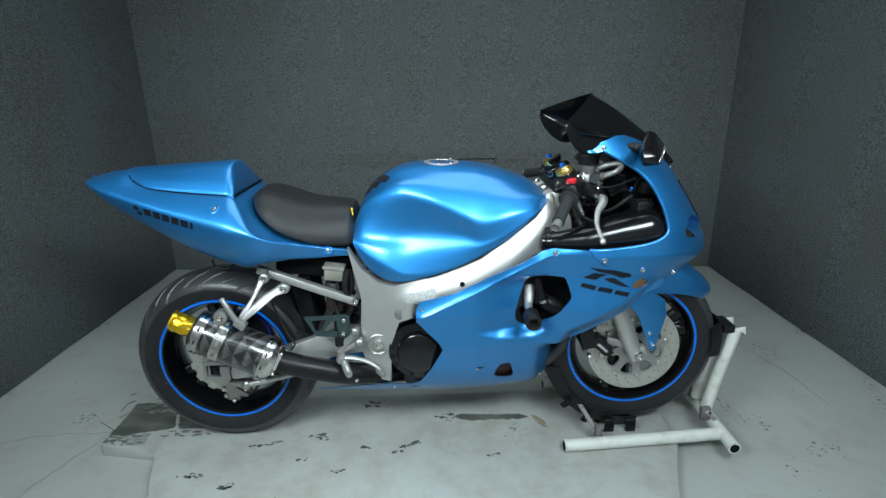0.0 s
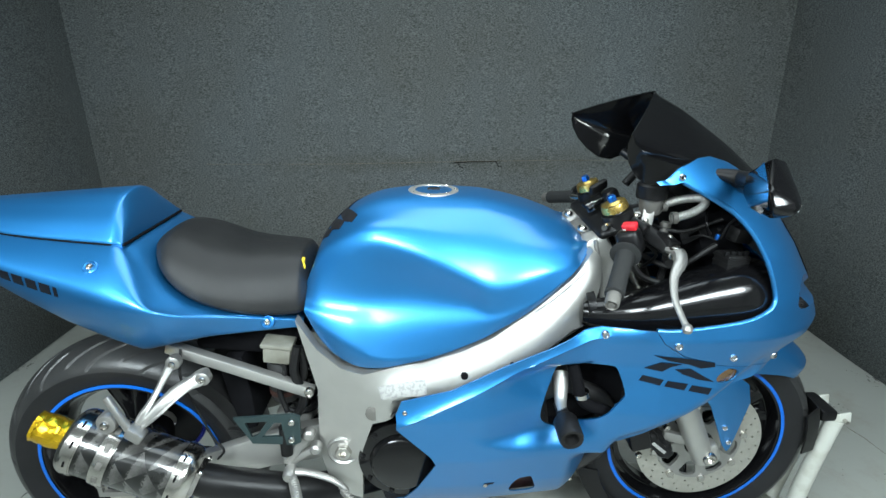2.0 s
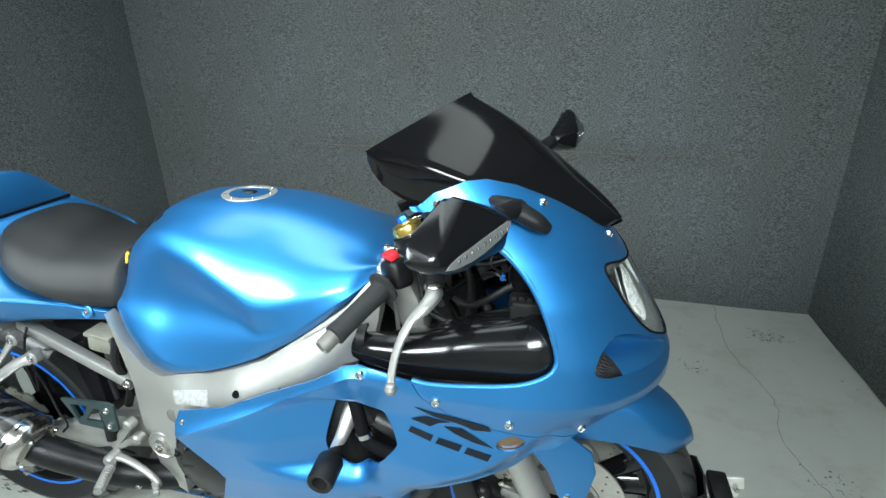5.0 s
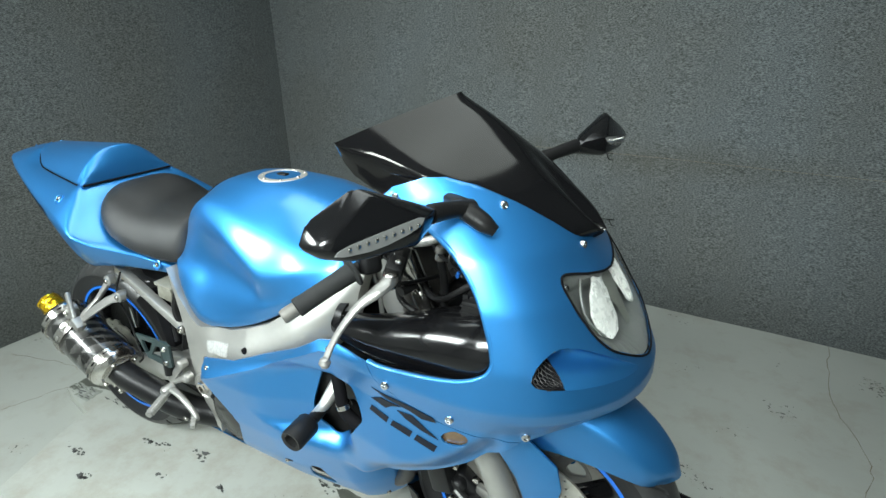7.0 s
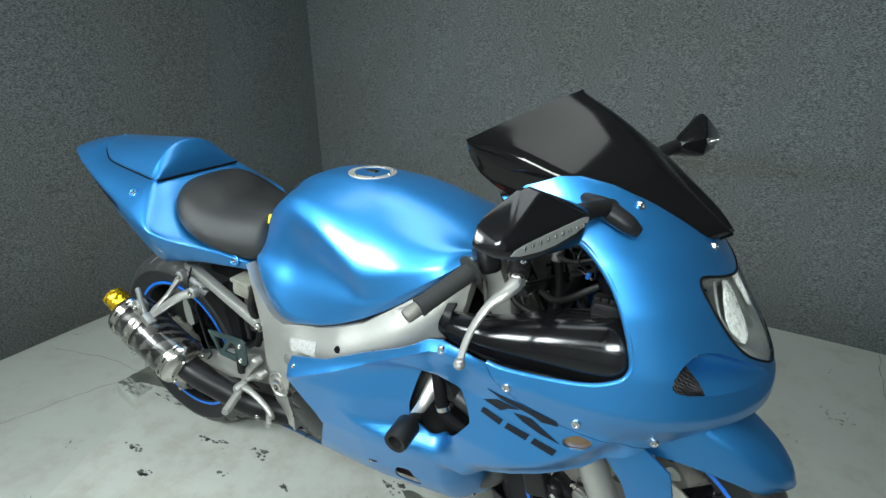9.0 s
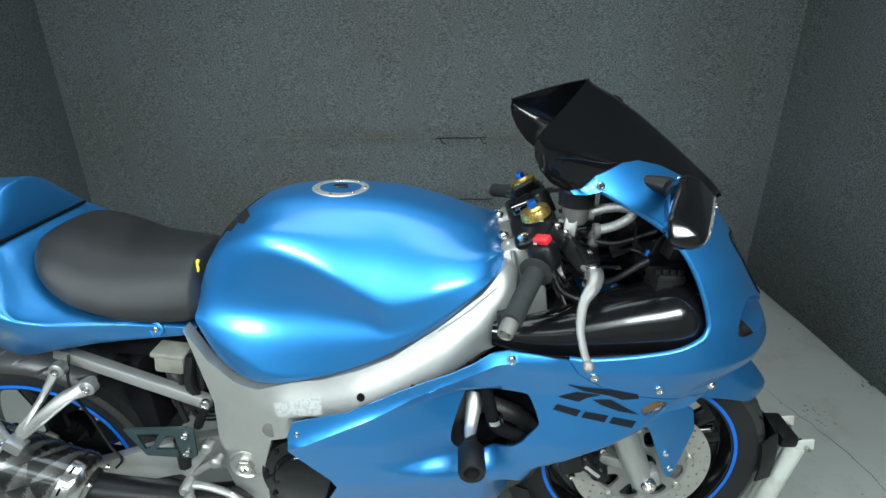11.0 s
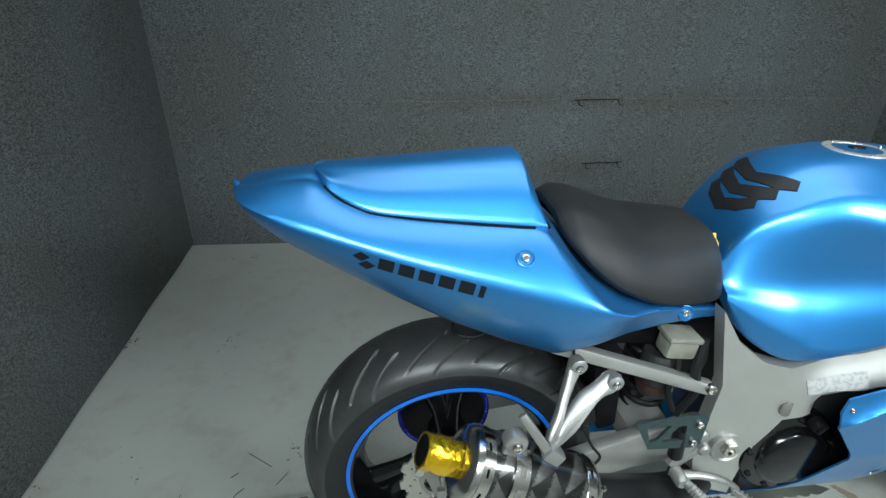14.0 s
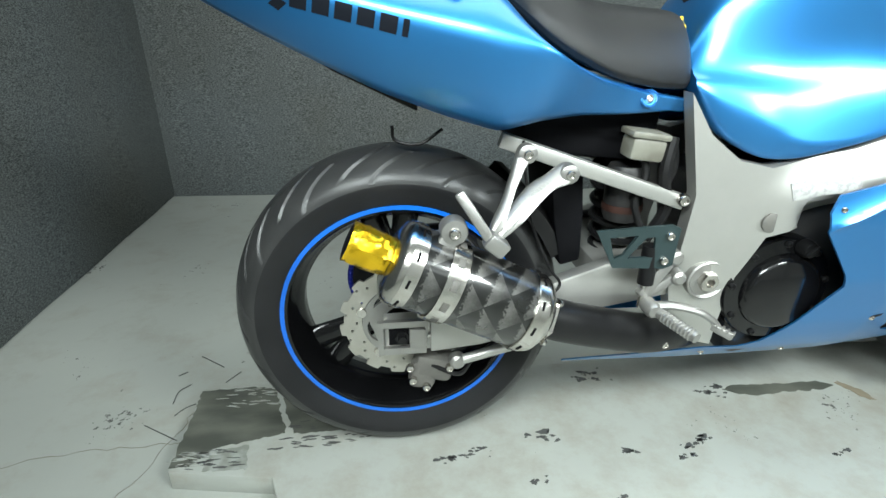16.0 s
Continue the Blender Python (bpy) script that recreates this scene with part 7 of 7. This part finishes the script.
part("screen_bracket", tube([(0.50, 0.06, 0.96), (0.53, 0.07, 1.0), (0.50, 0.10, 1.03)], 0.010, 10, 6), "satin", bike, "black fairing stay")
part("relay_box", rounded_box((0.052, 0.044, 0.040), pose(0.643, -0.172, 0.850, 0, 5, 10), 0.004), "plastic", bike, "black relay box")
for k in range(3):
    part("relay_fin", rounded_box((0.054, 0.046, 0.0035), pose(0.643, -0.173, 0.838 + 0.012 * k, 0, 5, 10), 0.001), "plastic", bpy.data.objects["relay_box"])
part("inner_cowl", rounded_box((0.10, 0.24, 0.18), pose(0.655, 0, 0.86, 0, -20, 0), 0.03), "seam", bike, "dark inner nose shell")
for k, (a, b, c) in enumerate((((0.47, -0.06, 0.92), (0.55, -0.12, 0.90), (0.63, -0.14, 0.93)), ((0.46, -0.09, 0.86), (0.54, -0.14, 0.83), (0.62, -0.15, 0.88)), ((0.48, -0.03, 0.93), (0.57, -0.08, 0.95), (0.64, -0.12, 0.90)), ((0.45, -0.12, 0.87), (0.47, -0.15, 0.82), (0.52, -0.16, 0.80)))):
    part("wiring_loom", tube([a, b, c], 0.006 if k % 2 else 0.004, 8, 6), "plastic", bike)
part("blue_connector", rounded_box((0.007, 0.007, 0.012), pose(0.605, -0.175, 0.905, 0, 20, 0), 0.002), "blueanod", bike)

# brake lever holder, its switch rods and the hose that runs down to the calipers
holder = part("lever_holder", bar_between((0.492, -0.178, 0.910), (0.503, -0.214, 0.900), 0.030, 0.022, 0.003, (0.3, 0, 1)), "satin", mc, "black lever holder")
bolt("holder_bolt", (0.503, -0.196, 0.914), (0.4, -0.5, 0.8), 0.0065, holder)
part("switch_rod", tube([(0.515, -0.205, 0.882), (0.522, -0.160, 0.870), (0.529, -0.100, 0.856)], 0.0038, 10, 4), "satin", mc)
part("brake_switch", tube([(0.506, -0.198, 0.861), (0.514, -0.165, 0.862)], 0.0085, 12, 2), "plastic", mc, "black brake light switch")
part("hose_joint", lathe([(0.0, 0.014), (0.008, 0.014), (0.011, 0.010), (0.011, 0.004), (0.008, 0.002), (0.0105, -0.004), (0.0105, -0.012), (0, -0.012)], (0.532, -0.104, 0.902), tilt=(0.1, 0, 1), seg=12), "dust", mc, "dull metal hose joint")
part("down_hose", tube([(0.531, -0.104, 0.895), (0.540, -0.108, 0.85), (0.537, -0.104, 0.80), (0.525, -0.098, 0.74)], 0.0075, 10, 6), "plastic", mc)

# small cockpit hardware
fob = part("key_fob", rounded_box((0.050, 0.030, 0.012), pose(0.412, 0.002, 0.934, 10, -28, 20), 0.005, segs=3), "black", bike, "black key fob in the ignition")
part("fob_rim", tube([(0.390, -0.012, 0.930), (0.432, -0.008, 0.947), (0.436, 0.014, 0.946)], 0.0016, 6, 4), "steel", fob)
for s in (-1, 1):
    perch = part("lever_perch", bar_between((0.452, s * 0.128, 0.925), (0.470, s * 0.165, 0.915), 0.026, 0.024, 0.006), "satin", bike, "black lever perch")
    bolt("perch_bolt", (0.458, s * 0.132, 0.940), (0, 0, 1), 0.006, perch)
    bolt("perch_bolt", (0.470, s * 0.152, 0.935), (0, 0, 1), 0.005, perch)
    part("pinch_bolt", lathe([(0, 0.008), (0.006, 0.008), (0.008, 0.004), (0.008, -0.02), (0, -0.02)], (0.400, s * 0.128, 0.915), tilt=(-0.6, s * 0.7, 0), seg=12), "steel", bike)
    part("throttle_cable", tube([(0.44, s * 0.165, 0.91), (0.50, s * 0.150, 0.86), (0.47, s * 0.09, 0.80), (0.40, s * 0.06, 0.78)], 0.0035, 8, 6), "plastic", bike)
part("reservoir_arm", bar_between((0.470, -0.098, 0.938), (0.492, -0.112, 0.936), 0.022, 0.006, 0.002, (0, 0, 1)), "cast", bike, "silver reservoir bracket")
part("bracket_leg", bar_between((0.482, -0.104, 0.936), (0.470, -0.100, 0.900), 0.016, 0.006, 0.002, (1, 0, 0)), "cast", bpy.data.objects["reservoir_arm"])
for k in range(4):
    part("relay_terminal", rounded_box((0.010, 0.006, 0.010), pose(0.624 + 0.013 * k, -0.185, 0.873, 0, 5, 10), 0.0015), "satin", bpy.data.objects["relay_box"])
part("fuse_holder", rounded_box((0.045, 0.028, 0.030), pose(0.665, -0.150, 0.900, 8, 12, 20), 0.004), "plastic", bike, "black fuse holder")
for k, q in enumerate((((0.60, -0.16, 0.905), (0.585, -0.168, 0.925), (0.59, -0.15, 0.95)), ((0.615, -0.17, 0.90), (0.62, -0.18, 0.93), (0.645, -0.17, 0.945)), ((0.56, -0.12, 0.88), (0.585, -0.15, 0.90), (0.61, -0.165, 0.895)))):
    part("thin_wire", tube(q, 0.0022, 6, 6), "satin", bike)
part("stay_plate", sheet([(0.555, 0.895), (0.60, 0.915), (0.612, 0.895), (0.565, 0.872)], [[(0.572, 0.893), (0.594, 0.903), (0.599, 0.895), (0.577, 0.885)]], lambda u, v: (u, -0.125, v), 0.008, 0.004, lambda u, v: (0, 1, 0)), "satin", bike, "black slotted fairing stay plate")

# ---- wheel stand ----
stand = thing("wheel_stand", "white tubular steel wheel chock clamped on the front wheel", "motorcycle stand")
for s in (-1, 1):
    y0 = s * 0.19
    part("base_tube", tube([(0.452, y0, 0.022), (1.01, s * 0.145, 0.022)], 0.0215, 20, 2), "standpaint", stand, "scuffed white base tube")
    part("tube_bore", lathe([(0, -0.001), (0.016, -0.001), (0.016, 0.02)], (0.4515, y0, 0.022), "x", 20), "seam", stand)
    part("upright", tube([(1.005, s * 0.04, 0.05), (1.035, s * 0.035, 0.2), (1.072, s * 0.03, 0.355)], 0.0205, 20, 3), "standpaint", stand, "white upright tube")
    part("hinge_plate", rounded_box((0.05, 0.006, 0.03), pose(1.078, s * 0.04, 0.362, 0, -10, 0), 0.002), "standpaint", stand)
    part("hinge_pin", tube([(1.085, s * 0.02, 0.36), (1.085, s * 0.055, 0.36)], 0.005, 8, 2), "steel", stand)
    part("clevis", rounded_box((0.034, 0.02, 0.05), pose(0.985, s * 0.075, 0.058), 0.004), "dust", stand, "worn steel clevis")
    part("clevis", rounded_box((0.028, 0.02, 0.05), pose(0.578, s * 0.158, 0.055), 0.004), "dust", stand)
    part("clevis_arm", bar_between((0.565, s * 0.15, 0.06), (0.525, s * 0.075, 0.115), 0.016, 0.012, 0.003), "dust", stand)
    part("clevis_link", bar_between((0.985, s * 0.082, 0.070), (1.012, s * 0.10, 0.045), 0.014, 0.008, 0.002), "cast", stand)
    part("clevis_bolt", tube([(0.972, s * 0.06, 0.066), (0.998, s * 0.094, 0.066)], 0.005, 8, 2), "steel", stand)
    part("clevis_bolt", tube([(0.585, s * 0.13, 0.065), (0.585, s * 0.185, 0.065)], 0.007, 8, 2), "steel", stand)
part("cross_tube", tube([(1.018, -0.225, 0.022), (1.018, 0.225, 0.022)], 0.0215, 20, 2), "standpaint", stand, "scuffed white cross tube")
part("tube_bore", lathe([(0, 0.001), (0.016, 0.001), (0.016, -0.02)], (1.018, -0.2255, 0.022), tilt=(0, -1, 0), seg=20), "seam", stand)


def cradle(a0, a1, w, r, steps):
    """A folded dark steel trough round the tyre."""
    rows = []
    for k in range(steps + 1):
        a = radians(a0 + (a1 - a0) * k / steps)
        d = Vector((math.cos(a), 0, math.sin(a)))
        rows.append([FW + d * q + Vector((0, y, 0)) for y, q in ((-w, r - 0.045), (-w * 0.72, r), (0, r + 0.006), (w * 0.72, r), (w, r - 0.045))])
    bm = bmesh.new()
    grid_faces(bm, rows)
    bmesh.ops.recalc_face_normals(bm, faces=bm.faces)
    bmesh.ops.solidify(bm, geom=bm.faces[:], thickness=0.004)
    return bm


part("cradle", cradle(192, 276, 0.092, 0.309, 8), "satin", stand, "dark folded steel tyre cradle", 20)
part("front_pad", cradle(-8, 16, 0.075, 0.312, 3), "satin", stand, "dark folded steel tyre pad", 20)
for a in (222, 240, 258):
    d = Vector((math.cos(radians(a)), 0, math.sin(radians(a))))
    part("cradle_rib", bar_between(FW + d * 0.29 + Vector((0, -0.088, 0)), FW + d * 0.325 + Vector((0, -0.082, 0)), 0.022, 0.01, 0.003), "satin", stand)
for x in (0.635, 0.712):
    part("cradle_tab", rounded_box((0.036, 0.010, 0.05), pose(x, -0.094, 0.028), 0.0045, segs=3), "satin", stand)
part("pad_hinge", rounded_box((0.04, 0.09, 0.03), pose(1.045, 0, 0.372), 0.006), "satin", stand)

# wall seams: two short slits in the carpet
for cx, z, w in ((0.30, 0.712, 0.13), (0.36, 0.382, 0.11)):
    y = BACK_L + (BACK_R - BACK_L) * (cx - LEFT) / (RIGHT - LEFT)
    slit = tube([(cx - w, y - 0.006, z - 0.002), (cx - w * 0.4, y - 0.007, z + 0.001), (cx + w * 0.3, y - 0.007, z), (cx + w, y - 0.008, z + 0.003)], 0.0022, 6, 6)
    part("slit", slit, "seam", bpy.data.objects["wall_north"])
    for q in (-1, 0.9):
        part("slit_flap", tube([(cx + q * w * 0.85, y - 0.006, z), (cx + q * w * 0.85 + 0.01, y - 0.008, z - 0.025), (cx + q * w * 0.85 + 0.03, y - 0.007, z - 0.03)], 0.0018, 6, 4), "seam", bpy.data.objects["wall_north"])
part("carpet_seam", tube([(x, BACK_L + (BACK_R - BACK_L) * (x - LEFT) / (RIGHT - LEFT) - 0.0035, 0.712 + 0.004 * math.sin(3 * x)) for x in (-1.2, -0.8, -0.4, 0.0, 0.4, 0.8, 1.2, 1.6)], 0.0007, 6, 6), "crack", bpy.data.objects["wall_north"], "faint seam across the carpet")
